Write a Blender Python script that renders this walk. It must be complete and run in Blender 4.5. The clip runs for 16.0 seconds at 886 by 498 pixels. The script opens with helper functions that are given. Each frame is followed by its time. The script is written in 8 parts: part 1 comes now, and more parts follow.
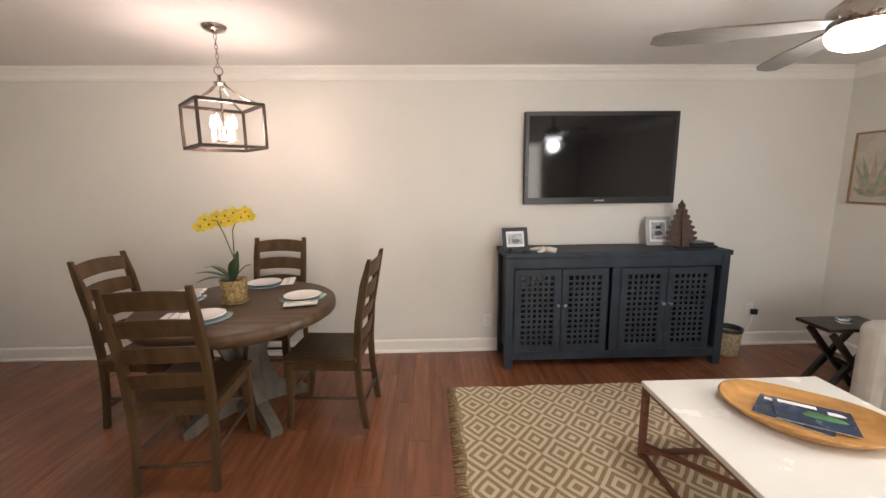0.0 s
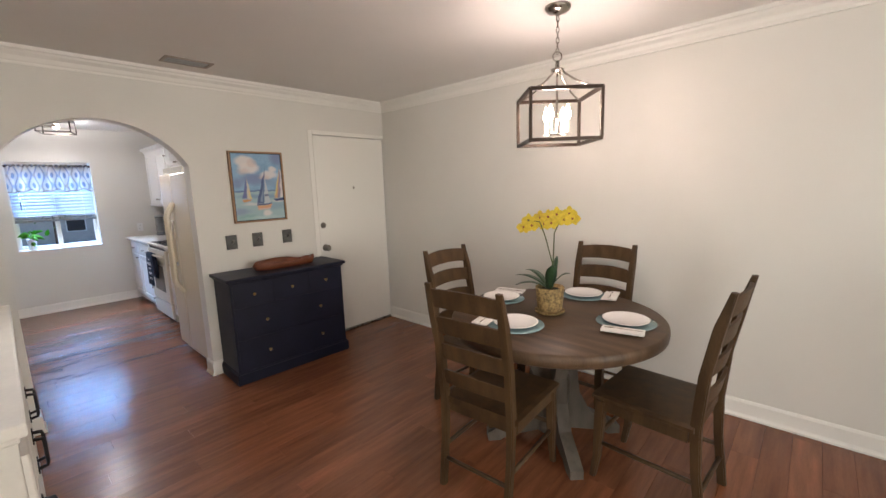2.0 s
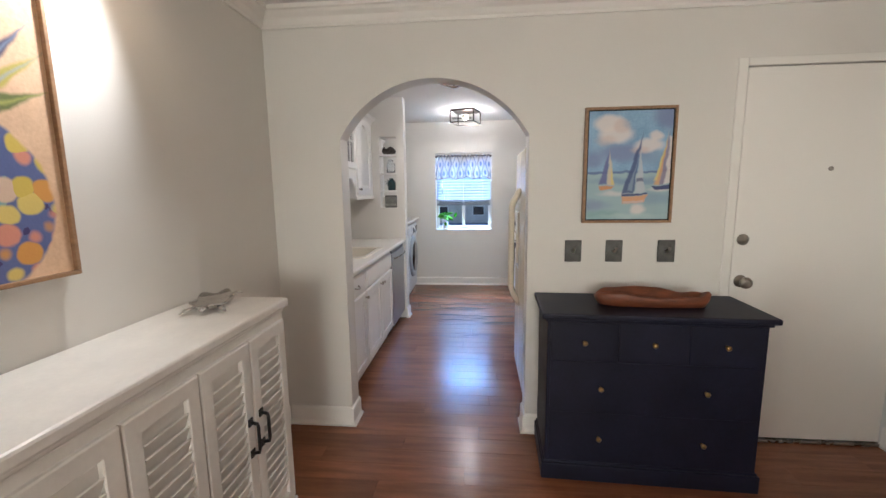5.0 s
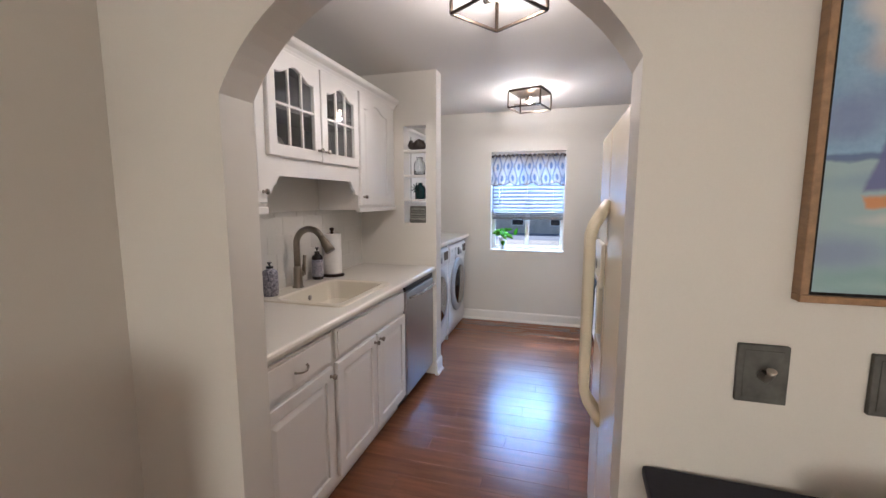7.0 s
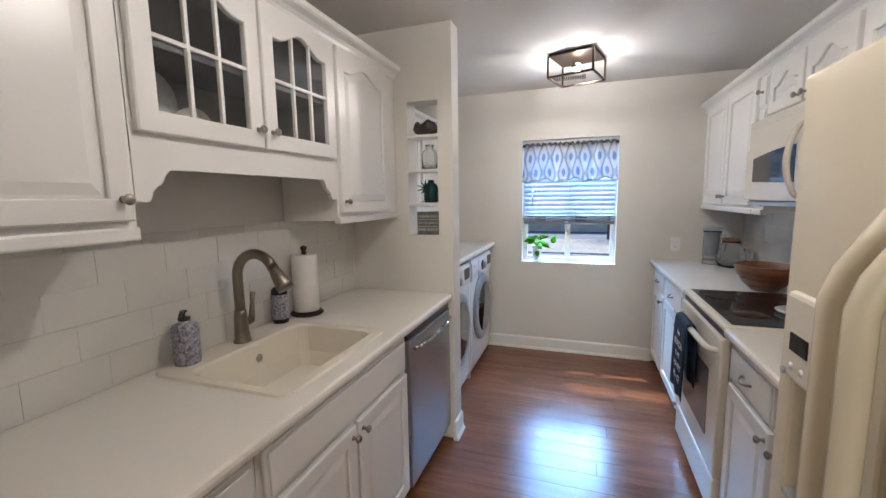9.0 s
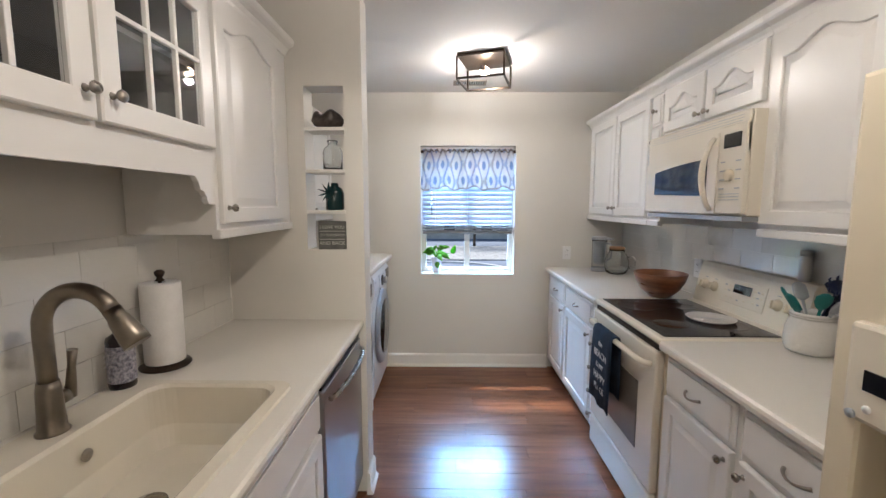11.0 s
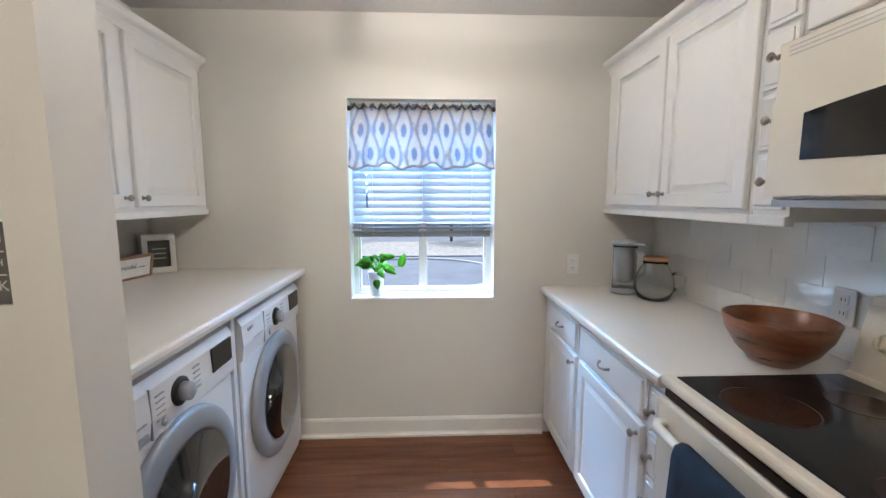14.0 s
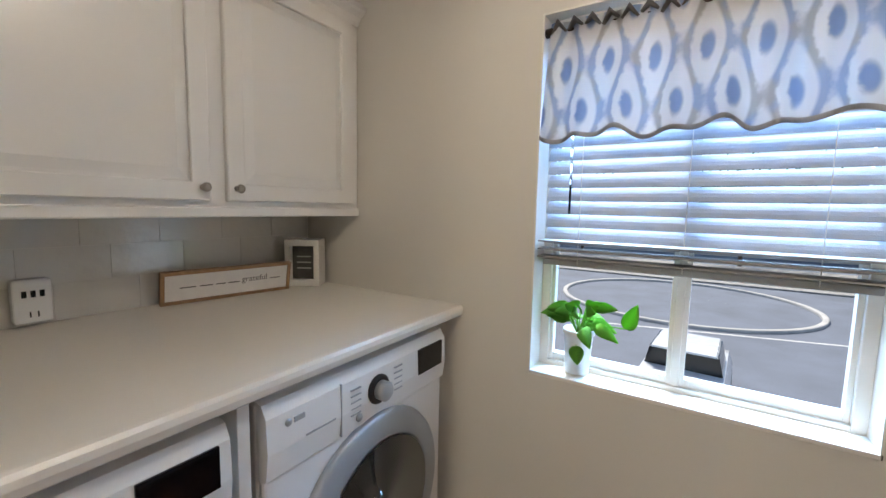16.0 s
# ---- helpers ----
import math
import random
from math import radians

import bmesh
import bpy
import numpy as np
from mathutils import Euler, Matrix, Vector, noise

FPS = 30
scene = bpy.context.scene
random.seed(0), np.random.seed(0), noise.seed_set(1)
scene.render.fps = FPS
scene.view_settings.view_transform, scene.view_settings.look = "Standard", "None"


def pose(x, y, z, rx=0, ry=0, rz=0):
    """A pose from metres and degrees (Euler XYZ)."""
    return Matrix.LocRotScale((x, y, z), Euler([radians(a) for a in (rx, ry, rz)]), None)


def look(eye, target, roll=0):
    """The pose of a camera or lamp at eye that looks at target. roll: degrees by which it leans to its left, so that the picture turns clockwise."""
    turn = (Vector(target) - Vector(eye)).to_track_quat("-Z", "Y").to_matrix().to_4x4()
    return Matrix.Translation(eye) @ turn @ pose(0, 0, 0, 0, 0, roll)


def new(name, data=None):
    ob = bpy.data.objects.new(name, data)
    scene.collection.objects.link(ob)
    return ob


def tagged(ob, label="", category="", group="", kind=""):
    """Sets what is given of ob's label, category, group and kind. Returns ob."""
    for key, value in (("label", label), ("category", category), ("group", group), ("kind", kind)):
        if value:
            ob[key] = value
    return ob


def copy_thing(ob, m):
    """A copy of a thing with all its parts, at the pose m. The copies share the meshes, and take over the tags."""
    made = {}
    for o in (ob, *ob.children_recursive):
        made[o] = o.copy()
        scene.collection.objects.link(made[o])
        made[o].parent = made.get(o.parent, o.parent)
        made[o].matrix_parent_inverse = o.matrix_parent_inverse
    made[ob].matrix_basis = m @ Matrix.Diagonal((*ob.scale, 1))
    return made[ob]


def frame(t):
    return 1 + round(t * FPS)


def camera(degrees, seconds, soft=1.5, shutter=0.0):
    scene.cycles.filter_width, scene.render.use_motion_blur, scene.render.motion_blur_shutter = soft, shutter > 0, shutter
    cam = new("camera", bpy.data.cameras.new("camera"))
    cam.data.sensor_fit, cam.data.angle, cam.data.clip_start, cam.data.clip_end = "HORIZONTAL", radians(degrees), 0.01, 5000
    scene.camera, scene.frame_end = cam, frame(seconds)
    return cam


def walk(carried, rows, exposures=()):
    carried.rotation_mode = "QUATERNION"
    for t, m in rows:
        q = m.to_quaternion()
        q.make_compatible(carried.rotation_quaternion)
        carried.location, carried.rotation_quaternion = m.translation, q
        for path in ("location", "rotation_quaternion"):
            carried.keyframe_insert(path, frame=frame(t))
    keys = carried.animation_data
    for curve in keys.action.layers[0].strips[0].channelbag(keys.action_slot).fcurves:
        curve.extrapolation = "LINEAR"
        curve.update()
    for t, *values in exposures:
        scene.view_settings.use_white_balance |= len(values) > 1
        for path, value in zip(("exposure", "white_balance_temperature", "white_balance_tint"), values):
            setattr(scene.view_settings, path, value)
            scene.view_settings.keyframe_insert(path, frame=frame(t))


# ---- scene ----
cam = camera(94.9, 16.0)
PATH = [
    (0, (-0.124, 0.329, 1.526), (-0.064, 2.3, 1.194), -0.6),
    (0.5, (-0.225, 0.417, 1.528), (-0.501, 2.369, 1.192), -1.1),
    (1, (-0.261, 0.513, 1.51), (-0.904, 2.379, 1.183), -1.5),
    (1.5, (-0.26, 0.665, 1.52), (-1.267, 2.363, 1.201), -1.7),
    (2, (-0.282, 0.793, 1.523), (-1.62, 2.247, 1.212), -1.9),
    (2.5, (-0.471, 0.916, 1.488), (-2.081, 2.068, 1.203), -1.8),
    (3, (-0.691, 1.041, 1.501), (-2.5, 1.852, 1.236), -1.5),
    (3.5, (-0.868, 1.217, 1.485), (-2.81, 1.62, 1.227), -1.4),
    (6, (-2.289, 1.663, 1.437), (-4.247, 1.361, 1.158), -0.6),
    (6.5, (-2.643, 1.654, 1.443), (-4.587, 1.258, 1.185), -0.5),
    (7, (-2.99, 1.703, 1.449), (-4.898, 1.155, 1.205), 0.0),
    (7.5, (-3.269, 1.676, 1.437), (-5.134, 1.005, 1.17), 0.0),
    (8, (-3.537, 1.559, 1.479), (-5.397, 0.873, 1.217), -1.0),
    (10.5, (-4.056, 1.321, 1.467), (-6.024, 1.037, 1.251), 0.0),
    (11, (-4.14, 1.162, 1.476), (-6.128, 1.137, 1.258), 0.1),
    (11.5, (-4.207, 1.113, 1.467), (-6.189, 1.27, 1.25), 0.4),
    (12, (-4.348, 1.163, 1.458), (-6.322, 1.401, 1.234), 0.3),
    (12.5, (-4.586, 1.272, 1.465), (-6.558, 1.512, 1.238), 0.3),
    (13, (-4.836, 1.301, 1.435), (-6.81, 1.522, 1.205), 0.1),
    (13.5, (-5.136, 1.312, 1.45), (-7.116, 1.473, 1.214), -0.0),
    (14, (-5.405, 1.355, 1.432), (-7.389, 1.437, 1.188), -0.0),
    (14.5, (-5.667, 1.417, 1.417), (-7.653, 1.323, 1.2), -0.1),
    (15, (-5.952, 1.386, 1.405), (-7.909, 1.036, 1.182), 0.2),
    (15.5, (-6.203, 1.353, 1.406), (-8.067, 0.66, 1.191), 0.6),
    (16, (-6.479, 1.379, 1.393), (-8.153, 0.304, 1.188), 1.2),
]
walk(cam, [(t, look(eye, target, roll)) for t, eye, target, roll in PATH], [(0, 1.2, 5700, 16), (1.0, 1.36, 5600, 15), (2.0, 1.15, 5550, 14), (3.0, 1.15, 5600, 13), (6, 1.25, 5320, 12), (7.0, 1.15, 5650, 16), (8.0, 1.0, 5550, 11), (10.5, 1.1, 5850, 11), (14.0, 1.12, 5820, 10), (16, 0.68, 6560, 11)])

# ---- world and lights ----
world = bpy.data.worlds.new("world")
scene.world = world
world.use_nodes = True
wt = world.node_tree
sky = wt.nodes.new("ShaderNodeTexSky")
sky.sky_type, sky.sun_disc = "NISHITA", False
SUN_TO = Vector((0.40, 0.20, -0.80)).normalized()
sky.sun_elevation = math.asin(-SUN_TO.z)
sky.sun_rotation = math.atan2(-SUN_TO.x, -SUN_TO.y)
wt.links.new(sky.outputs[0], wt.nodes["Background"].inputs[0])
wt.nodes["Background"].inputs[1].default_value = 0.10


def lamp(name, kind, m, watts, colour, size=0.1, spread=None):
    data = bpy.data.lights.new(name, kind)
    data.energy, data.color = watts, colour
    if kind == "SUN":
        data.angle = radians(0.5)
    elif kind == "AREA":
        data.shape, data.size, data.size_y = "RECTANGLE", size[0], size[1]
    else:
        data.shadow_soft_size = size
    if kind == "SPOT":
        data.spot_size, data.spot_blend = radians(spread), 1.0
    ob = new(name, data)
    ob.matrix_world = m
    return ob


lamp("sun", "SUN", look((-20, -5, 30), Vector((-20, -5, 30)) + SUN_TO), 3.6, (1.0, 0.94, 0.85))
# fill lamp at an unseen glass door, both added behind the camera
lamp("south_fill", "AREA", look((1.5, -2.45, 1.25), (-2.4, 3.2, 0.9)), 42, (1.0, 0.88, 0.64), (2.0, 2.1))
# second fill lamp, added at an unseen east window to brighten the arch wall
lamp("east_fill", "AREA", look((3.40, 1.7, 1.50), (-3.9, 1.9, 1.1)), 13, (1.0, 0.88, 0.65), (1.3, 1.3)).data.spread = radians(80)
# the open sky's light that falls on the kitchen window
lamp("window_daylight", "AREA", look((-9.3, 1.2, 2.75), (-7.75, 1.34, 1.2)), 300, (0.33, 0.61, 1.0), (1.8, 1.6))
PENDANT = Vector((-1.37, 2.93, 1.86))
lamp("pendant_glow", "POINT", pose(*PENDANT), 13, (1.0, 0.74, 0.57), 0.07)
LIGHTS = [((-4.907, 1.41), 56), ((-6.94, 1.40), -16)]
for (lx, ly), watts, colour in ((LIGHTS[0][0], 10.5, (1.0, 0.86, 0.71)), (LIGHTS[1][0], 8.5, (1.0, 0.88, 0.75))):
    lamp("flush_glow", "POINT", pose(lx, ly, 2.292), watts, colour, 0.025)
lamp("fan_glow", "POINT", pose(1.465, 1.88, 1.95), 10, (1.0, 0.92, 0.76), 0.07)
lamp("spot_glow", "SPOT", look((-2.90, 0.61, 2.22), (-2.40, 0.29, 1.45)), 21, (1.0, 0.90, 0.76), 0.045, 95)


# ---- materials ----
def material(name, colour, rough=0.5, metal=0.0, vary=0.06, scale=6.0, fine=90.0, bump=0.02, tint=None, stretch=(1, 1, 1), coat=0.0, piece=0.0, transmission=0.0, emit=None, strength=0.0, wear=0.08, island=False):
    """A procedural surface: two scales of noise in colour, roughness and relief."""
    m = bpy.data.materials.new(name)
    m.use_nodes = True
    nt = m.node_tree
    n, l = nt.nodes, nt.links
    b = n["Principled BSDF"]
    tc = n.new("ShaderNodeTexCoord")
    mp = n.new("ShaderNodeMapping")
    mp.inputs["Scale"].default_value = stretch
    l.new(tc.outputs["Object"], mp.inputs[0])
    big, small = n.new("ShaderNodeTexNoise"), n.new("ShaderNodeTexNoise")
    big.inputs["Scale"].default_value, big.inputs["Detail"].default_value = scale, 4
    small.inputs["Scale"].default_value, small.inputs["Detail"].default_value = fine, 3
    l.new(mp.outputs[0], big.inputs[0])
    l.new(mp.outputs[0], small.inputs[0])
    add = n.new("ShaderNodeMath")
    add.operation = "MULTIPLY_ADD"
    l.new(small.outputs[0], add.inputs[0])
    add.inputs[1].default_value = 0.35
    l.new(big.outputs[0], add.inputs[2])
    ramp = n.new("ShaderNodeValToRGB")
    c = Vector(colour)
    dark = c * (1 - 2.2 * vary) if tint is None else Vector(tint)
    ramp.color_ramp.elements[0].position, ramp.color_ramp.elements[1].position = 0.42, 0.95
    ramp.color_ramp.elements[0].color = (*dark, 1)
    ramp.color_ramp.elements[1].color = (*(c * (1 + vary)), 1)
    l.new(add.outputs[0], ramp.inputs[0])
    out = ramp.outputs[0]
    if piece:
        info = n.new("ShaderNodeNewGeometry" if island else "ShaderNodeObjectInfo")
        rnd_out = info.outputs["Random Per Island" if island else "Random"]
        shift = n.new("ShaderNodeVectorMath")
        shift.operation = "MULTIPLY_ADD"
        l.new(rnd_out, shift.inputs[0])
        shift.inputs[1].default_value = (37.0, 53.0, 11.0)
        l.new(tc.outputs["Object"], shift.inputs[2])
        l.new(shift.outputs[0], mp.inputs[0])
        hsv = n.new("ShaderNodeHueSaturation")
        rng = n.new("ShaderNodeMapRange")
        rng.inputs["To Min"].default_value, rng.inputs["To Max"].default_value = 1 - piece, 1 + piece
        l.new(rnd_out, rng.inputs[0])
        l.new(rng.outputs[0], hsv.inputs["Value"])
        l.new(out, hsv.inputs["Color"])
        out = hsv.outputs[0]
    l.new(out, b.inputs["Base Color"])
    rr = n.new("ShaderNodeMapRange")
    rr.inputs["To Min"].default_value, rr.inputs["To Max"].default_value = max(0.02, rough - wear), min(1, rough + wear)
    l.new(big.outputs[0], rr.inputs[0])
    l.new(rr.outputs[0], b.inputs["Roughness"])
    b.inputs["Metallic"].default_value = metal
    b.inputs["Coat Weight"].default_value = coat
    b.inputs["Coat Roughness"].default_value = 0.08
    b.inputs["Transmission Weight"].default_value = transmission
    if bump:
        bp = n.new("ShaderNodeBump")
        bp.inputs["Strength"].default_value = min(1.0, bump * 4)
        bp.inputs["Distance"].default_value = 0.004
        l.new(small.outputs[0], bp.inputs["Height"])
        l.new(bp.outputs[0], b.inputs["Normal"])
    if emit:
        b.inputs["Emission Color"].default_value = (*emit, 1)
        b.inputs["Emission Strength"].default_value = strength
    return m


def clear_glass(name, colour=(0.95, 0.97, 0.97), rough=0.02, ior=1.45):
    m = bpy.data.materials.new(name)
    m.use_nodes = True
    b = m.node_tree.nodes["Principled BSDF"]
    b.inputs["Base Color"].default_value = (*colour, 1)
    b.inputs["Roughness"].default_value = rough
    b.inputs["Transmission Weight"].default_value = 1.0
    b.inputs["IOR"].default_value = ior
    return m


M_wall = material("wall_paint", (0.69, 0.668, 0.618), 0.55, vary=0.025, scale=1.3, fine=260, bump=0.03)
M_ceil = material("ceiling_paint", (0.74, 0.72, 0.69), 0.8, vary=0.03, scale=1.0, fine=180, bump=0.06)
M_trim = material("trim_paint", (0.78, 0.76, 0.71), 0.35, vary=0.006, scale=2, fine=60, bump=0, wear=0.01)
M_plank = material("plank_wood", (0.240, 0.090, 0.040), 0.215, vary=0.12, scale=2.0, fine=24, bump=0.008, tint=(0.135, 0.052, 0.025), stretch=(14, 1.2, 1), piece=0.16, wear=0.06)
M_plank_rest = material("plank_wood_rest", (0.240, 0.090, 0.040), 0.215, vary=0.12, scale=2.0, fine=24, bump=0.008, tint=(0.135, 0.052, 0.025), stretch=(14, 1.2, 1), piece=0.16, island=True, wear=0.06)
M_sub = material("floor_joint", (0.05, 0.02, 0.012), 0.5)
M_cab = material("cabinet_paint", (0.79, 0.78, 0.75), 0.30, vary=0.004, scale=2, fine=30, bump=0, wear=0.01)
M_counter = material("counter_laminate", (0.77, 0.738, 0.672), 0.27, vary=0.002, scale=2, fine=300, bump=0, wear=0.004)
M_oak = material("aged_oak", (0.070, 0.040, 0.017), 0.5, vary=0.25, scale=3, fine=40, bump=0.04, tint=(0.034, 0.019, 0.008), stretch=(6, 6, 1))
M_oaktop = material("aged_oak_top", (0.088, 0.054, 0.030), 0.42, vary=0.25, scale=3, fine=40, bump=0.03, tint=(0.045, 0.027, 0.015), stretch=(1, 9, 1))
M_navy = material("navy_paint", (0.010, 0.011, 0.026), 0.48, vary=0.18, scale=5, fine=80, bump=0.015)
M_slate = material("slate_paint", (0.028, 0.037, 0.050), 0.5, vary=0.2, scale=6, fine=90, bump=0.02)
M_black = material("black_plastic", (0.012, 0.012, 0.013), 0.35, vary=0.1)
M_screen = material("tv_glass", (0.004, 0.004, 0.005), 0.07, vary=0.05, bump=0, wear=0.02)
M_steel = material("brushed_steel", (0.42, 0.42, 0.43), 0.30, 1.0, vary=0.02, scale=3, fine=60, stretch=(25, 25, 1), bump=0, wear=0.03)
M_nickel = material("brushed_nickel", (0.36, 0.33, 0.29), 0.28, 1.0, vary=0.06, scale=20, bump=0.005)
M_bronze = material("dark_bronze", (0.05, 0.035, 0.025), 0.4, 0.8, vary=0.15, scale=20)
M_iron = material("black_iron", (0.02, 0.018, 0.017), 0.45, 0.6, vary=0.15, scale=25)
M_almond = material("almond_enamel", (0.73, 0.66, 0.51), 0.25, vary=0.004, scale=3, fine=60, bump=0, wear=0.005)
M_bisque = material("bisque_enamel", (0.76, 0.71, 0.60), 0.24, vary=0.003, scale=3, fine=60, bump=0, wear=0.005)
M_white = material("white_enamel", (0.80, 0.80, 0.79), 0.24, vary=0.003, scale=3, fine=60, bump=0, wear=0.005)
M_ring_grey = material("pale_silver_plastic", (0.34, 0.36, 0.38), 0.38, 0.3, vary=0.02, scale=6, bump=0, wear=0.02)
M_grey = material("silver_plastic", (0.38, 0.40, 0.42), 0.32, 0.3, vary=0.05, scale=10)
M_cooktop = material("black_ceramic", (0.015, 0.014, 0.014), 0.10, vary=0.1, fine=400, bump=0.002)
M_tile = material("glazed_tile", (0.66, 0.645, 0.60), 0.04, vary=0.002, scale=5, fine=26, bump=0.14, piece=0.02, wear=0.01, coat=1.0)
M_tile.node_tree.nodes["Principled BSDF"].inputs["IOR"].default_value = 1.75
M_bulb = material("lit_bulb", (1, 0.9, 0.75), 0.4, bump=0, emit=(1.0, 0.70, 0.42), strength=18)
M_glass = clear_glass("clear_glass")
M_pane = clear_glass("window_glass", (0.97, 0.985, 0.99), 0.0, 1.02)
for dull in (M_navy, M_slate, M_oak, M_oaktop):
    dull.node_tree.nodes["Principled BSDF"].inputs["Specular IOR Level"].default_value = 0.25
# near-black stands in for shade inside vents, sockets and the picture frame
M_gap_shade = material("shadow_gap", (0.01, 0.01, 0.01), 0.9)


# ---- shaping helpers ----
def box(bm, lo, hi, bevel=0.0, m=None, seg=2):
    """A box between two corners, its edges rounded, turned by m."""
    r = bmesh.ops.create_cube(bm, size=1.0)
    vs = r["verts"]
    lo, hi = Vector(lo), Vector(hi)
    for v in vs:
        v.co = Vector([lo[i] + (v.co[i] + 0.5) * (hi[i] - lo[i]) for i in range(3)])
    if bevel > 0:
        w = min(bevel, 0.45 * min(abs(hi[i] - lo[i]) for i in range(3)))
        g = bmesh.ops.bevel(bm, geom=list({e for v in vs for e in v.link_edges}), offset=w, segments=seg, affect="EDGES", profile=0.5)
        vs = list({v for f in g["faces"] for v in f.verts} | {v for v in vs if v.is_valid})
    if m is not None:
        bmesh.ops.transform(bm, matrix=m, verts=vs)
    return bm


def turned(bm, profile, n=28, m=None, cap=True):
    """A body turned round z from (radius, height) pairs, bottom to top."""
    rings = []
    for r, z in profile:
        rings.append([bm.verts.new((r * math.cos(2 * math.pi * i / n), r * math.sin(2 * math.pi * i / n), z)) for i in range(n)])
    fs = []
    for a, b in zip(rings, rings[1:]):
        for i in range(n):
            fs.append(bm.faces.new((a[i], a[(i + 1) % n], b[(i + 1) % n], b[i])))
    if cap:
        fs.append(bm.faces.new(rings[0][::-1]))
        fs.append(bm.faces.new(rings[-1]))
    for f in fs:
        f.smooth = True
    if m is not None:
        bmesh.ops.transform(bm, matrix=m, verts=[v for r in rings for v in r])
    return bm


def tube(bm, pts, radius, n=10, squash=1.0):
    """A round bar along points; radius may be a list."""
    pts = [Vector(p) for p in pts]
    rs = radius if isinstance(radius, (list, tuple)) else [radius] * len(pts)
    rings = []
    side = None
    for i, p in enumerate(pts):
        d = (pts[min(i + 1, len(pts) - 1)] - pts[max(i - 1, 0)]).normalized()
        if side is None:
            side = d.cross(Vector((0, 0, 1)) if abs(d.z) < 0.9 else Vector((1, 0, 0))).normalized()
        else:
            side = (side - d * side.dot(d)).normalized()
        up = d.cross(side)
        rings.append([bm.verts.new(p + rs[i] * (math.cos(2 * math.pi * k / n) * side + squash * math.sin(2 * math.pi * k / n) * up)) for k in range(n)])
    for a, b in zip(rings, rings[1:]):
        for k in range(n):
            bm.faces.new((a[k], a[(k + 1) % n], b[(k + 1) % n], b[k])).smooth = True
    bm.faces.new(rings[0][::-1])
    bm.faces.new(rings[-1])
    return bm


def loft(bm, loops, cap_first=True, cap_last=True):
    """Skin between closed loops of equal length."""
    rings = [[bm.verts.new(p) for p in lp] for lp in loops]
    n = len(rings[0])
    for a, b in zip(rings, rings[1:]):
        for k in range(n):
            bm.faces.new((a[k], a[(k + 1) % n], b[(k + 1) % n], b[k]))
    if cap_first:
        bm.faces.new(rings[0][::-1])
    if cap_last:
        bm.faces.new(rings[-1])
    return bm


def prism(bm, outline, depth, m=None):
    """An outline of (x, z) pairs drawn out along y."""
    a = [bm.verts.new((x, 0, z)) for x, z in outline]
    b = [bm.verts.new((x, depth, z)) for x, z in outline]
    n = len(a)
    for k in range(n):
        bm.faces.new((a[k], a[(k + 1) % n], b[(k + 1) % n], b[k]))
    bm.faces.new(a[::-1])
    bm.faces.new(b)
    if m is not None:
        bmesh.ops.transform(bm, matrix=m, verts=a + b)
    return bm


def part(name, bm, mat, parent=None, label="", kind="", m=None):
    """Links a bmesh as one mesh object under a thing or a part."""
    bmesh.ops.recalc_face_normals(bm, faces=bm.faces)
    me = bpy.data.meshes.new(name)
    bm.to_mesh(me)
    bm.free()
    me.materials.append(mat)
    ob = new(name, me)
    if parent is not None:
        ob.parent = parent
    if m is not None:
        ob.matrix_basis = m
    return tagged(ob, label, kind=kind)


def thing(name, m, label, category, group=""):
    ob = new(name)
    ob.empty_display_size = 0.1
    ob.matrix_basis = m
    return tagged(ob, label, category, group)


def B():
    return bmesh.new()


def setting(name, bm, mat, label, category="structure"):
    return tagged(part(name, bm, mat), label, category, kind="structure")


# ---- plan ----
CEIL = 2.43
TVW, DW, DWB = 3.82, -3.925, -4.055
SBW = 0.385
EAST, SOUTH, HALL = 3.45, -2.6, -1.10
KL, KR, WW, LW = 0.10, 2.70, -7.745, -0.19
PIER0, PIER1, PIERY = -6.09, -6.215, 0.758
WIN = (0.915, 1.753, 0.845, 1.988)
ARCH = (0.80, 1.853, 1.735, 2.046)

PLAN = [(WW - 0.15, LW - 0.12), (PIER0, LW - 0.12), (PIER0, KL - 0.12), (DW, KL - 0.12), (DW, SBW - 0.12), (HALL - 0.12, SBW - 0.12), (HALL - 0.12, SOUTH - 0.12), (EAST + 0.12, SOUTH - 0.12), (EAST + 0.12, TVW + 0.12), (DWB, TVW + 0.12), (DWB, KR + 0.12), (WW - 0.15, KR + 0.12)]
setting("floor", loft(B(), [[(x, y, z) for x, y in PLAN] for z in (-0.12, -0.006)]), M_sub, "dark joint bed beneath the wooden floor planks", "floor")
setting("ceiling", loft(B(), [[(x, y, z) for x, y in PLAN] for z in (CEIL, CEIL + 0.12)]), M_ceil, "plain matt white painted plaster ceiling", "ceiling")
setting("wall_north", box(B(), (DWB, TVW, 0), (EAST + 0.12, TVW + 0.12, CEIL)), M_wall, "plain off-white painted wall behind the television", "wall")
bm = B()
# opening for the added east window
EW = (1.3, 2.5, 0.95, 2.15)
box(bm, (EAST, SOUTH, 0), (EAST + 0.12, EW[0], CEIL))
box(bm, (EAST, EW[1], 0), (EAST + 0.12, TVW, CEIL))
box(bm, (EAST, EW[0], 0), (EAST + 0.12, EW[1], EW[2]))
box(bm, (EAST, EW[0], EW[3]), (EAST + 0.12, EW[1], CEIL))
bmesh.ops.remove_doubles(bm, verts=bm.verts, dist=0.0005)
setting("wall_east", bm, M_wall, "plain off-white painted end wall of living room", "wall")
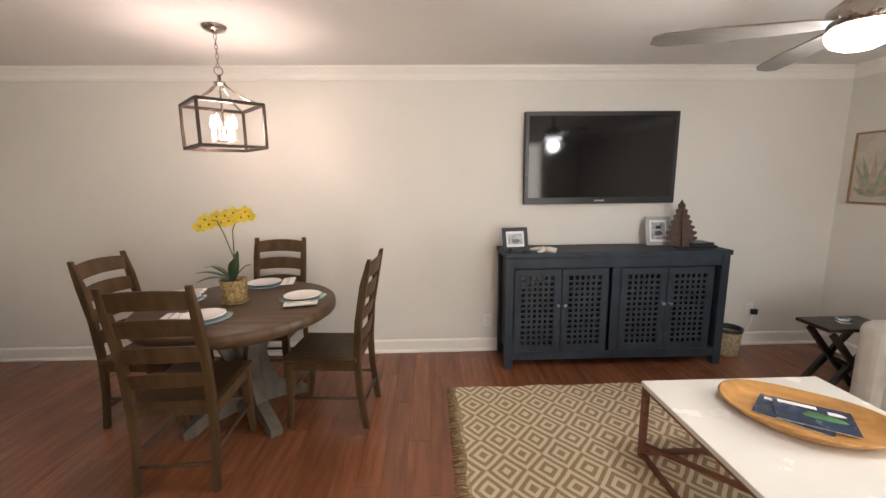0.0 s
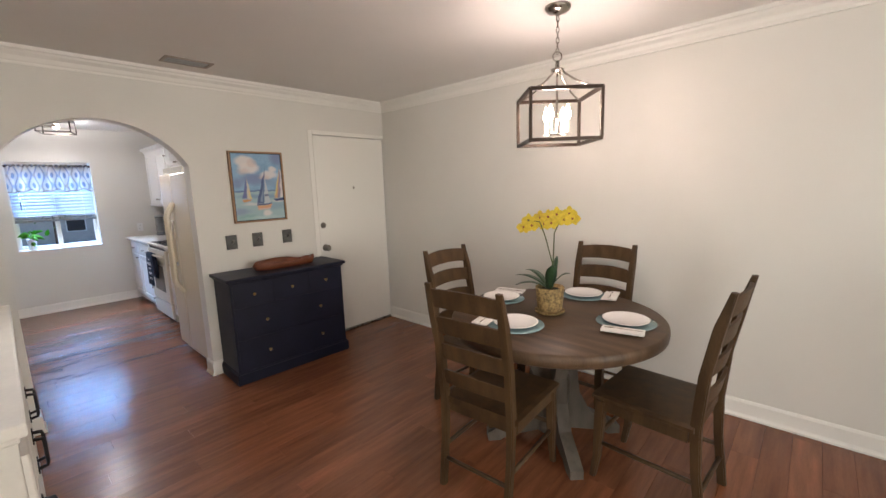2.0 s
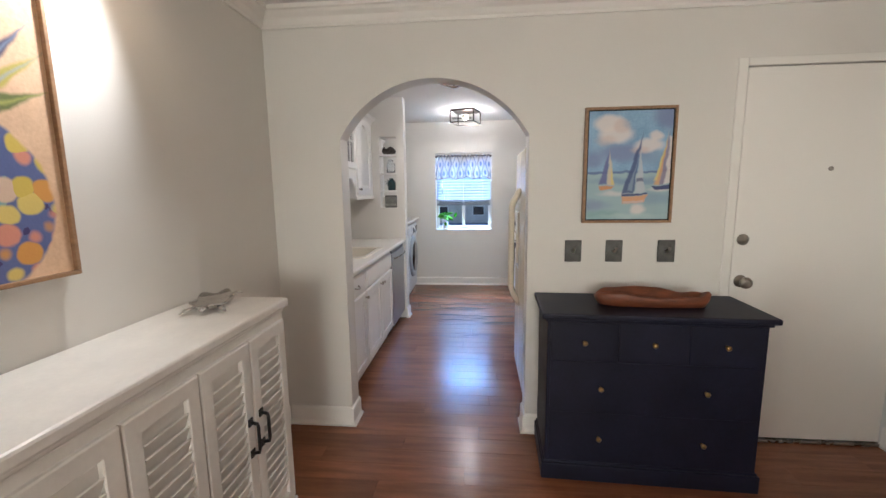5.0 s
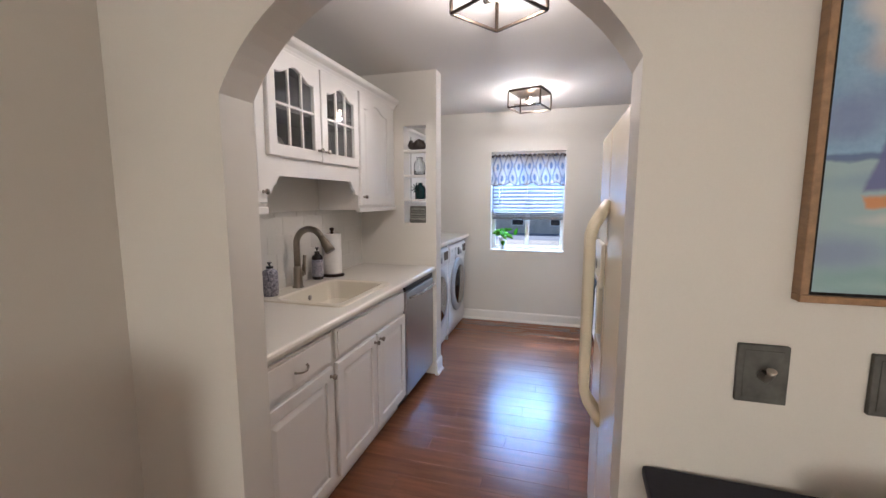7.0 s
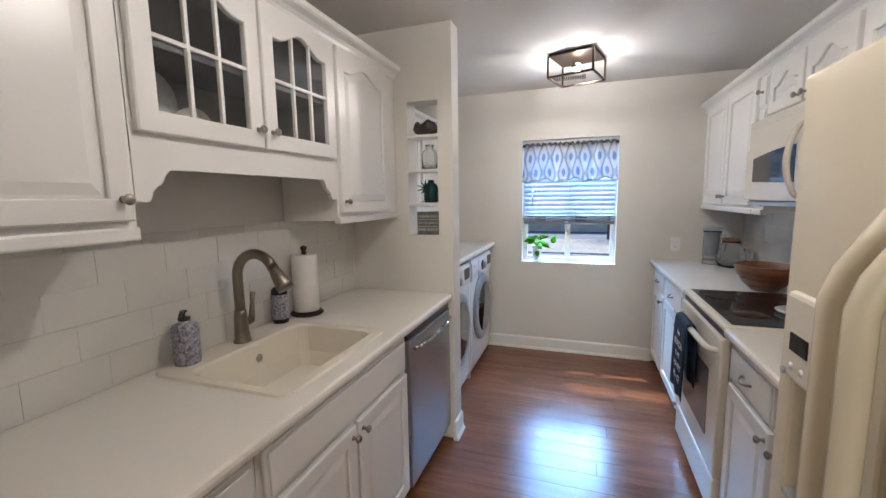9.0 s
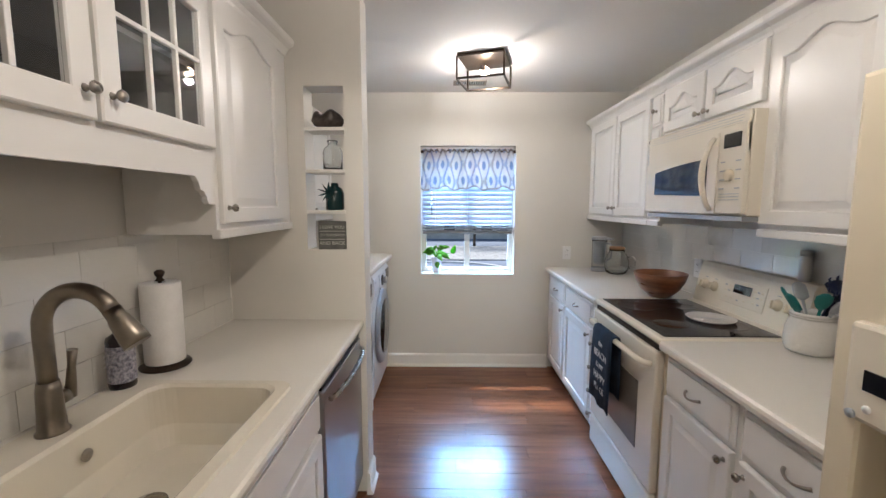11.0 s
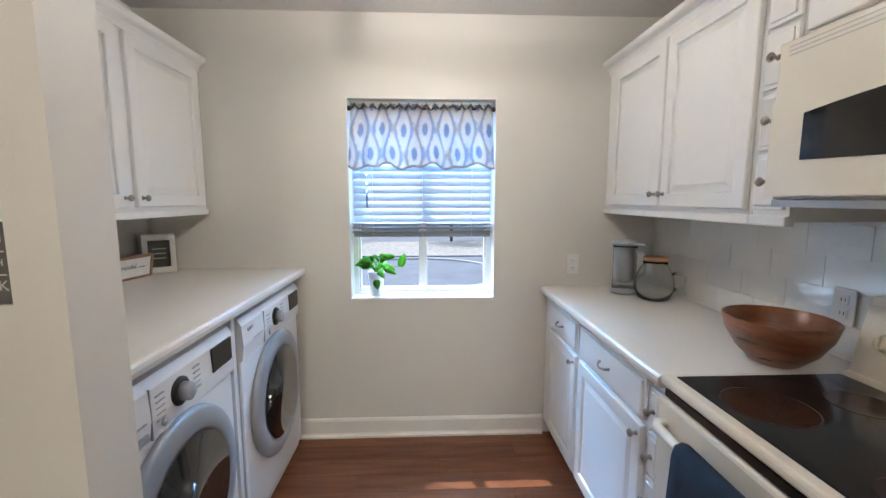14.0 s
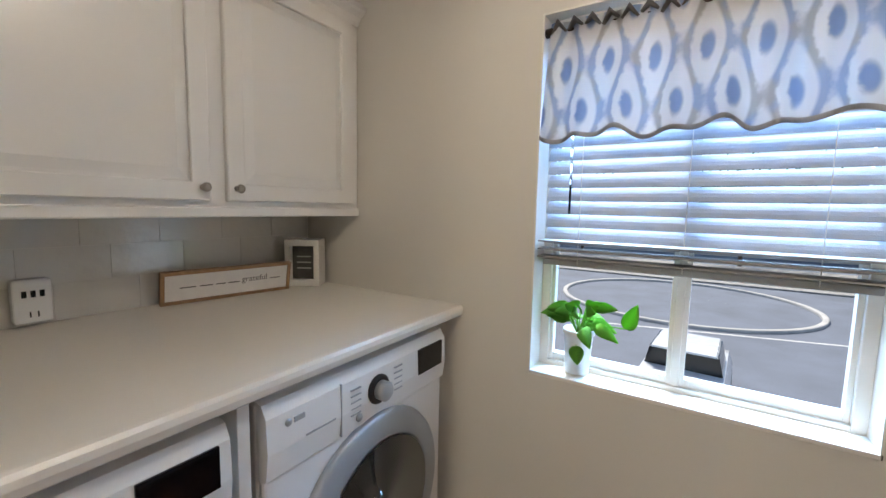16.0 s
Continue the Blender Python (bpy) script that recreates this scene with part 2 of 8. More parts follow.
# unseen south and hall walls, added to close the room
bm = B()
box(bm, (HALL, SOUTH - 0.12, 0), (0.5, SOUTH, CEIL))
box(bm, (2.5, SOUTH - 0.12, 0), (EAST + 0.12, SOUTH, CEIL))
box(bm, (0.5, SOUTH - 0.12, 2.3), (2.5, SOUTH, CEIL))
setting("wall_south", bm, M_wall, "plain off-white unseen wall around the added glass door", "wall")
setting("wall_hall", box(B(), (HALL - 0.12, SOUTH - 0.12, 0), (HALL, SBW - 0.002, CEIL)), M_wall, "plain off-white unseen wall added to close the living room", "wall")
setting("wall_sideboard", box(B(), (DW, SBW - 0.12, 0), (HALL, SBW, CEIL)), M_wall, "off-white painted wall behind the white sideboard", "wall")
# wall with the arch
bm = B()
box(bm, (DWB, LW, 0), (DW, ARCH[0], CEIL))
box(bm, (DWB, ARCH[1], 0), (DW, 2.925, CEIL))
box(bm, (DWB, 2.925, 2.05), (DW, TVW, CEIL))
half, rise = (ARCH[1] - ARCH[0]) / 2, ARCH[3] - ARCH[2]
rad = (half * half + rise * rise) / (2 * rise)
mid, cz = (ARCH[0] + ARCH[1]) / 2, ARCH[3] - rad
span = math.asin(half / rad)
curve = [(mid + rad * math.sin(a), cz + rad * math.cos(a)) for a in np.linspace(-span, span, 33)]
for (y0, z0), (y1, z1) in zip(curve, curve[1:]):
    lp = [[(x, y0, z0), (x, y1, z1), (x, y1, CEIL), (x, y0, CEIL)] for x in (DW, DWB)]
    loft(bm, lp)
bmesh.ops.remove_doubles(bm, verts=bm.verts, dist=0.0005)
setting("wall_arch", bm, M_wall, "off-white wall with a segmental arched opening to the kitchen", "wall")
setting("wall_kitchen_sink", box(B(), (PIER0, KL - 0.12, 0), (DWB, KL, CEIL)), M_wall, "off-white painted kitchen wall behind the sink", "wall")
setting("wall_laundry", box(B(), (WW, LW - 0.12, 0), (PIER1, LW, CEIL)), M_wall, "off-white painted laundry wall behind the counter", "wall")
setting("wall_kitchen_stove", box(B(), (WW, KR, 0), (DWB, KR + 0.12, CEIL)), M_wall, "off-white painted kitchen wall behind the stove", "wall")
bm = B()
box(bm, (WW - 0.15, LW - 0.12, 0), (WW, WIN[0], CEIL))
box(bm, (WW - 0.15, WIN[1], 0), (WW, KR + 0.12, CEIL))
box(bm, (WW - 0.15, WIN[0], 0), (WW, WIN[1], WIN[2]))
box(bm, (WW - 0.15, WIN[0], WIN[3]), (WW, WIN[1], CEIL))
bmesh.ops.remove_doubles(bm, verts=bm.verts, dist=0.0005)
setting("wall_window", bm, M_wall, "greige painted kitchen end wall with one window", "wall")
NICHE = (0.485, 0.672, 1.258, 2.022)
bm = B()
box(bm, (PIER1, LW - 0.12, 0), (PIER0, NICHE[0], CEIL))
box(bm, (PIER1, NICHE[1], 0), (PIER0, PIERY, CEIL))
box(bm, (PIER1, NICHE[0], 0), (PIER0, NICHE[1], NICHE[2]))
box(bm, (PIER1, NICHE[0], NICHE[3]), (PIER0, NICHE[1], CEIL))
bmesh.ops.remove_doubles(bm, verts=bm.verts, dist=0.0005)
setting("wall_pier", bm, M_wall, "off-white stub wall with a tall open shelf niche", "wall")


# ---- trims ----
def run(profile, a, b, out):
    """A moulding from a to b on the floor plan; profile of (outward, height), out: the way into the room."""
    bm = B()
    a, b, o = Vector((*a, 0)), Vector((*b, 0)), Vector((*out, 0))
    loft(bm, [[p + o * d + Vector((0, 0, z)) for d, z in profile] for p in (a, b)])
    return bm


BASE = [(0, 0), (0.026, 0), (0.026, 0.012), (0.017, 0.022), (0.014, 0.03), (0.014, 0.102), (0.009, 0.113), (0.004, 0.118), (0, 0.118)]
CROWN = [(0, 2.33), (0.012, 2.33), (0.014, 2.345), (0.02, 2.352), (0.03, 2.375), (0.052, 2.392), (0.058, 2.405), (0.07, 2.41), (0.075, 2.4295), (0, 2.4295)]
for a, b, o in [((DW, TVW), (0.5, TVW), (0, -1)), ((0.5, TVW), (EAST, TVW), (0, -1)), ((EAST, TVW - 0.03), (EAST, SOUTH), (-1, 0)), ((DW, SBW), (HALL, SBW), (0, 1)),
                ((DW, ARCH[1]), (DW, 2.89), (1, 0)), ((DW, SBW + 0.027), (DW, ARCH[0]), (1, 0)), ((DWB - 0.004, ARCH[0]), (DW + 0.026, ARCH[0]), (0, 1)),
                ((DWB, ARCH[1]), (DW + 0.026, ARCH[1]), (0, -1)), ((WW, 0.30), (WW, 2.06), (1, 0)), ((PIER1, PIERY), (PIER0 + 0.026, PIERY), (0, 1)), ((PIER0, 0.752), (PIER0, PIERY), (1, 0)), ((PIER1, 0.64), (PIER1, PIERY), (-1, 0))]:
    setting("baseboard", run(BASE, a, b, o), M_trim, "white painted baseboard with a shoe moulding", "baseboard")
for a, b, o in [((DW, TVW), (EAST, TVW), (0, -1)), ((DW, SBW), (DW, TVW - 0.02), (1, 0)), ((DW + 0.02, SBW), (HALL, SBW), (0, 1)), ((EAST, TVW - 0.02), (EAST, SOUTH), (-1, 0))]:
    setting("crown_moulding", run(CROWN, a, b, o), M_trim, "white painted crown moulding under the ceiling", "moulding")

# entrance door
door = setting("door_1", box(B(), (DWB + 0.03, 2.945, 0.022), (DW - 0.004, 3.80, 2.04), 0.003), M_trim, "plain white painted flush entrance door, closed", "door")
bm = B()
box(bm, (DWB, 2.89, 0), (DW + 0.006, 2.938, 2.085), 0.004)
box(bm, (DWB, 2.938, 2.045), (DW + 0.006, 3.812, 2.085), 0.004)
part("door_frame", bm, M_trim, door)
part("threshold", box(B(), (DWB, 2.938, 0), (DW + 0.012, 3.81, 0.016), 0.004), M_nickel, door, "worn metal threshold strip")
for z, r in ((1.161, 0.030), (0.934, 0.034)):
    bm = B()
    if z > 1:
        turned(bm, [(r, 0), (r, 0.006), (r * 0.8, 0.013), (0.014, 0.016), (0.012, 0.024)], 24, pose(DW - 0.004, 2.99, z, 0, 90, 0))
    else:
        turned(bm, [(r, 0), (r, 0.006), (0.014, 0.012), (0.012, 0.03), (0.026, 0.038), (0.032, 0.052), (0.026, 0.066), (0.012, 0.07)], 24, pose(DW - 0.004, 2.996, z, 0, 90, 0))
    part("deadbolt" if z > 1 else "door_knob", bm, M_nickel, door, "satin nickel door hardware")
part("peephole", turned(B(), [(0.012, 0), (0.012, 0.004), (0.006, 0.006)], 16, pose(DW - 0.004, 3.385, 1.528, 0, 90, 0)), M_nickel, door)


M_ventm = material("tan_vent_metal", (0.30, 0.26, 0.22), 0.5, vary=0.1)


def vent(m, w, d):
    v = thing("ceiling_vent", m, "white metal louvred air vent set in the ceiling", "vent")
    bm = B()
    for a, b in (((-w / 2, -d / 2, -0.008), (w / 2, -d / 2 + 0.02, 0)), ((-w / 2, d / 2 - 0.02, -0.008), (w / 2, d / 2, 0)), ((-w / 2, -d / 2 + 0.02, -0.008), (-w / 2 + 0.02, d / 2 - 0.02, 0)), ((w / 2 - 0.02, -d / 2 + 0.02, -0.008), (w / 2, d / 2 - 0.02, 0))):
        box(bm, a, b, 0.002)
    part("vent_frame", bm, M_ventm, v)
    # black sheet paints the shade behind the slats
    part("backing", box(B(), (-w / 2 + 0.01, -d / 2 + 0.01, -0.0025), (w / 2 - 0.01, d / 2 - 0.01, -0.0005)), M_gap_shade, v, "black sheet in place of the shade behind the slats")
    k = int((w - 0.04) / 0.018)
    for i in range(k):
        part("slat", box(B(), (-0.006, -d / 2 + 0.018, -0.0008), (0.006, d / 2 - 0.018, 0.0008), 0, pose(-w / 2 + 0.029 + i * 0.018, 0, -0.006, 0, 35, 0)), M_grey, v)


vent(pose(-3.60, 1.83, CEIL - 0.001, 0, 0, 90), 0.30, 0.15)
vent(pose(-7.46, 1.33, CEIL - 0.001, 0, 0, 90), 0.26, 0.12)


# ---- cabinetry ----
def arc_top(x0, x1, z, h, n=15):
    """The ogee of a cathedral panel, from right to left."""
    pts = []
    for i in range(n):
        u = 1 - 2 * i / (n - 1)
        k = 0.0 if abs(u) > 0.82 else 0.5 + 0.5 * math.cos(math.pi * u / 0.82)
        pts.append(((x0 + x1) / 2 + u * (x1 - x0) / 2, z + h * k))
    return pts


def knob(parent, x, z, y=-0.021, mat=None, r=0.014):
    part("knob", turned(B(), [(0.009, 0), (0.006, 0.004), (0.005, 0.012), (r * 0.8, 0.017), (r, 0.023), (r * 0.75, 0.029), (0.004, 0.031)], 16, pose(x, y, z, 90, 0, 0)), mat or M_nickel, parent, "small brushed metal knob")


def pull(parent, x, z, y=-0.02, w=0.085):
    bm = B()
    pts = [(x - w / 2 + w * i / 12, y - 0.004 - 0.022 * math.sin(math.pi * i / 12) ** 0.7, z - 0.008 * math.sin(math.pi * i / 12)) for i in range(13)]
    tube(bm, pts, [0.006 - 0.0025 * math.sin(math.pi * i / 12) for i in range(13)], 8)
    part("pull", bm, M_nickel, parent, "arched brushed metal pull")


def ring_frame(x0, x1, z0, z1, rail, arch, yf, yb):
    """One closed frame round an opening whose top may rise in an ogee."""
    n = 15 if arch else 2
    top = [(x1 - (x1 - x0) * i / (n - 1), z1) for i in range(n)]
    outer = [(x0, z0), (x1, z0)] + top
    xa, xb, za, zb = x0 + rail, x1 - rail, z0 + rail, z1 - rail - arch
    inner = [(xa, za), (xb, za)] + (arc_top(xa, xb, zb, arch) if arch else [(xb, zb), (xa, zb)])
    cx, czz = (x0 + x1) / 2, (z0 + z1) / 2
    e = 0.004

    def shrink(pts, k):
        return [(x + (k if x < cx - 1e-6 else -k if x > cx + 1e-6 else 0), z + (k if z < czz else -k)) for x, z in pts]

    loops = [[(x, yb, z) for x, z in outer], [(x, yf + e, z) for x, z in outer], [(x, yf, z) for x, z in shrink(outer, e)], [(x, yf, z) for x, z in shrink(inner, -0.003)], [(x, yf + 0.003, z) for x, z in inner], [(x, yb, z) for x, z in inner]]
    bm = loft(B(), loops + [loops[0]], False, False)
    bmesh.ops.remove_doubles(bm, verts=bm.verts, dist=0.00005)
    return bm, inner


def panel_door(parent, x0, x1, z0, z1, arch=0.0, at=None, name="door", y=0.0, rail=0.055, mat=None):
    """A raised panel door on the face y; at: place of its knob."""
    bm, inner = ring_frame(x0, x1, z0, z1, rail, arch, y - 0.021, y - 0.001)
    d = part(name, bm, mat or M_cab, parent)
    xa, xb, za, zb = x0 + rail, x1 - rail, z0 + rail, z1 - rail - arch

    def loop(inset, yy):
        pts = [(xa + inset, za + inset), (xb - inset, za + inset)]
        t2 = arc_top(xa + inset, xb - inset, zb - inset, arch) if arch else [(xb - inset, zb - inset), (xa + inset, zb - inset)]
        return [(px, yy, pz) for px, pz in pts + t2]

    part("panel", loft(B(), [loop(0.0004, y - 0.002), loop(0.0004, y - 0.0105), loop(0.008, y - 0.0115), loop(0.034, y - 0.0185), loop(0.038, y - 0.0185)]), mat or M_cab, d)
    if at:
        knob(d, at[0], at[1], y - 0.021)
    return d


def drawer_front(parent, x0, x1, z0, z1, y=0.0, handle="pull"):
    bm = B()
    box(bm, (x0, y - 0.013, z0), (x1, y - 0.001, z1), 0.003)
    box(bm, (x0 + 0.012, y - 0.020, z0 + 0.012), (x1 - 0.012, y - 0.0125, z1 - 0.012), 0.005)
    d = part("drawer", bm, M_cab, parent)
    if handle == "pull":
        pull(d, (x0 + x1) / 2, (z0 + z1) / 2)
    elif handle == "knob":
        knob(d, (x0 + x1) / 2, (z0 + z1) / 2, y - 0.02)
    return d


def carcass(w, depth, z0, z1, hollow=False, lid=True):
    bm = B()
    if not hollow:
        return box(bm, (0.0005, 0, z0), (w - 0.0005, depth - 0.003, z1), 0.002)
    t = 0.018
    box(bm, (0, 0, z0), (t, depth - 0.003, z1))
    box(bm, (w - t, 0, z0), (w, depth - 0.003, z1))
    box(bm, (t, 0, z0), (w - t, depth - 0.003, z0 + t))
    if lid:
        box(bm, (t, 0, z1 - t), (w - t, depth - 0.003, z1))
    box(bm, (t, depth - 0.012, z0 + t), (w - t, depth - 0.003, z1 - t))
    return bm


def cab_pose(x0, x1, yf, side):
    return pose(x0, yf, 0) if side < 0 else pose(x1, yf, 0, 0, 0, 180)


def cab(name, x0, x1, yf, side, label, group):
    return thing(name, cab_pose(x0, x1, yf, side), label, "cabinet", group), x1 - x0


KICK = 0.09


def base_cabinet(x0, x1, yf, side, depth, top, knob_side=1, doors=1, drawer=True, small=0, stile=0.0):
    c, w = cab("base_cabinet", x0, x1, yf, side, "white painted base cabinet with raised panel door", "kitchen base cabinets")
    part("body", carcass(w, depth, KICK, top, drawer == "blank", False), M_cab, c)
    if drawer == "blank":
        part("face_frame", box(B(), (0.018, 0.0002, KICK + 0.018), (w - 0.018, 0.018, top), 0.001), M_cab, c)
    part("toe_kick", box(B(), (0.001, 0.05, 0.001), (w - 0.001, depth - 0.01, KICK)), M_cab, c)
    zt = top - 0.02
    if small:
        h = (zt - KICK - 0.03) / small
        for i in range(small):
            drawer_front(c, 0.012, w - 0.012, KICK + 0.03 + i * h, KICK + 0.03 + (i + 1) * h - 0.012, handle="knob")
        return c
    zd = zt - 0.145
    if drawer:
        drawer_front(c, 0.018 + stile, w - 0.018, zd, zt, handle="pull" if drawer is True else "")
    step = (w - stile - 0.018) / doors
    for i in range(doors):
        a, b = 0.018 + stile + i * step, stile + (i + 1) * step
        ks = knob_side if doors == 1 else (1 if i == 0 else -1)
        panel_door(c, a, b, KICK + 0.03, zd - 0.018, at=((b - 0.025) if ks > 0 else a + 0.025, zd - 0.055))
    return c


def crown_strip(w, z, ret0=False, ret1=False):
    prof = [(0.0, -0.05), (-0.008, -0.05), (-0.012, -0.035), (-0.022, -0.02), (-0.042, -0.008), (-0.048, 0.0), (-0.05, 0.018), (0.0, 0.018)]
    return loft(B(), [[(x, d, z + h) for d, h in prof] for x in (0.0, w)])


def upper_cabinet(x0, x1, yf, side, depth, z0, z1, doors, knob_low=True, arch=0.045, knob_side=None, rail=True, label="white painted wall cabinet with raised panel doors", crown=True, stile=(0.0, 0.0), knob_up=0.095, mid=0.0):
    c, w = cab("wall_cabinet", x0, x1, yf, side, label, "kitchen wall cabinets")
    part("body", carcass(w, depth, z0, z1), M_cab, c)
    step = (w - 0.016 - sum(stile)) / doors
    for i in range(doors):
        a, b = stile[0] + 0.016 + i * step, stile[0] + (i + 1) * step
        a, b = (a + mid / 2, b) if i else (a, b - mid / 2)
        ks = (1 if i == 0 else -1) if doors == 2 else knob_side
        panel_door(c, a, b, z0 + 0.035, z1 - 0.055, arch, at=((b - 0.026) if ks > 0 else a + 0.026, z0 + knob_up))
    if rail:
        part("light_rail", box(B(), (0, -0.012, z0 - 0.014), (w, 0.02, z0 + 0.018), 0.005), M_cab, c)
    if crown:
        part("crown", crown_strip(w, z1), M_cab, c)
    return c


# sink side
LBF, RBF = 0.71, 2.07
base_cabinet(-4.58, -4.06, LBF, 1, LBF - KL, 0.872, knob_side=1)
base_cabinet(-5.475, -4.582, LBF, 1, LBF - KL, 0.872, doors=2, drawer="blank")
dw = thing("dishwasher", cab_pose(-6.085, -5.478, LBF, 1), "stainless steel dishwasher built in under the counter", "dishwasher")
part("body", box(B(), (0.002, 0.004, 0.08), (0.605, 0.55, 0.866)), M_black, dw)
part("door", box(B(), (0.006, -0.022, 0.10), (0.601, 0.003, 0.825), 0.006), M_steel, dw, "brushed stainless steel door")
part("control_strip", box(B(), (0.006, -0.014, 0.829), (0.601, 0.003, 0.864), 0.004), M_black, dw)
bm = B()
tube(bm, [(0.04 + 0.525 * i / 14, -0.035 - 0.028 * math.sin(math.pi * i / 14) ** 0.5, 0.785) for i in range(15)], 0.011, 10, 0.8)
part("handle", bm, M_nickel, dw, "curved metal bar handle")
part("toe_kick", box(B(), (0.006, 0.05, 0.001), (0.601, 0.07, 0.08)), M_black, dw)

SK = (-5.375, -4.74, 0.13, 0.68)
def rrect(x0, x1, y0, y1, r, z, n=6):
    pts = []
    for cx, cy, a0 in ((x1 - r, y1 - r, 0), (x0 + r, y1 - r, 90), (x0 + r, y0 + r, 180), (x1 - r, y0 + r, 270)):
        for i in range(n + 1):
            a = radians(a0 + 90 * i / n)
            pts.append((cx + r * math.cos(a), cy + r * math.sin(a), z))
    return pts


def worktop(label, outer, z0, z1, hole=None):
    """A worktop with a rounded front; hole: a cut-out for a sink."""
    x0, x1, y0, y1, front = outer
    t = thing("worktop", pose(0, 0, 0), label, "worktop")
    ya, yb = (y0, y1 - 0.02) if front > 0 else (y0 + 0.02, y1)
    if hole:
        loops = [rrect(x0, x1, ya, yb, 0.003, z0), rrect(x0, x1, ya, yb, 0.003, z1), rrect(*hole, 0.05, z1), rrect(*hole, 0.05, z0)]
        bm = loft(B(), loops + [loops[0]], False, False)
        bmesh.ops.remove_doubles(bm, verts=bm.verts, dist=0.00005)
    else:
        bm = box(B(), (x0, ya, z0), (x1, yb, z1))
    part("top", bm, M_counter, t)
    h = (z1 - z0) / 2
    prof = [(0.0, z0), (0.010, z0), (0.017, z0 + 0.005), (0.020, z0 + h), (0.018, z1 - 0.008), (0.011, z1 - 0.001), (0.0, z1)]
    base, sg_ = (yb, 1) if front > 0 else (ya, -1)
    part("front_edge", loft(B(), [[(x, base + sg_ * d, z) for d, z in prof] for x in (x0, x1)]), M_counter, t)
    return t


worktop("white laminate worktop around the almond sink", (-6.088, -4.058, KL + 0.001, 0.748, 1), 0.872, 0.91, (SK[0] + 0.02, SK[1] - 0.02, SK[2] + 0.015, SK[3] - 0.015))


def smooth(ob):
    for p in ob.data.polygons:
        p.use_smooth = True
    return ob


sink = thing("kitchen_sink", pose(0, 0, 0), "glossy almond drop-in sink with a single deep bowl", "sink")
bm = B()
a, b, c, d = SK
loft(bm, [rrect(a, b, c, d, 0.05, 0.911), rrect(a + 0.004, b - 0.004, c + 0.004, d - 0.004, 0.05, 0.919), rrect(a + 0.03, b - 0.03, c + 0.12, d - 0.035, 0.06, 0.921), rrect(a + 0.04, b - 0.04, c + 0.13, d - 0.045, 0.06, 0.912),
          rrect(a + 0.05, b - 0.05, c + 0.14, d - 0.055, 0.06, 0.80), rrect(a + 0.075, b - 0.075, c + 0.165, d - 0.08, 0.05, 0.745), rrect(a + 0.15, b - 0.15, c + 0.24, d - 0.16, 0.03, 0.735)], cap_first=False)
part("basin", bm, M_bisque, sink)
part("overflow", turned(B(), [(0.016, 0), (0.016, 0.003)], 16, pose(-5.07, c + 0.142, 0.86, -90, 0, 0)), M_nickel, sink)
part("drain", turned(B(), [(0.045, 0.7355), (0.045, 0.738), (0.03, 0.737)], 20, pose(-5.06, 0.42, 0)), M_nickel, sink)

FX, FY = -5.07, 0.195
fa = thing("faucet", pose(FX, FY, 0.9195), "brushed bronze pull-down gooseneck kitchen faucet", "faucet")
bm = B()
turned(bm, [(0.034, 0), (0.034, 0.006), (0.029, 0.012), (0.027, 0.05), (0.025, 0.11), (0.0215, 0.13)], 24)
M_tap = material("brushed_bronze", (0.27, 0.235, 0.19), 0.33, 1.0, vary=0.06, scale=12)
part("tap_body", bm, M_tap, fa)
bm = B()
pts = [(0, 0, 0.11), (0, 0, 0.20), (0, 0, 0.25)] + [(0, 0.092 - 0.092 * math.cos(radians(a)), 0.262 + 0.092 * math.sin(radians(a))) for a in range(10, 151, 10)]
tube(bm, pts, 0.0195, 16)
part("spout", bm, M_tap, fa)
e = Vector(pts[-1])
dv = (Vector(pts[-1]) - Vector(pts[-2])).normalized()
bm = B()
tube(bm, [e, e + dv * 0.02, e + dv * 0.03, e + dv * 0.08, e + dv * 0.10], [0.0205, 0.0205, 0.024, 0.030, 0.0305], 16)
part("spray_head", bm, M_tap, fa)
bm = B()
tube(bm, [(-0.02, 0.0, 0.075), (-0.042, 0.005, 0.078)], 0.018, 14)
tube(bm, [(-0.045, 0.005, 0.07), (-0.05, 0.008, 0.10), (-0.052, 0.012, 0.15), (-0.054, 0.016, 0.19)], [0.016, 0.012, 0.009, 0.0115], 12)
part("lever", bm, M_tap, fa)

M_label = material("dark_print", (0.44, 0.43, 0.48), 0.5, vary=0.2, scale=95, fine=200, tint=(0.018, 0.018, 0.055))
M_amber = material("dark_bottle", (0.025, 0.018, 0.02), 0.2, vary=0.2)
M_paperw = material("white_paper", (0.80, 0.79, 0.77), 0.9, vary=0.03, scale=20, fine=120, bump=0.08)


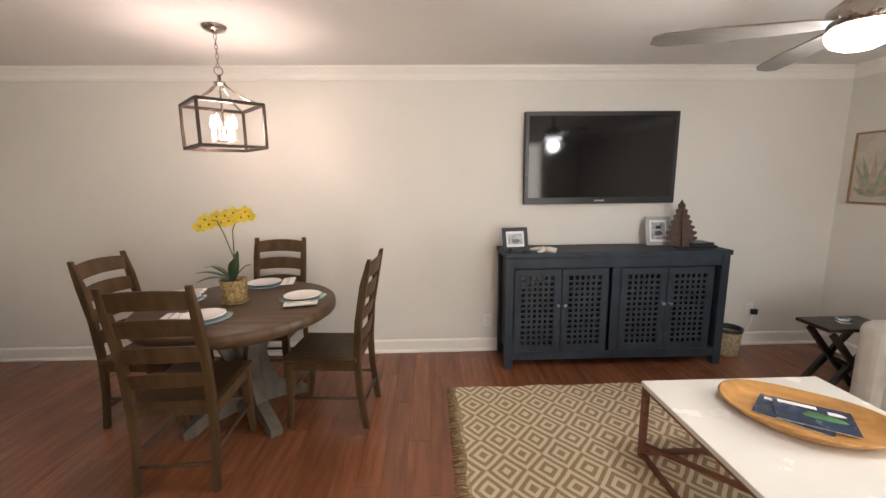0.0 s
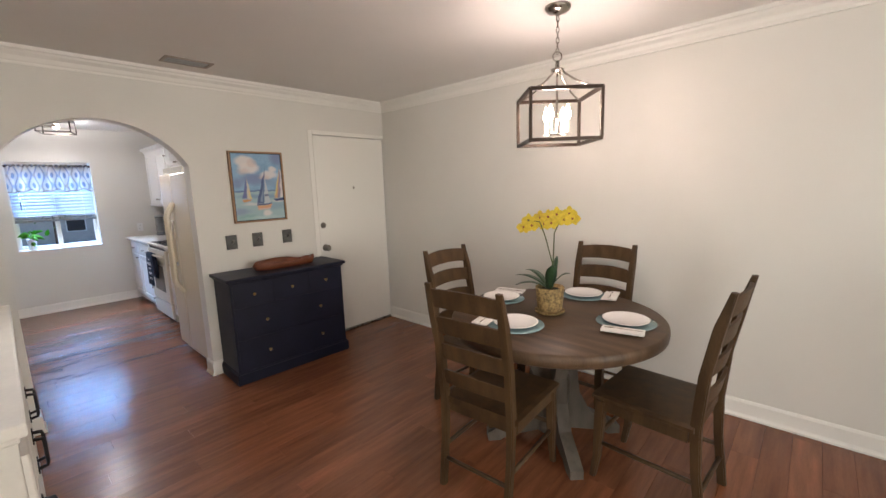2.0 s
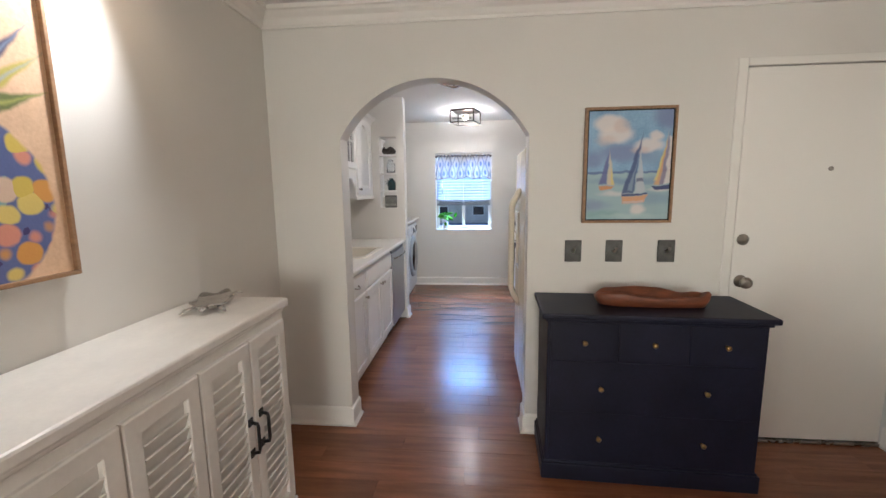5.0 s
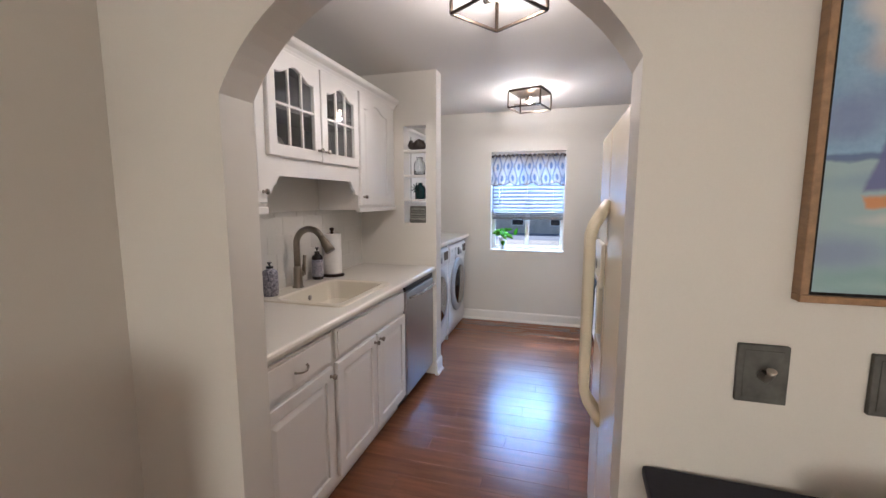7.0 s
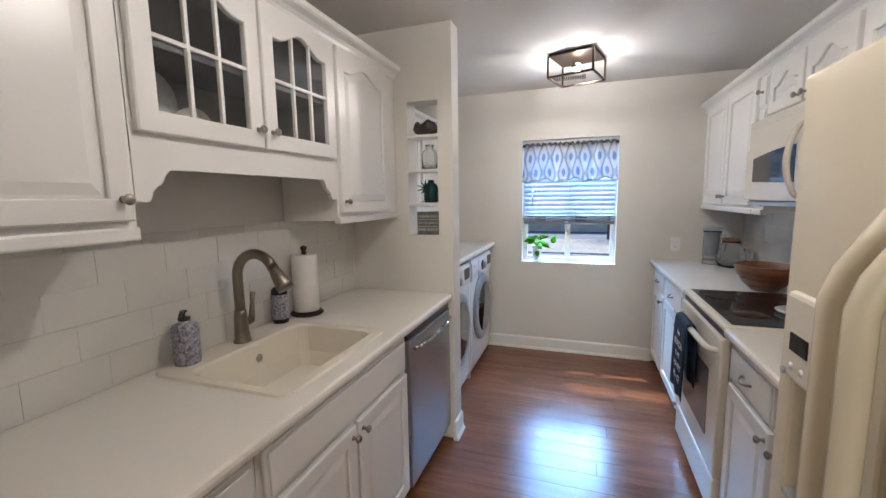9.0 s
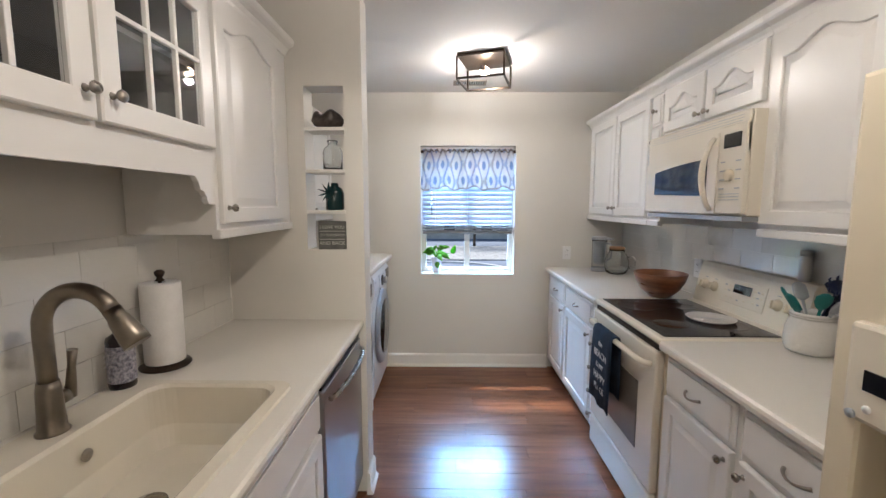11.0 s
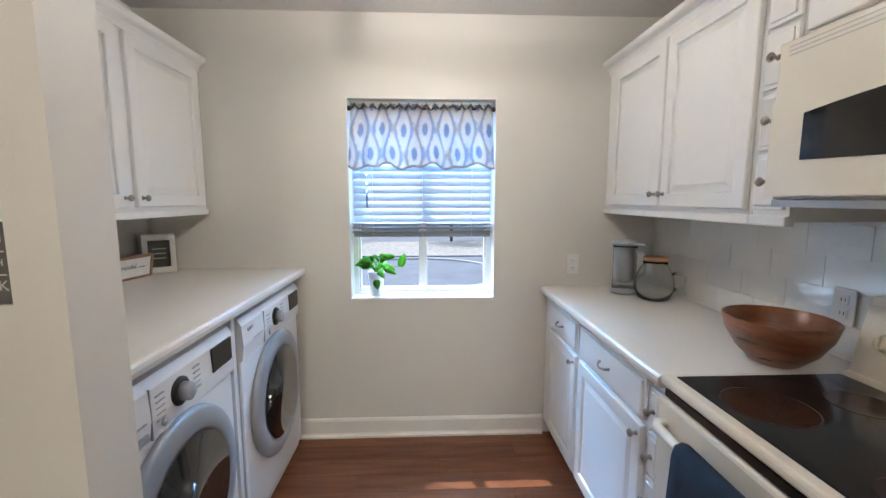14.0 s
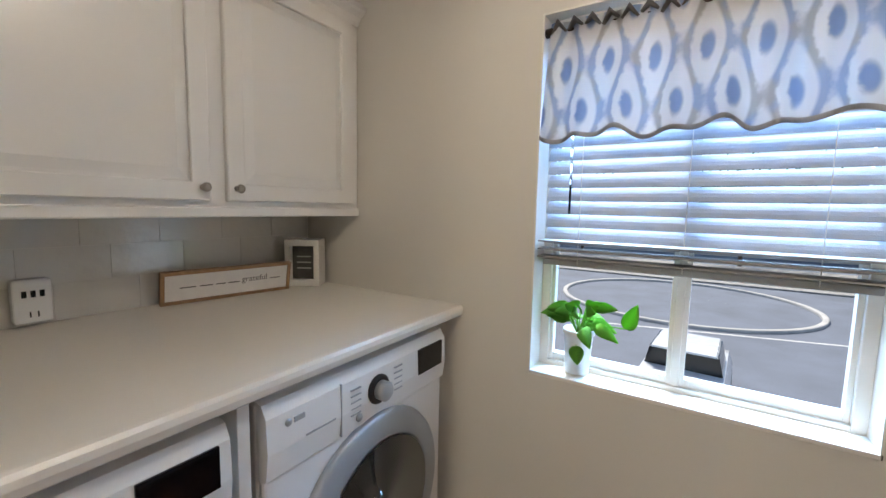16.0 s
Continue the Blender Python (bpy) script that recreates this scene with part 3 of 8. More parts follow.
def pump_bottle(m, r, h, body, label):
    t = thing("soap_bottle", m, label, "soap bottle")
    part("bottle", turned(B(), [(r * 0.96, 0), (r, 0.006), (r, h * 0.72), (r * 0.92, h * 0.78), (r * 0.45, h * 0.84), (r * 0.42, h * 0.87)], 28), body, t)
    part("wrapper", turned(B(), [(r + 0.0008, h * 0.1), (r + 0.001, h * 0.12), (r + 0.001, h * 0.64), (r + 0.0008, h * 0.66)], 28), M_label, t, "dark patterned printed label")
    for i in range(3):
        part("print_bar", box(B(), (-r * 0.45, -0.0006, -0.003), (r * 0.45, 0.0006, 0.003), 0, pose(0, 0, h * (0.5 - 0.08 * i)) @ pose(0, 0, 0, 0, 0, 205) @ pose(0, r + 0.0016, 0)), M_paperw, t)
    bm = B()
    turned(bm, [(r * 0.47, h * 0.87), (r * 0.47, h * 0.93), (r * 0.2, h * 0.935), (0.0045, h * 0.94), (0.0045, h * 1.02), (0.011, h * 1.025), (0.012, h * 1.06), (0.006, h * 1.065)], 16)
    tube(bm, [(0, 0, h * 1.045), (0.02, 0.014, h * 1.045), (0.036, 0.026, h * 1.02)], [0.006, 0.005, 0.004], 8)
    part("pump", bm, M_black, t, "black plastic pump top")
    return t


pump_bottle(pose(-4.845, 0.18, 0.920), 0.041, 0.175, M_label, "dark patterned soap bottle with black pump on the sink")
pump_bottle(pose(-5.325, 0.165, 0.920), 0.036, 0.20, M_amber, "dark soap bottle with white label beside the faucet")
tw = thing("paper_towel_holder", pose(-5.51, 0.168, 0.911), "white paper towel roll on an upright dark metal holder", "paper towel")
part("base", turned(B(), [(0.078, 0), (0.08, 0.005), (0.076, 0.012), (0.01, 0.016)], 32), M_bronze, tw)
part("rod", turned(B(), [(0.006, 0.014), (0.006, 0.30), (0.016, 0.302), (0.008, 0.312), (0.014, 0.322), (0.017, 0.332), (0.008, 0.34)], 16), M_bronze, tw)
part("roll", turned(B(), [(0.018, 0.018), (0.060, 0.018), (0.062, 0.021), (0.062, 0.293), (0.060, 0.296), (0.018, 0.296)], 36, cap=False), M_paperw, tw, "white paper towel roll")

# wall cabinets above the sink
UF = 0.405
upper_cabinet(-4.573, -4.058, UF, 1, UF - KL, 1.395, 2.20, 1, knob_side=1, knob_up=0.087)
upper_cabinet(-6.085, -5.462, UF, 1, UF - KL, 1.375, 2.20, 1, knob_side=-1, stile=(0.0, 0.11), knob_up=0.088)
gc, w = cab("glass_cabinet", -5.461, -4.574, UF, 1, "white wall cabinet with two glazed mullioned doors", "kitchen wall cabinets")
# dark grey puts the shade inside the white cabinet into its boards
M_inside_shade = material("shaded_cabinet_inside", (0.16, 0.155, 0.15), 0.6, vary=0.1)
part("body", carcass(w, UF - KL, 1.60, 2.20, True), M_inside_shade, gc, "interior boards with shade in their grey colour")
bm = B()
box(bm, (0, -0.0005, 2.13), (w, 0.018, 2.20), 0.001)
box(bm, (w / 2 - 0.015, -0.0005, 1.66), (w / 2 + 0.015, 0.018, 2.13))
box(bm, (0, -0.0005, 1.66), (0.02, 0.018, 2.13))
box(bm, (w - 0.02, -0.0005, 1.66), (w, 0.018, 2.13))
part("face_frame", bm, M_cab, gc)
part("shelf", box(B(), (0.02, 0.03, 1.885), (w - 0.02, UF - KL - 0.015, 1.90)), M_inside_shade, gc)
ol = [(0, 1.66), (0, 1.475)]
ol += [(0.035, 1.475), (0.045, 1.49), (0.045, 1.50), (0.06, 1.515), (0.075, 1.52), (0.085, 1.545), (0.10, 1.56)]
ol += [(w - p, z) for p, z in ((0.10, 1.56), (0.085, 1.545), (0.075, 1.52), (0.06, 1.515), (0.045, 1.50), (0.045, 1.49), (0.035, 1.475))]
ol += [(w, 1.475), (w, 1.66)]
part("valance_board", prism(B(), ol, 0.018, Matrix.Translation((0, -0.0005, 0))), M_cab, gc, "scalloped valance board")
part("crown", crown_strip(w, 2.20), M_cab, gc)
for i in range(2):
    a, b = (0.012, w / 2 - 0.006) if i == 0 else (w / 2 + 0.006, w - 0.012)
    z0, z1, rail, arch = 1.65, 2.145, 0.058, 0.05
    xa, xb, za, zb = a + rail, b - rail, z0 + rail, z1 - rail - arch
    bm, _ = ring_frame(a, b, z0, z1, rail, arch, -0.022, -0.001)
    gd = part("glass_door", bm, M_cab, gc)
    for k in (1, 2):
        x = xa + (xb - xa) * k / 3
        part("mullion", box(B(), (x - 0.006, -0.019, za), (x + 0.006, -0.005, zb + arch * 0.95), 0.002), M_cab, gd)
    part("mullion", box(B(), (xa, -0.0185, (za + zb) / 2 + 0.018), (xb, -0.0055, (za + zb) / 2 + 0.03), 0.002), M_cab, gd)
    for k in range(3):
        for zz in ((za, (za + zb) / 2 + 0.024), ((za + zb) / 2 + 0.024, zb + arch)):
            pane = part("pane", box(B(), (xa + (xb - xa) * k / 3, -0.010, zz[0]), (xa + (xb - xa) * (k + 1) / 3, -0.008, zz[1])), M_glass, gd, "clear glass pane")
            pane.visible_shadow = False
    knob(gd, (b - 0.028) if i == 0 else a + 0.028, z0 + 0.06, -0.022)
M_dish = material("stoneware", (0.66, 0.63, 0.57), 0.35, vary=0.06, scale=12)
for wx, wy, r in ((-4.79, 0.155, 0.14), (-4.97, 0.165, 0.09)):
    tagged(part("platter", turned(B(), [(r * 0.5, 0), (r * 0.6, 0.006), (r, 0.018), (r, 0.023), (r * 0.6, 0.012), (0.01, 0.010)], 32, pose(wx, wy, 1.62 + r * 0.97, 76, 0, 0)), M_dish), "pale stoneware platter leaning inside the glazed cabinet", "platter")
for wx, n in ((-5.15, 4), (-5.33, 5)):
    st = thing("dish_stack", pose(wx, 0.225, 1.6185), "stack of pale stoneware bowls in the glazed cabinet", "dishes")
    for i in range(n):
        part("bowl", turned(B(), [(0.03, 0.0), (0.05, 0.01), (0.068, 0.035), (0.066, 0.036), (0.046, 0.014), (0.01, 0.008)], 24, pose(0, 0, i * 0.013)), M_dish, st)

# ---- stove side ----
base_cabinet(-7.742, -7.19, RBF, -1, KR - RBF, 0.882, knob_side=1, stile=0.10)
base_cabinet(-7.188, -6.602, RBF, -1, KR - RBF, 0.882, knob_side=1)
base_cabinet(-6.60, -6.512, RBF, -1, KR - RBF, 0.882, small=5)
base_cabinet(-5.765, -5.335, RBF, -1, KR - RBF, 0.882, knob_side=1)
base_cabinet(-5.333, -4.885, RBF, -1, KR - RBF, 0.882, knob_side=-1)
for a, b in ((-7.743, -6.512), (-5.765, -4.885)):
    worktop("white laminate worktop beside the stove", (a, b, 2.028, KR - 0.002, -1), 0.882, 0.921)
UR, ZR = 2.395, 2.165
upper_cabinet(-7.742, -6.667, UR, -1, KR - UR, 1.365, ZR, 2, arch=0.0, stile=(0.075, 0.0), knob_up=0.088)
c, w = cab("spice_cabinet", -6.665, -6.532, UR, -1, "narrow white cabinet with a column of small drawers", "kitchen wall cabinets")
part("body", carcass(w, KR - UR, 1.365, ZR), M_cab, c)
for i in range(4):
    drawer_front(c, 0.012, w - 0.012, 1.40 + i * 0.178, 1.40 + i * 0.178 + 0.165, handle="knob")
part("crown", crown_strip(w, ZR), M_cab, c)
part("light_rail", box(B(), (0, -0.012, 1.351), (w, 0.02, 1.383), 0.005), M_cab, c)
upper_cabinet(-6.53, -5.77, UR, -1, KR - UR, 1.845, ZR, 2, arch=0.05, rail=False, knob_up=0.067)
upper_cabinet(-5.768, -5.30, UR, -1, KR - UR, 1.365, ZR, 1, knob_side=1)
upper_cabinet(-5.298, -4.88, UR, -1, KR - UR, 1.365, ZR, 1, knob_side=-1)
upper_cabinet(-4.878, -4.06, UR, -1, KR - UR, 1.80, ZR, 2, arch=0.0, rail=False)

# microwave over the stove
mw = thing("microwave", pose(-6.512, 2.30, 1.41), "almond over-the-range microwave with a curved handle", "microwave")
W, Hh = 0.77, 0.432
part("body", box(B(), (0, 0.02, 0.02), (W, KR - 2.30 - 0.004, Hh), 0.006), M_bisque, mw)
part("underside", box(B(), (0.01, 0.012, 0.001), (W - 0.01, KR - 2.30 - 0.01, 0.0195)), M_grey, mw, "grey metal underside with vent")
bm = B()
ol = [(0, 0.03), (0.61, 0.03), (0.61, 0.365)] + [(0.61 * (1 - i / 12), 0.365 - 0.085 * (i / 12) ** 2) for i in range(1, 13)]
prism(bm, ol, 0.022, Matrix.Translation((0, -0.003, 0)))
dr = part("door", bm, M_bisque, mw)
bm = B()
ol = [(0.10, 0.12), (0.545, 0.105), (0.545, 0.265)] + [(0.545 - 0.445 * i / 10, 0.265 - 0.03 * (i / 10) ** 2) for i in range(1, 11)]
prism(bm, ol, 0.003, Matrix.Translation((0, -0.0052, 0)))
part("door_window", bm, M_screen, dr, "dark glossy door window")
bm = B()
tube(bm, [(0.585, -0.004 - 0.045 * math.sin(math.pi * i / 14) ** 0.6, 0.045 + 0.30 * i / 14) for i in range(15)], [0.016 - 0.004 * abs(i - 7) / 7 for i in range(15)], 10, 0.8)
part("handle", bm, M_bisque, dr)
part("grille", box(B(), (0, 0.0045, 0.27), (W, 0.0195, Hh - 0.001), 0.004), M_bisque, mw)
for i in range(3):
    part("vent_slot", box(B(), (0.03, 0.0032, 0.392 + i * 0.011), (W - 0.03, 0.006, 0.3935 + i * 0.011)), M_grey, mw)
cp = part("control_panel", box(B(), (0.613, -0.001, 0.03), (W, 0.0195, 0.385), 0.004), M_bisque, mw)
part("display", box(B(), (0.645, -0.0032, 0.295), (0.745, 0.0, 0.352), 0.001), M_screen, cp, "small black display")
part("dial", turned(B(), [(0.024, 0), (0.024, 0.012), (0.018, 0.016)], 20, pose(0.693, -0.001, 0.185, 90, 0, 0)), M_almond, cp)
for i in range(4):
    for j in range(2):
        part("button", box(B(), (0.632 + j * 0.092, -0.0034, 0.13 + i * 0.036), (0.660 + j * 0.092, -0.0005, 0.135 + i * 0.036), 0.0008), M_grey, cp)
for i in range(3):
    part("button", box(B(), (0.635, -0.0034, 0.085 + i * 0.012), (0.75, -0.0005, 0.088 + i * 0.012), 0.0008), M_grey, cp)

# stove
M_oven = material("oven_glass", (0.20, 0.185, 0.165), 0.12, vary=0.06, bump=0)
sv = thing("stove", pose(-6.508, 2.045, 0), "almond electric range with a black glass cooktop", "stove")
W = 0.738
part("body", box(B(), (0.003, 0.02, 0.012), (W - 0.003, 0.645, 0.90), 0.004), M_almond, sv)
bm = B()
box(bm, (0, -0.012, 0.898), (W, 0.58, 0.928), 0.010)
part("top_frame", bm, M_bisque, sv)
ck = part("cooktop", box(B(), (0.028, 0.02, 0.9275), (W - 0.028, 0.505, 0.9315), 0.0015), M_cooktop, sv, "black ceramic glass cooktop")
M_ring = material("burner_ring", (0.035, 0.016, 0.011), 0.12, vary=0.2, scale=30, bump=0)
for x, y, r in ((0.2, 0.14, 0.10), (0.2, 0.38, 0.075), (0.53, 0.14, 0.075), (0.53, 0.38, 0.105)):
    part("burner", turned(B(), [(r, 0.9314), (r * 0.995, 0.9318), (r * 0.95, 0.9318), (r * 0.94, 0.9317), (0.01, 0.9317)], 48, pose(x, y, 0)), M_ring, ck, "reddish brown heating zone")
od = part("oven_door", box(B(), (0.006, -0.018, 0.235), (W - 0.006, 0.019, 0.868), 0.010), M_bisque, sv)
part("oven_window", box(B(), (0.15, -0.0205, 0.36), (W - 0.15, -0.017, 0.68), 0.001), M_oven, od, "greyish oven window")
bm = B()
tube(bm, [(0.05, -0.018, 0.805), (0.055, -0.045, 0.808), (0.08, -0.058, 0.81), (W / 2, -0.062, 0.81), (W - 0.08, -0.058, 0.81), (W - 0.055, -0.045, 0.808), (W - 0.05, -0.018, 0.805)], 0.0155, 12, 0.85)
part("oven_handle", bm, M_bisque, od)
part("vent_gap", box(B(), (0.02, -0.006, 0.872), (W - 0.02, 0.019, 0.893)), M_bronze, sv, "dark gap with trim above the oven door")
part("storage_drawer", box(B(), (0.006, -0.018, 0.055), (W - 0.006, 0.019, 0.228), 0.012), M_bisque, sv)
bm = B()
prof = [(0.545, 0.925), (0.56, 0.93), (0.598, 1.13), (0.612, 1.152), (0.645, 1.155), (0.645, 0.925)]
loft(bm, [[(x, y, z) for y, z in prof] for x in (0.0, W)])
bg = part("backguard", bm, M_bisque, sv)
tilt = math.degrees(math.atan2(0.038, 0.20))
fm = pose(0, 0.56, 0.93, -tilt, 0, 0)
for x in (0.075, 0.155, W - 0.155, W - 0.075):
    kb = part("control_knob", turned(B(), [(0.027, 0), (0.027, 0.004), (0.022, 0.008), (0.019, 0.024), (0.015, 0.027)], 24, fm @ pose(x, 0, 0.105, 90, 0, 0)), M_almond, bg)
    part("grip", box(B(), (-0.004, -0.036, -0.018), (0.004, -0.024, 0.018), 0.002, fm @ pose(x, 0, 0.105)), M_almond, kb)
part("clock_panel", box(B(), (0.222, -0.004, 0.045), (0.515, 0.0, 0.168), 0.0035, fm), M_bisque, bg)
part("clock_display", box(B(), (0.305, -0.0065, 0.105), (0.425, -0.0035, 0.148), 0.001, fm), M_screen, bg, "black clock display")
for i, (bx, bz) in enumerate(((0.247, 0.135), (0.275, 0.135), (0.247, 0.108), (0.275, 0.108), (0.261, 0.075), (0.300, 0.073), (0.345, 0.070), (0.390, 0.073), (0.448, 0.135), (0.470, 0.135), (0.492, 0.135), (0.448, 0.108), (0.470, 0.108), (0.492, 0.108), (0.448, 0.078), (0.480, 0.078))):
    part("button", box(B(), (bx - 0.007, -0.0055, bz - 0.0035), (bx + 0.007, -0.0035, bz + 0.0035), 0.001, fm), M_grey if i % 3 == 0 else M_almond, bg)
for x in (0.075, 0.155, W - 0.155, W - 0.075):
    part("mark", box(B(), (x - 0.012, -0.0012, 0.143), (x + 0.012, -0.0002, 0.147), 0.0003, fm), M_grey, bg, "small printed grey mark")
M_rest = material("glazed_white", (0.72, 0.71, 0.68), 0.25, vary=0.05)
sr = thing("spoon_rest", pose(-6.04, 2.41, 0.932), "round white ceramic spoon rest with grey feather motif", "spoon rest")
part("dish", turned(B(), [(0.07, 0), (0.095, 0.006), (0.105, 0.014), (0.10, 0.015), (0.07, 0.008), (0.01, 0.007)], 36), M_rest, sr)
for i in range(3):
    part("motif", box(B(), (-0.045, -0.004, 0.0078), (0.045, 0.004, 0.0086), 0.0003, pose(0, -0.02 + 0.02 * i, 0, 0, 0, 35 + 20 * i)), M_grey, sr)

# dish towel over the oven handle
M_towel = material("navy_cloth", (0.012, 0.030, 0.062), 0.95, vary=0.25, scale=12, fine=300, bump=0.12)
tl = thing("dish_towel", pose(-6.32, 1.985, 0.81), "folded navy dish towel hanging on the oven handle", "towel")
bm = B()
prof = [(0.022, -0.30), (0.021, -0.15), (0.020, -0.01), (0.014, 0.012), (0.0, 0.019), (-0.016, 0.012), (-0.0215, -0.01), (-0.024, -0.15), (-0.026, -0.38), (-0.030, -0.38), (-0.0285, -0.15), (-0.026, -0.008), (-0.019, 0.018), (0.0, 0.025), (0.018, 0.018), (0.025, -0.008), (0.026, -0.15), (0.026, -0.30)]
loops = []
for i in range(9):
    x = 0.245 * i / 8
    loops.append([(x + 0.05 * min(0, z) * (0.5 - i / 8), y + 0.004 * math.sin(i * 1.7 + 6 * z) * min(1, max(0, -z * 5)), z + (0.006 * math.sin(i * 1.1) if z < -0.2 else 0)) for y, z in prof])
loft(bm, loops)
smooth(part("cloth", bm, M_towel, tl))


def lettering(text, size, mat, parent, m, name="lettering", align="CENTER"):
    cu = bpy.data.curves.new(name, "FONT")
    cu.body, cu.size, cu.align_x, cu.align_y, cu.extrude = text, size, align, "CENTER", 0.0004
    cu.resolution_u = 3
    tmp = bpy.data.objects.new(name, cu)
    scene.collection.objects.link(tmp)
    me = bpy.data.meshes.new_from_object(tmp.evaluated_get(bpy.context.evaluated_depsgraph_get()))
    bpy.data.objects.remove(tmp)
    bpy.data.curves.remove(cu)
    me.materials.clear()
    me.materials.append(mat)
    ob = new(name, me)
    ob.parent = parent
    ob.matrix_basis = m
    return ob


for i, (s, h) in enumerate((("the", 0.04), ("BEACH", 0.052), ("IS MY", 0.04), ("HAPPY", 0.05), ("PLACE", 0.045))):
    lettering(s, h, M_paperw, tl, pose(0.122, -0.0305, -0.055 - 0.06 * i, 90, 0, 0))

# things on the stove side counter
M_acacia = material("acacia_wood", (0.20, 0.075, 0.03), 0.3, vary=0.3, scale=5, fine=40, tint=(0.09, 0.03, 0.012), stretch=(1, 1, 6), coat=0.2)
tagged(part("wooden_bowl", turned(B(), [(0.07, 0), (0.08, 0.004), (0.135, 0.045), (0.172, 0.095), (0.188, 0.14), (0.184, 0.1425), (0.179, 0.14), (0.162, 0.095), (0.125, 0.05), (0.07, 0.016), (0.01, 0.014)], 40, pose(-6.592, 2.45, 0.921) @ Matrix.Diagonal((0.79, 0.79, 1.04, 1))), M_acacia), "large reddish brown wooden salad bowl on the counter", "bowl")
M_clearp = clear_glass("clear_pitcher", (0.93, 0.95, 0.95), 0.02)
M_frost = material("frosted_plastic", (0.55, 0.57, 0.58), 0.4, vary=0.03, scale=8, bump=0)
cm = thing("water_pitcher", pose(-7.555, 2.435, 0.9215), "grey translucent water filter pitcher on the counter", "pitcher")
part("jug", turned(B(), [(0.062, 0), (0.064, 0.008), (0.060, 0.03), (0.060, 0.25), (0.064, 0.262), (0.061, 0.262), (0.057, 0.25), (0.057, 0.03), (0.058, 0.012), (0.01, 0.010)], 32), M_clearp, cm)
part("base", turned(B(), [(0.0645, 0.004), (0.0665, 0.012), (0.0635, 0.03), (0.0625, 0.03), (0.0645, 0.006)], 32, cap=False), M_grey, cm, "grey plastic foot ring")
lid = part("lid", turned(B(), [(0.066, 0.2625), (0.068, 0.27), (0.066, 0.284), (0.05, 0.289)], 32), M_grey, cm, "grey plastic lid")
part("spout_cover", box(B(), (0.055, -0.028, 0.266), (0.115, 0.028, 0.281), 0.006, pose(0, 0, 0, 0, 0, 40)), M_grey, lid)
part("filter", turned(B(), [(0.030, 0.06), (0.047, 0.075), (0.050, 0.17), (0.052, 0.255)], 24), M_frost, cm, "pale frosted filter insert")
bm = B()
tube(bm, [(0.060, 0.0, 0.235), (0.095, 0.0, 0.235), (0.108, 0.0, 0.21), (0.104, 0.0, 0.12), (0.061, 0, 0.09)], 0.008, 10)
bmesh.ops.transform(bm, matrix=pose(0, 0, 0, 0, 0, 40), verts=bm.verts)
part("handle", bm, M_grey, cm)
gp = thing("glass_teapot", pose(-7.405, 2.52, 0.9215, 0, 0, 62) @ Matrix.Diagonal((1.12, 1.12, 1.2, 1)), "round clear glass jug with a cork lid", "glass jug")
part("jug", turned(B(), [(0.055, 0), (0.07, 0.008), (0.084, 0.05), (0.082, 0.09), (0.062, 0.135), (0.050, 0.15), (0.052, 0.165), (0.0495, 0.165), (0.0475, 0.15), (0.0595, 0.1345), (0.0795, 0.09), (0.0815, 0.05), (0.066, 0.011), (0.01, 0.009)], 32), M_clearp, gp)
M_cork = material("cork", (0.36, 0.20, 0.10), 0.85, vary=0.15, scale=40)
part("lid", turned(B(), [(0.045, 0.155), (0.045, 0.166), (0.053, 0.167), (0.053, 0.18), (0.042, 0.184)], 24), M_cork, gp, "brown cork lid")
bm = B()
tube(bm, [(0.072, 0, 0.115), (0.105, 0, 0.12), (0.122, 0, 0.10), (0.116, 0, 0.06), (0.081, 0, 0.045)], 0.006, 10)
part("handle", bm, M_clearp, gp)
cr = thing("utensil_crock", pose(-5.655, 2.54, 0.9215), "white ribbed ceramic crock holding teal kitchen utensils", "utensil crock")
part("crock", turned(B(), [(0.064, 0), (0.076, 0.006), (0.081, 0.02), (0.0835, 0.05), (0.081, 0.09), (0.074, 0.115), (0.066, 0.128), (0.064, 0.136), (0.069, 0.140), (0.069, 0.150), (0.064, 0.154), (0.060, 0.152), (0.060, 0.13), (0.075, 0.09), (0.07, 0.012), (0.01, 0.01)], 40), M_rest, cr)
for z in (0.137, 0.147):
    part("rim_band", turned(B(), [(0.0685, z - 0.003), (0.0715, z), (0.0685, z + 0.003)], 40, cap=False), M_rest, cr)
M_teal = material("teal_silicone", (0.01, 0.17, 0.16), 0.5, vary=0.1)
M_blue = material("dark_blue_silicone", (0.01, 0.02, 0.07), 0.5, vary=0.1)
for i, (dx, dy, L, mt, hd) in enumerate(((-0.04, -0.05, 0.24, M_teal, 1), (0.0, -0.06, 0.22, M_teal, 1), (0.06, -0.03, 0.25, M_teal, 0), (-0.08, 0.02, 0.27, M_grey, 1), (0.05, 0.03, 0.28, M_blue, 1), (0.08, 0.0, 0.24, M_grey, 0))):
    bm = B()
    top = Vector((dx * 1.6, dy * 1.6, L))
    foot = Vector((dx * -0.4, dy * -0.4, 0.02))
    u = (top - foot).normalized()
    tube(bm, [foot, foot + u * (L * 0.72)], 0.0055, 8)
    k = foot + u * (L * 0.72)
    tube(bm, [k, k + u * 0.015, k + u * 0.04, k + u * 0.065, k + u * 0.078], [0.006, 0.018 + 0.008 * hd, 0.026, 0.024, 0.010], 12, 0.28)
    part("utensil", bm, mt, cr)
bm = B()
tip = Vector((0.075, 0.01, 0.25))
tube(bm, [(-0.02, 0, 0.02), tip], 0.006, 8)
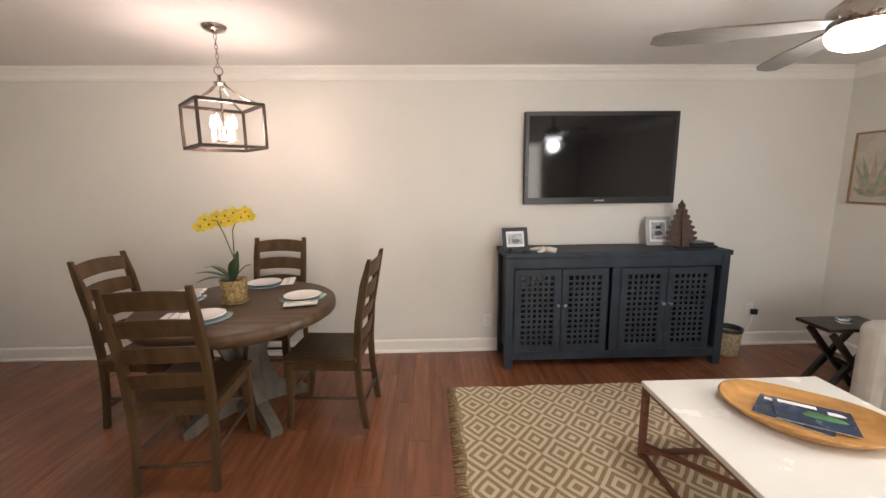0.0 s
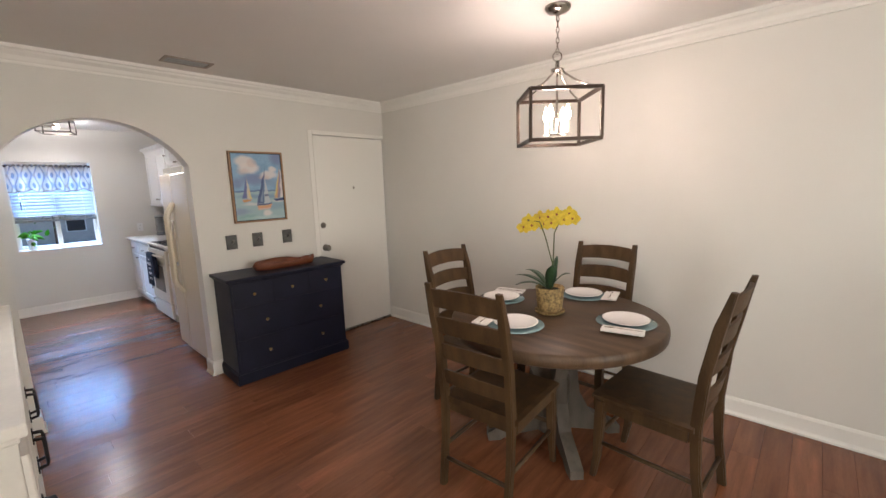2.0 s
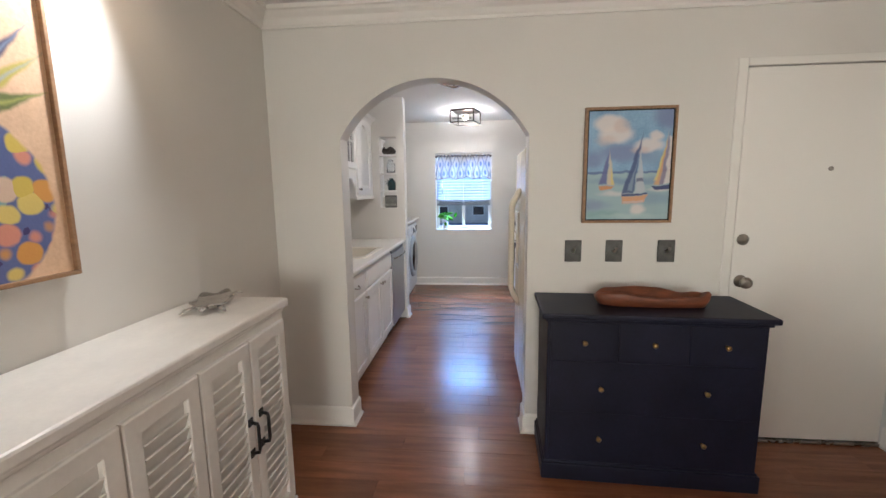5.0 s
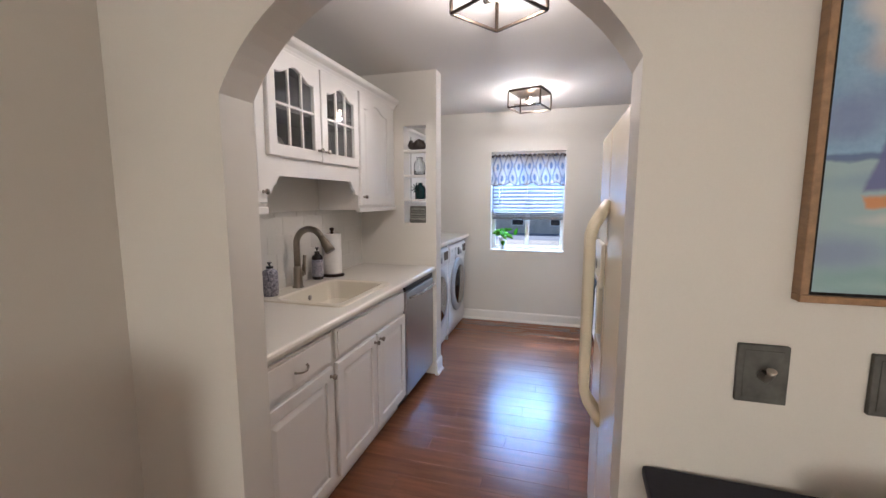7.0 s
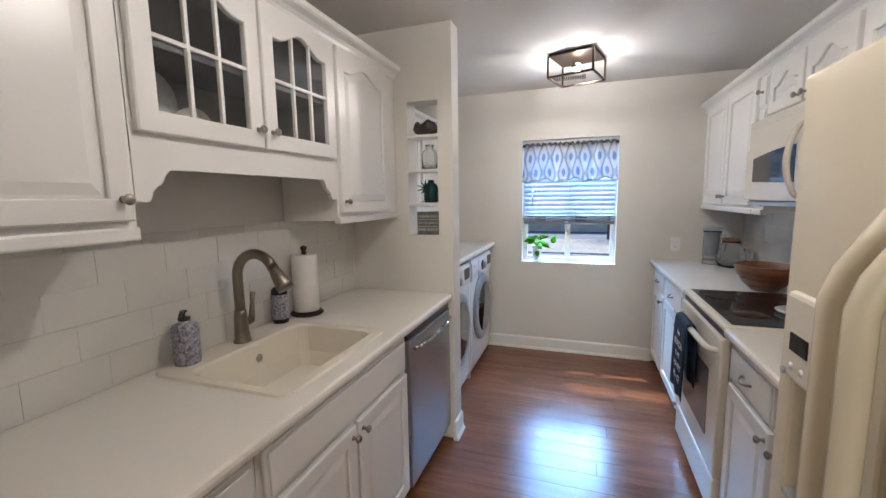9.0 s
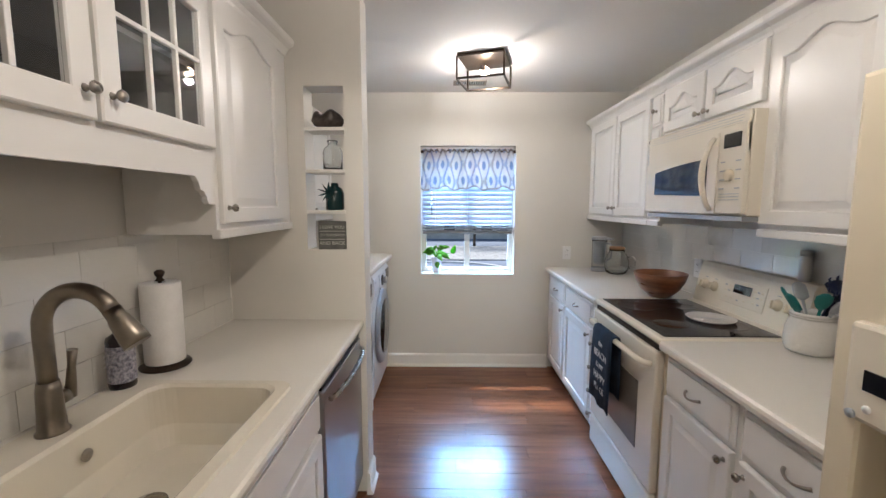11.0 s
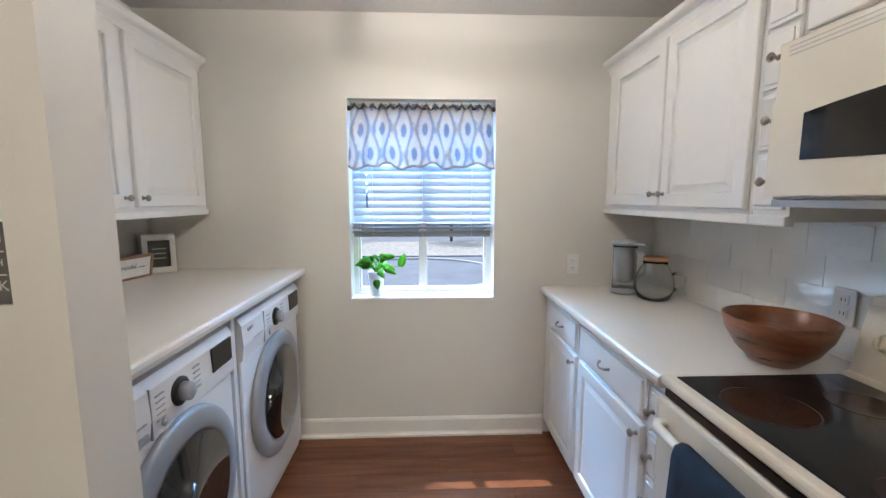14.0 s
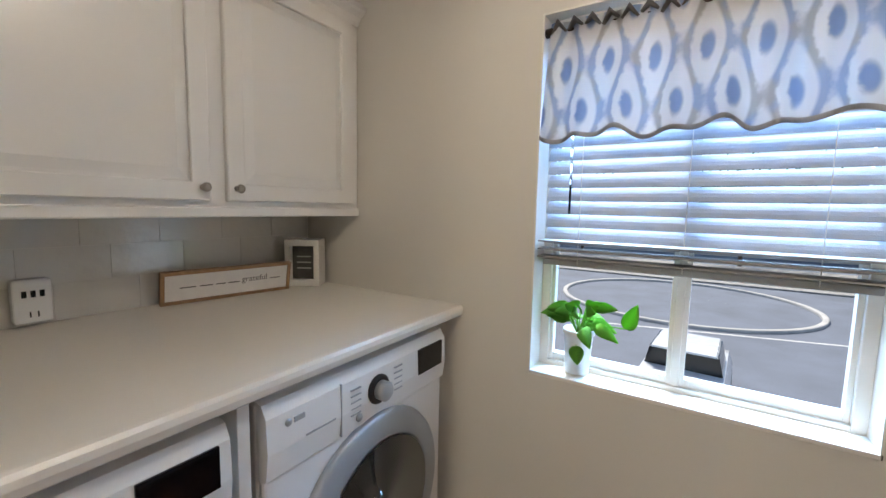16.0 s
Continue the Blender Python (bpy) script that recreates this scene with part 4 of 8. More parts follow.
turned(bm, [(0.006, 0), (0.028, 0.012), (0.034, 0.022), (0.030, 0.024), (0.02, 0.016), (0.004, 0.006)], 16, pose(*tip, 25, 40, 0))
for k in range(9):
    a = 2 * math.pi * k / 9
    tube(bm, [pose(*tip, 25, 40, 0) @ Vector((r_ * math.cos(a), r_ * math.sin(a), z_)) for r_, z_ in ((0.030, 0.018), (0.036, 0.032), (0.033, 0.046))], [0.005, 0.004, 0.002], 6)
part("pasta_server", bm, M_blue, cr, "dark blue slotted pasta server")
for x, y, h, r in ((-5.80, 2.655, 0.13, 0.032), (-5.72, 2.655, 0.12, 0.03)):
    cn = thing("canister", pose(x, y, 0.9215 if x > -5.76 else 1.156 - 0.0), "brushed steel spice canister near the stove", "canister")
    if x < -5.76:
        cn.matrix_basis = pose(-5.85, 2.667, 1.2005 - 0.0445)
    part("can", turned(B(), [(r * 0.7, 0), (r * 0.72, 0.004), (r * 0.72, h * 0.8), (r * 0.7, h * 0.82)], 24), M_steel, cn)
    part("lid", turned(B(), [(r * 0.74, h * 0.82), (r * 0.74, h), (r * 0.6, h * 1.03)], 24), M_grey, cn)


def outlet(m, label="white plastic wall outlet cover", switch=False):
    o = thing("wall_outlet", m, label, "outlet")
    part("cover_plate", box(B(), (-0.036, -0.006, -0.058), (0.036, 0, 0.058), 0.003), M_white, o)
    for z in (-0.022, 0.022):
        s = part("socket", box(B(), (-0.016, -0.0085, z - 0.015), (0.016, -0.004, z + 0.015), 0.004), M_white, o)
        for dx in (-0.006, 0.006):
            part("slot", box(B(), (dx - 0.001, -0.0092, z - 0.004), (dx + 0.001, -0.007, z + 0.006)), M_gap_shade, s)
    return o


outlet(pose(WW, 2.215, 1.05, 0, 0, 90))
outlet(pose(-6.62, KR - 0.007, 1.09))
outlet(pose(0.373, TVW, 0.285))
plugged = outlet(pose(2.78, TVW, 0.345), "white wall outlet with a black charger plugged in")
part("charger", box(B(), (0.0, -0.045, -0.05), (0.055, -0.0095, 0.0), 0.008), M_black, plugged, "black plug adapter")

# refrigerator
fr = thing("refrigerator", pose(-4.872, 1.868, 0), "almond side-by-side refrigerator with an ice dispenser", "refrigerator")
W, T = 0.772, 1.70
part("body", box(B(), (0.004, 0.085, 0.02), (W - 0.004, 0.82, T - 0.012), 0.006), M_almond, fr)
part("base_grille", box(B(), (0.01, 0.05, 0.004), (W - 0.01, 0.084, 0.075), 0.004), M_bisque, fr)
xs = 0.322
bm = B()
dz0, dz1, dx0, dx1 = 0.86, 1.27, 0.055, 0.265
def door_loop(x0, x1, z0, z1, y):
    return [(x0, y, z0), (x1, y, z0), (x1, y, z1), (x0, y, z1)]


xe = xs - 0.003
loft(bm, [door_loop(0.0, xe, 0.08, T, 0.08), door_loop(0.0, xe, 0.08, T, 0.010), door_loop(0.003, xe - 0.003, 0.083, T - 0.003, 0.003), door_loop(0.010, xe - 0.010, 0.09, T - 0.010, 0.0),
          door_loop(dx0, dx1, dz0, dz1, 0.0), door_loop(dx0 + 0.004, dx1 - 0.004, dz0 + 0.004, dz1 - 0.004, 0.006), door_loop(dx0 + 0.008, dx1 - 0.008, dz0 + 0.008, dz1 - 0.004, 0.060)])
fz = part("freezer_door", bm, M_almond, fr)
dp = part("dispenser", box(B(), (dx0 - 0.015, -0.014, 1.11), (dx1 + 0.015, 0.058, dz1 + 0.012), 0.010), M_bisque, fz, "ice and water dispenser panel")
part("dispenser_display", box(B(), (0.075, -0.0165, 1.17), (0.14, -0.012, 1.205), 0.001), M_screen, dp, "small black display")
for i in range(4):
    part("button", turned(B(), [(0.007, 0), (0.007, 0.003)], 12, pose(0.085 + i * 0.04, -0.0135, 1.14, 90, 0, 0)), M_white, dp)
part("lock_knob", turned(B(), [(0.008, 0), (0.008, 0.005)], 12, pose(0.06, -0.0135, 1.122, 90, 0, 0)), M_grey, dp)
part("drip_tray", box(B(), (dx0, 0.0, dz0 - 0.004), (dx1, 0.06, dz0 + 0.01), 0.003), M_grey, fz)
fd = part("fridge_door", box(B(), (xs + 0.003, 0.0, 0.08), (W, 0.08, T), 0.012), M_almond, fr)
for x, owner in ((xs - 0.032, fz), (xs + 0.034, fd)):
    bm = B()
    n = 20
    pts = [(x, 0.004 - 0.062 * min(1, math.sin(math.pi * i / n) * 2.6), 0.62 + 0.82 * i / n) for i in range(n + 1)]
    tube(bm, pts, 0.0185, 12, 1.0)
    part("handle", bm, M_almond, owner)
for x in (0.05, W - 0.05):
    part("hinge_cover", box(B(), (x - 0.03, 0.03, T - 0.011), (x + 0.03, 0.12, T + 0.012), 0.006), M_bisque, fr)

# ---- pier niche ----
pier = bpy.data.objects["wall_pier"]
for z in (1.446, 1.640, 1.836):
    part("shelf", box(B(), (PIER1, NICHE[0], z - 0.016), (PIER0 + 0.004, NICHE[1], z), 0.002), M_trim, pier)
NX, NY = (PIER0 + PIER1) / 2, 0.585
M_pewter = material("crimped_pewter", (0.10, 0.085, 0.075), 0.35, 0.7, vary=0.3, scale=30)
bm = B()
rings = []
for r, z in ((0.03, 0), (0.055, 0.012), (0.066, 0.035), (0.058, 0.06), (0.05, 0.072), (0.046, 0.07), (0.05, 0.05), (0.04, 0.02)):
    rings.append([(r * (1 + (0.10 * math.sin(5 * a) if z > 0.05 else 0.02 * math.sin(7 * a))) * math.cos(a) * 0.85, r * (1 + 0.10 * math.sin(5 * a + 1)) * math.sin(a) * 1.15, z + (0.012 * math.sin(3 * a) if z > 0.055 else 0)) for a in [2 * math.pi * i / 30 for i in range(30)]])
loft(bm, rings)
tagged(smooth(part("pewter_bowl", bm, M_pewter, m=pose(NX + 0.01, NY, 1.8365))), "dark crimped metal bowl on the niche shelf", "bowl")
tagged(part("glass_bottle", turned(B(), [(0.04, 0), (0.046, 0.005), (0.047, 0.085), (0.04, 0.105), (0.022, 0.118), (0.021, 0.13), (0.026, 0.132), (0.026, 0.14), (0.020, 0.14), (0.018, 0.118), (0.037, 0.103), (0.043, 0.085), (0.042, 0.008), (0.01, 0.007)], 28, pose(NX + 0.005, NY + 0.015, 1.6405)), M_clearp), "small clear glass bottle on the niche shelf", "bottle")
vs = thing("teal_vase", pose(NX + 0.005, NY + 0.02, 1.4465), "dark teal bottle vase with a dark flower", "vase")
M_tealg = material("dark_teal_glaze", (0.008, 0.035, 0.038), 0.22, vary=0.2)
part("bottle", turned(B(), [(0.038, 0), (0.044, 0.006), (0.044, 0.085), (0.036, 0.105), (0.018, 0.118), (0.018, 0.132), (0.012, 0.133)], 28), M_tealg, vs)
bm = B()
for ringk, (nn, ln, up) in enumerate(((9, 0.05, 0.1), (7, 0.036, 0.5), (4, 0.022, 1.0))):
    for i in range(nn):
        a = 2 * math.pi * i / nn + ringk
        d = Vector((up + 0.15, math.cos(a), math.sin(a))).normalized()
        base = Vector((0.046, -0.02, 0.085))
        tube(bm, [base, base + d * ln * 0.5, base + d * ln], [0.004, 0.007, 0.0015], 6, 0.5)
part("flower", bm, M_tealg, vs)
M_signg = material("grey_sign", (0.11, 0.11, 0.10), 0.7, vary=0.2, scale=20)
sg = thing("beach_sign", pose(PIER0 - 0.022, NY + 0.016, 1.2585, 0, 0, 4), "small grey wooden block sign with pale lettering", "sign")
part("block", box(B(), (-0.02, -0.066, 0), (0.02, 0.066, 0.135), 0.002), M_signg, sg)
M_pale = material("pale_letter", (0.55, 0.55, 0.50), 0.7)
for s, z, h in (("I LOVE YOU", 0.107, 0.028), ("TO THE BEACH", 0.069, 0.021), ("AND BACK", 0.030, 0.031)):
    lettering(s, h * 0.78, M_pale, sg, pose(0.0203, 0, z, 90, 0, 90))
for z in (0.049, 0.088):
    part("rule", box(B(), (0.0198, -0.06, z - 0.0012), (0.0206, 0.06, z + 0.0012)), M_pale, sg)


# ---- flush lights ----
def flush_light(x, y, turn):
    f = thing("ceiling_light", pose(x, y, CEIL, 0, 0, turn), "bronze framed cube flush ceiling light, lit", "ceiling light", "kitchen ceiling lights")
    s, h = 0.15, 0.155
    part("plate", box(B(), (-s, -s, -0.02), (s, s, -0.0005), 0.003), M_bronze, f)
    bm = B()
    for sx in (-1, 1):
        for sy in (-1, 1):
            box(bm, (sx * s - 0.006, sy * s - 0.006, -h), (sx * s + 0.006, sy * s + 0.006, -0.018), 0.001)
    for sg2 in (-1, 1):
        box(bm, (-s, sg2 * s - 0.006, -h - 0.006), (s, sg2 * s + 0.006, -h + 0.006), 0.001)
        box(bm, (sg2 * s - 0.006, -s, -h - 0.006), (sg2 * s + 0.006, s, -h + 0.006), 0.001)
    part("cage", bm, M_bronze, f)
    for k in (-1, 1):
        sk = part("socket", turned(B(), [(0.016, 0), (0.018, 0.03), (0.016, 0.045)], 16, pose(k * 0.085, 0, -0.08, 0, -90 * k, 0)), M_nickel, f)
        part("bulb", turned(B(), [(0.012, 0), (0.016, 0.012), (0.028, 0.035), (0.030, 0.05), (0.024, 0.066), (0.006, 0.074)], 20, pose(k * 0.045, 0, -0.08, 0, -90 * k, 0)), M_bulb, sk, "lit warm bulb")


for (lx, ly), turn in LIGHTS:
    flush_light(lx, ly, turn)

# ---- laundry ----
worktop("white laminate worktop above the washer and dryer", (WW + 0.002, PIER1 - 0.002, LW + 0.002, 0.66, 1), 1.0, 1.04)
tagged(part("divider_panel", box(B(), (-6.935, LW + 0.004, 0.001), (-6.908, 0.625, 0.999), 0.002), M_cab), "white upright board between washer and dryer", "panel")
upper_cabinet(WW + 0.003, -6.59, 0.13, 1, 0.13 - LW, 1.362, 2.16, 2, arch=0.0, knob_up=0.074, stile=(0.0, 0.03), mid=0.035, label="white painted laundry wall cabinet with two doors")
upper_cabinet(-6.588, PIER1 - 0.002, 0.13, 1, 0.13 - LW, 1.362, 2.16, 1, knob_up=0.074, arch=0.0, knob_side=1, label="narrow white painted laundry wall cabinet")
M_doorglass = material("dark_door_glass", (0.012, 0.012, 0.013), 0.06, vary=0.2, bump=0, coat=0.5, wear=0.02)


def laundry_machine(x0, w, name, label, washer):
    t = thing(name, cab_pose(x0, x0 + w, 0.622, 1), label, name.replace("_", " "))
    bm = B()
    box(bm, (0, 0.012, 0.012), (w, 0.72, 0.972), 0.012)
    part("body", bm, M_white, t)
    bm = B()
    prof = [(0.012, 0.79), (-0.012, 0.80), (-0.020, 0.86), (-0.016, 0.94), (0.0, 0.968), (0.03, 0.974)]
    loft(bm, [[(x, y, z) for y, z in prof] for x in (0.002, w - 0.002)])
    pn = part("control_panel", bm, M_white, t)
    part("front_panel", box(B(), (0.002, -0.004, 0.06), (w - 0.002, 0.013, 0.797), 0.010), M_white, t)
    cx, czz, R = w * 0.5, 0.515, 0.290
    dm = pose(cx, -0.005, czz, 90, 0, 0)
    part("door_ring", turned(B(), [(R, 0), (R + 0.003, 0.008), (R - 0.002, 0.020), (R - 0.012, 0.026), (R - 0.066, 0.032), (R - 0.074, 0.028), (R - 0.078, 0.0)], 56, dm, cap=False), M_ring_grey, t, "silver plastic door ring")
    part("door_glass", turned(B(), [(R - 0.076, 0.032), (R - 0.10, 0.022), (0.12, 0.006), (0.01, 0.002)], 48, dm), M_doorglass, t, "dark bulged door glass")
    part("dial", turned(B(), [(0.042, 0), (0.042, 0.006), (0.036, 0.010), (0.034, 0.010)], 32, pose(w * 0.5, -0.018, 0.882, 90, 0, 0)), M_black, pn)
    part("dial_cap", turned(B(), [(0.027, 0.008), (0.027, 0.034), (0.022, 0.038)], 28, pose(w * 0.5, -0.018, 0.882, 90, 0, 0)), M_grey, pn, "silver dial cap")
    part("display", box(B(), (w - 0.16, -0.0225, 0.855), (w - 0.025, -0.010, 0.938), 0.002), M_screen, pn, "black glass display")
    for i in range(5):
        part("program_mark", box(B(), (w * 0.5 - 0.105, -0.0215, 0.845 + i * 0.017), (w * 0.5 - 0.07, -0.012, 0.848 + i * 0.017)), M_grey, pn)
        part("program_mark", box(B(), (w * 0.5 + 0.07, -0.0215, 0.85 + i * 0.017), (w * 0.5 + 0.105, -0.012, 0.853 + i * 0.017)), M_grey, pn)
    part("start_button", turned(B(), [(0.011, 0), (0.011, 0.004)], 16, pose(w * 0.5 - 0.075, -0.017, 0.83, 90, 0, 0)), M_grey, pn)
    part("drawer_line", box(B(), (0.208, -0.0207, 0.806), (0.2105, -0.010, 0.945)), M_grey, pn)
    if washer:
        part("drawer_grip", box(B(), (0.05, -0.022, 0.812), (0.195, -0.012, 0.836), 0.004), M_grey, pn)
    part("brand_mark", turned(B(), [(0.009, 0), (0.009, 0.0012)], 16, pose(0.055, -0.0185, 0.915, 90, 0, 0)), M_grey, pn)
    part("brand_bar", box(B(), (0.07, -0.0205, 0.909), (0.098, -0.012, 0.921)), M_grey, pn)
    part("caption_bar", box(B(), (0.10, -0.0214, 0.862), (0.19, -0.012, 0.8665)), M_grey, pn)
    return t


laundry_machine(-6.888, 0.67, "washing_machine", "white front-loading washer under the laundry counter", True)
laundry_machine(-7.655, 0.695, "clothes_dryer", "white front-loading dryer under the laundry counter", False)
M_lightwood = material("light_wood", (0.34, 0.20, 0.10), 0.5, vary=0.15, scale=8, stretch=(8, 1, 8))
gs = thing("word_sign", pose(-7.32, -0.115, 1.041, 10, 0, 171), "long framed white word sign leaning on the wall", "sign")
part("board", box(B(), (-0.215, -0.008, 0.006), (0.215, 0.0, 0.112)), M_paperw, gs)
for a, b in (((-0.228, -0.014, 0), (0.228, 0.006, 0.012)), ((-0.228, -0.014, 0.106), (0.228, 0.006, 0.118)), ((-0.228, -0.014, 0.012), (-0.216, 0.006, 0.106)), ((0.216, -0.014, 0.012), (0.228, 0.006, 0.106))):
    part("frame_strip", box(B(), a, b, 0.001), M_lightwood, gs)
M_ink = material("grey_ink", (0.09, 0.085, 0.08), 0.8)
lettering("grateful", 0.032, M_ink, gs, pose(0.085, -0.0085, 0.064, 90, 0, 0))
for x0, x1 in ((-0.17, -0.12), (-0.108, -0.065), (-0.055, -0.022), (-0.012, 0.028), (0.145, 0.185)):
    part("word_bar", box(B(), (x0, -0.0092, 0.056), (x1, -0.0075, 0.0595)), M_ink, gs)
bx = thing("decor_box", pose(-7.645, -0.088, 1.041, 0, 0, 124) @ Matrix.Diagonal((1.22, 1.0, 1.26, 1)), "small white box frame with a grey panel", "box frame")
bm = B()
for a, b in (((-0.06, -0.05, 0), (0.06, 0.05, 0.022)), ((-0.06, -0.05, 0.138), (0.06, 0.05, 0.16)), ((-0.06, -0.05, 0.022), (-0.04, 0.05, 0.138)), ((0.04, -0.05, 0.022), (0.06, 0.05, 0.138))):
    box(bm, a, b, 0.002)
part("case", bm, M_trim, bx)
part("panel", box(B(), (-0.04, -0.02, 0.022), (0.04, -0.01, 0.138)), M_signg, bx, "grey panel with pale words")
for z in (0.06, 0.08, 0.10):
    part("word_bar", box(B(), (-0.025, -0.0212, z - 0.002), (0.025, -0.019, z + 0.002)), M_pale, bx)
ad = thing("outlet_adapter", pose(-6.79, LW + 0.008, 1.115, 0, 0, 180), "white plug-in outlet tap with usb sockets", "outlet")
part("case", box(B(), (-0.04, -0.045, -0.06), (0.04, 0, 0.06), 0.008), M_white, ad)
for z in (-0.035,):
    for dx in (-0.008, 0.008):
        part("slot", box(B(), (dx - 0.0015, -0.0462, z - 0.008), (dx + 0.0015, -0.044, z + 0.008)), M_gap_shade, ad)
for dx in (-0.018, 0, 0.018):
    part("usb_port", box(B(), (dx - 0.005, -0.0462, 0.012), (dx + 0.005, -0.044, 0.03)), M_gap_shade, ad)


# ---- living and dining room ----
def chair(m, label):
    """A ladder-back chair that faces +y, back posts near y = -0.24."""
    c = thing("dining_chair", m, label, "chair", "chairs round the table")
    part("seat", prism(B(), [(-0.20, 0), (0.20, 0), (0.225, 0.014), (0.225, 0.03), (0.20, 0.036), (-0.20, 0.036), (-0.225, 0.03), (-0.225, 0.014)], 0.45, pose(0, -0.215, 0.435)), M_oak, c)
    bm = B()
    for y in (-0.19, 0.19):
        box(bm, (-0.185, y - 0.011, 0.385), (0.185, y + 0.011, 0.436), 0.002)
    for x in (-0.195, 0.195):
        box(bm, (x - 0.011, -0.19, 0.385), (x + 0.011, 0.19, 0.436), 0.002)
    part("seat_frame", bm, M_oak, c)
    back = [(-0.255, 0.0), (-0.225, 0.25), (-0.215, 0.45), (-0.235, 0.70), (-0.275, 0.92), (-0.315, 1.075)]
    for sx in (-1, 1):
        bm = B()
        loops = []
        for y, z in back:
            w, d = (0.018, 0.022) if z > 0.3 else (0.016, 0.019)
            if z > 1.05:
                w, d = 0.015, 0.012
            x = sx * (0.187 + 0.006 * z)
            loops.append([(x - w, y - d, z), (x + w, y - d, z), (x + w, y + d, z), (x - w, y + d, z)])
        loft(bm, loops)
        bmesh.ops.bevel(bm, geom=[e for e in bm.edges if abs((e.verts[0].co - e.verts[1].co).normalized().z) > 0.8], offset=0.005, segments=2, affect="EDGES")
        part("back_post", bm, M_oak, c)
        bm = B()
        loops = []
        for y, z, w in ((0.235, 0.0, 0.015), (0.215, 0.12, 0.018), (0.205, 0.30, 0.022), (0.20, 0.436, 0.023)):
            x = sx * 0.192
            loops.append([(x - w, y - w, z), (x + w, y - w, z), (x + w, y + w, z), (x - w, y + w, z)])
        loft(bm, loops)
        bmesh.ops.bevel(bm, geom=[e for e in bm.edges if abs((e.verts[0].co - e.verts[1].co).normalized().z) > 0.8], offset=0.005, segments=2, affect="EDGES")
        part("front_leg", bm, M_oak, c)
        part("side_stretcher", tube(B(), [(sx * 0.19, -0.235, 0.20), (sx * 0.191, 0.215, 0.20)], 0.011, 8), M_oak, c)
    part("back_stretcher", tube(B(), [(-0.185, -0.238, 0.14), (0.185, -0.238, 0.14)], 0.0105, 8), M_oak, c)
    part("front_stretcher", tube(B(), [(-0.18, 0.212, 0.24), (0.18, 0.212, 0.24)], 0.0115, 8), M_oak, c)
    for k, (z, h) in enumerate(((1.0, 0.09), (0.86, 0.085), (0.72, 0.08), (0.585, 0.075))):
        yb = np.interp(z, [q[1] for q in back], [q[0] for q in back])
        bm = B()
        loops = []
        for i in range(13):
            u = -1 + 2 * i / 12
            bow = -0.022 * (1 - u * u)
            x = u * (0.178 + 0.006 * z)
            up = h / 2 + 0.014 * (1 - u * u)
            lo = -h / 2 + 0.010 * (1 - u * u)
            lean = 0.2
            loops.append([(x, yb + bow - 0.007 - lean * lo, z + lo), (x, yb + bow + 0.007 - lean * lo, z + lo), (x, yb + bow + 0.007 - lean * up, z + up), (x, yb + bow - 0.007 - lean * up, z + up)])
        loft(bm, loops)
        part("slat", bm, M_oak, c)
    return c


TC = Vector((-1.36, 2.90, 0))
first = chair(pose(-1.42, 2.43, 0, 0, 0, 3.5), "brown wooden ladder-back chair pushed to the round table")
copy_thing(first, pose(-0.785, 2.885, 0, 0, 0, 86))
copy_thing(first, pose(-1.93, 2.93, 0, 0, 0, -93))
copy_thing(first, pose(-1.375, 3.385, 0, 0, 0, 178))

tb = thing("dining_table", pose(*TC), "round brown oak pedestal dining table", "table")
part("tabletop", turned(B(), [(0.54, 0.688), (0.58, 0.69), (0.594, 0.70), (0.598, 0.725), (0.594, 0.752), (0.585, 0.76), (0.01, 0.76)], 72), M_oaktop, tb)
part("apron", turned(B(), [(0.44, 0.63), (0.46, 0.635), (0.46, 0.688)], 48), M_oak, tb)
M_pedestal = material("weathered_oak", (0.10, 0.082, 0.062), 0.6, vary=0.25, scale=4, tint=(0.05, 0.04, 0.03), stretch=(5, 5, 1))
part("column", turned(B(), [(0.10, 0.05), (0.10, 0.10), (0.075, 0.14), (0.095, 0.26), (0.10, 0.36), (0.07, 0.48), (0.085, 0.52), (0.12, 0.60), (0.16, 0.635)], 32), M_pedestal, tb)
for k in range(4):
    bm = B()
    t = pose(0, 0, 0, 0, 0, 45 + 90 * k)
    outl = [(0.06, 0.06), (0.28, 0.03), (0.33, 0.0), (0.40, 0.0), (0.40, 0.05), (0.33, 0.09), (0.22, 0.15), (0.15, 0.28), (0.13, 0.42), (0.18, 0.54), (0.30, 0.63), (0.20, 0.63), (0.10, 0.55), (0.06, 0.42)]
    prism(bm, outl, 0.07, t @ pose(0, -0.035, 0))
    part("leg", bm, M_pedestal, tb)

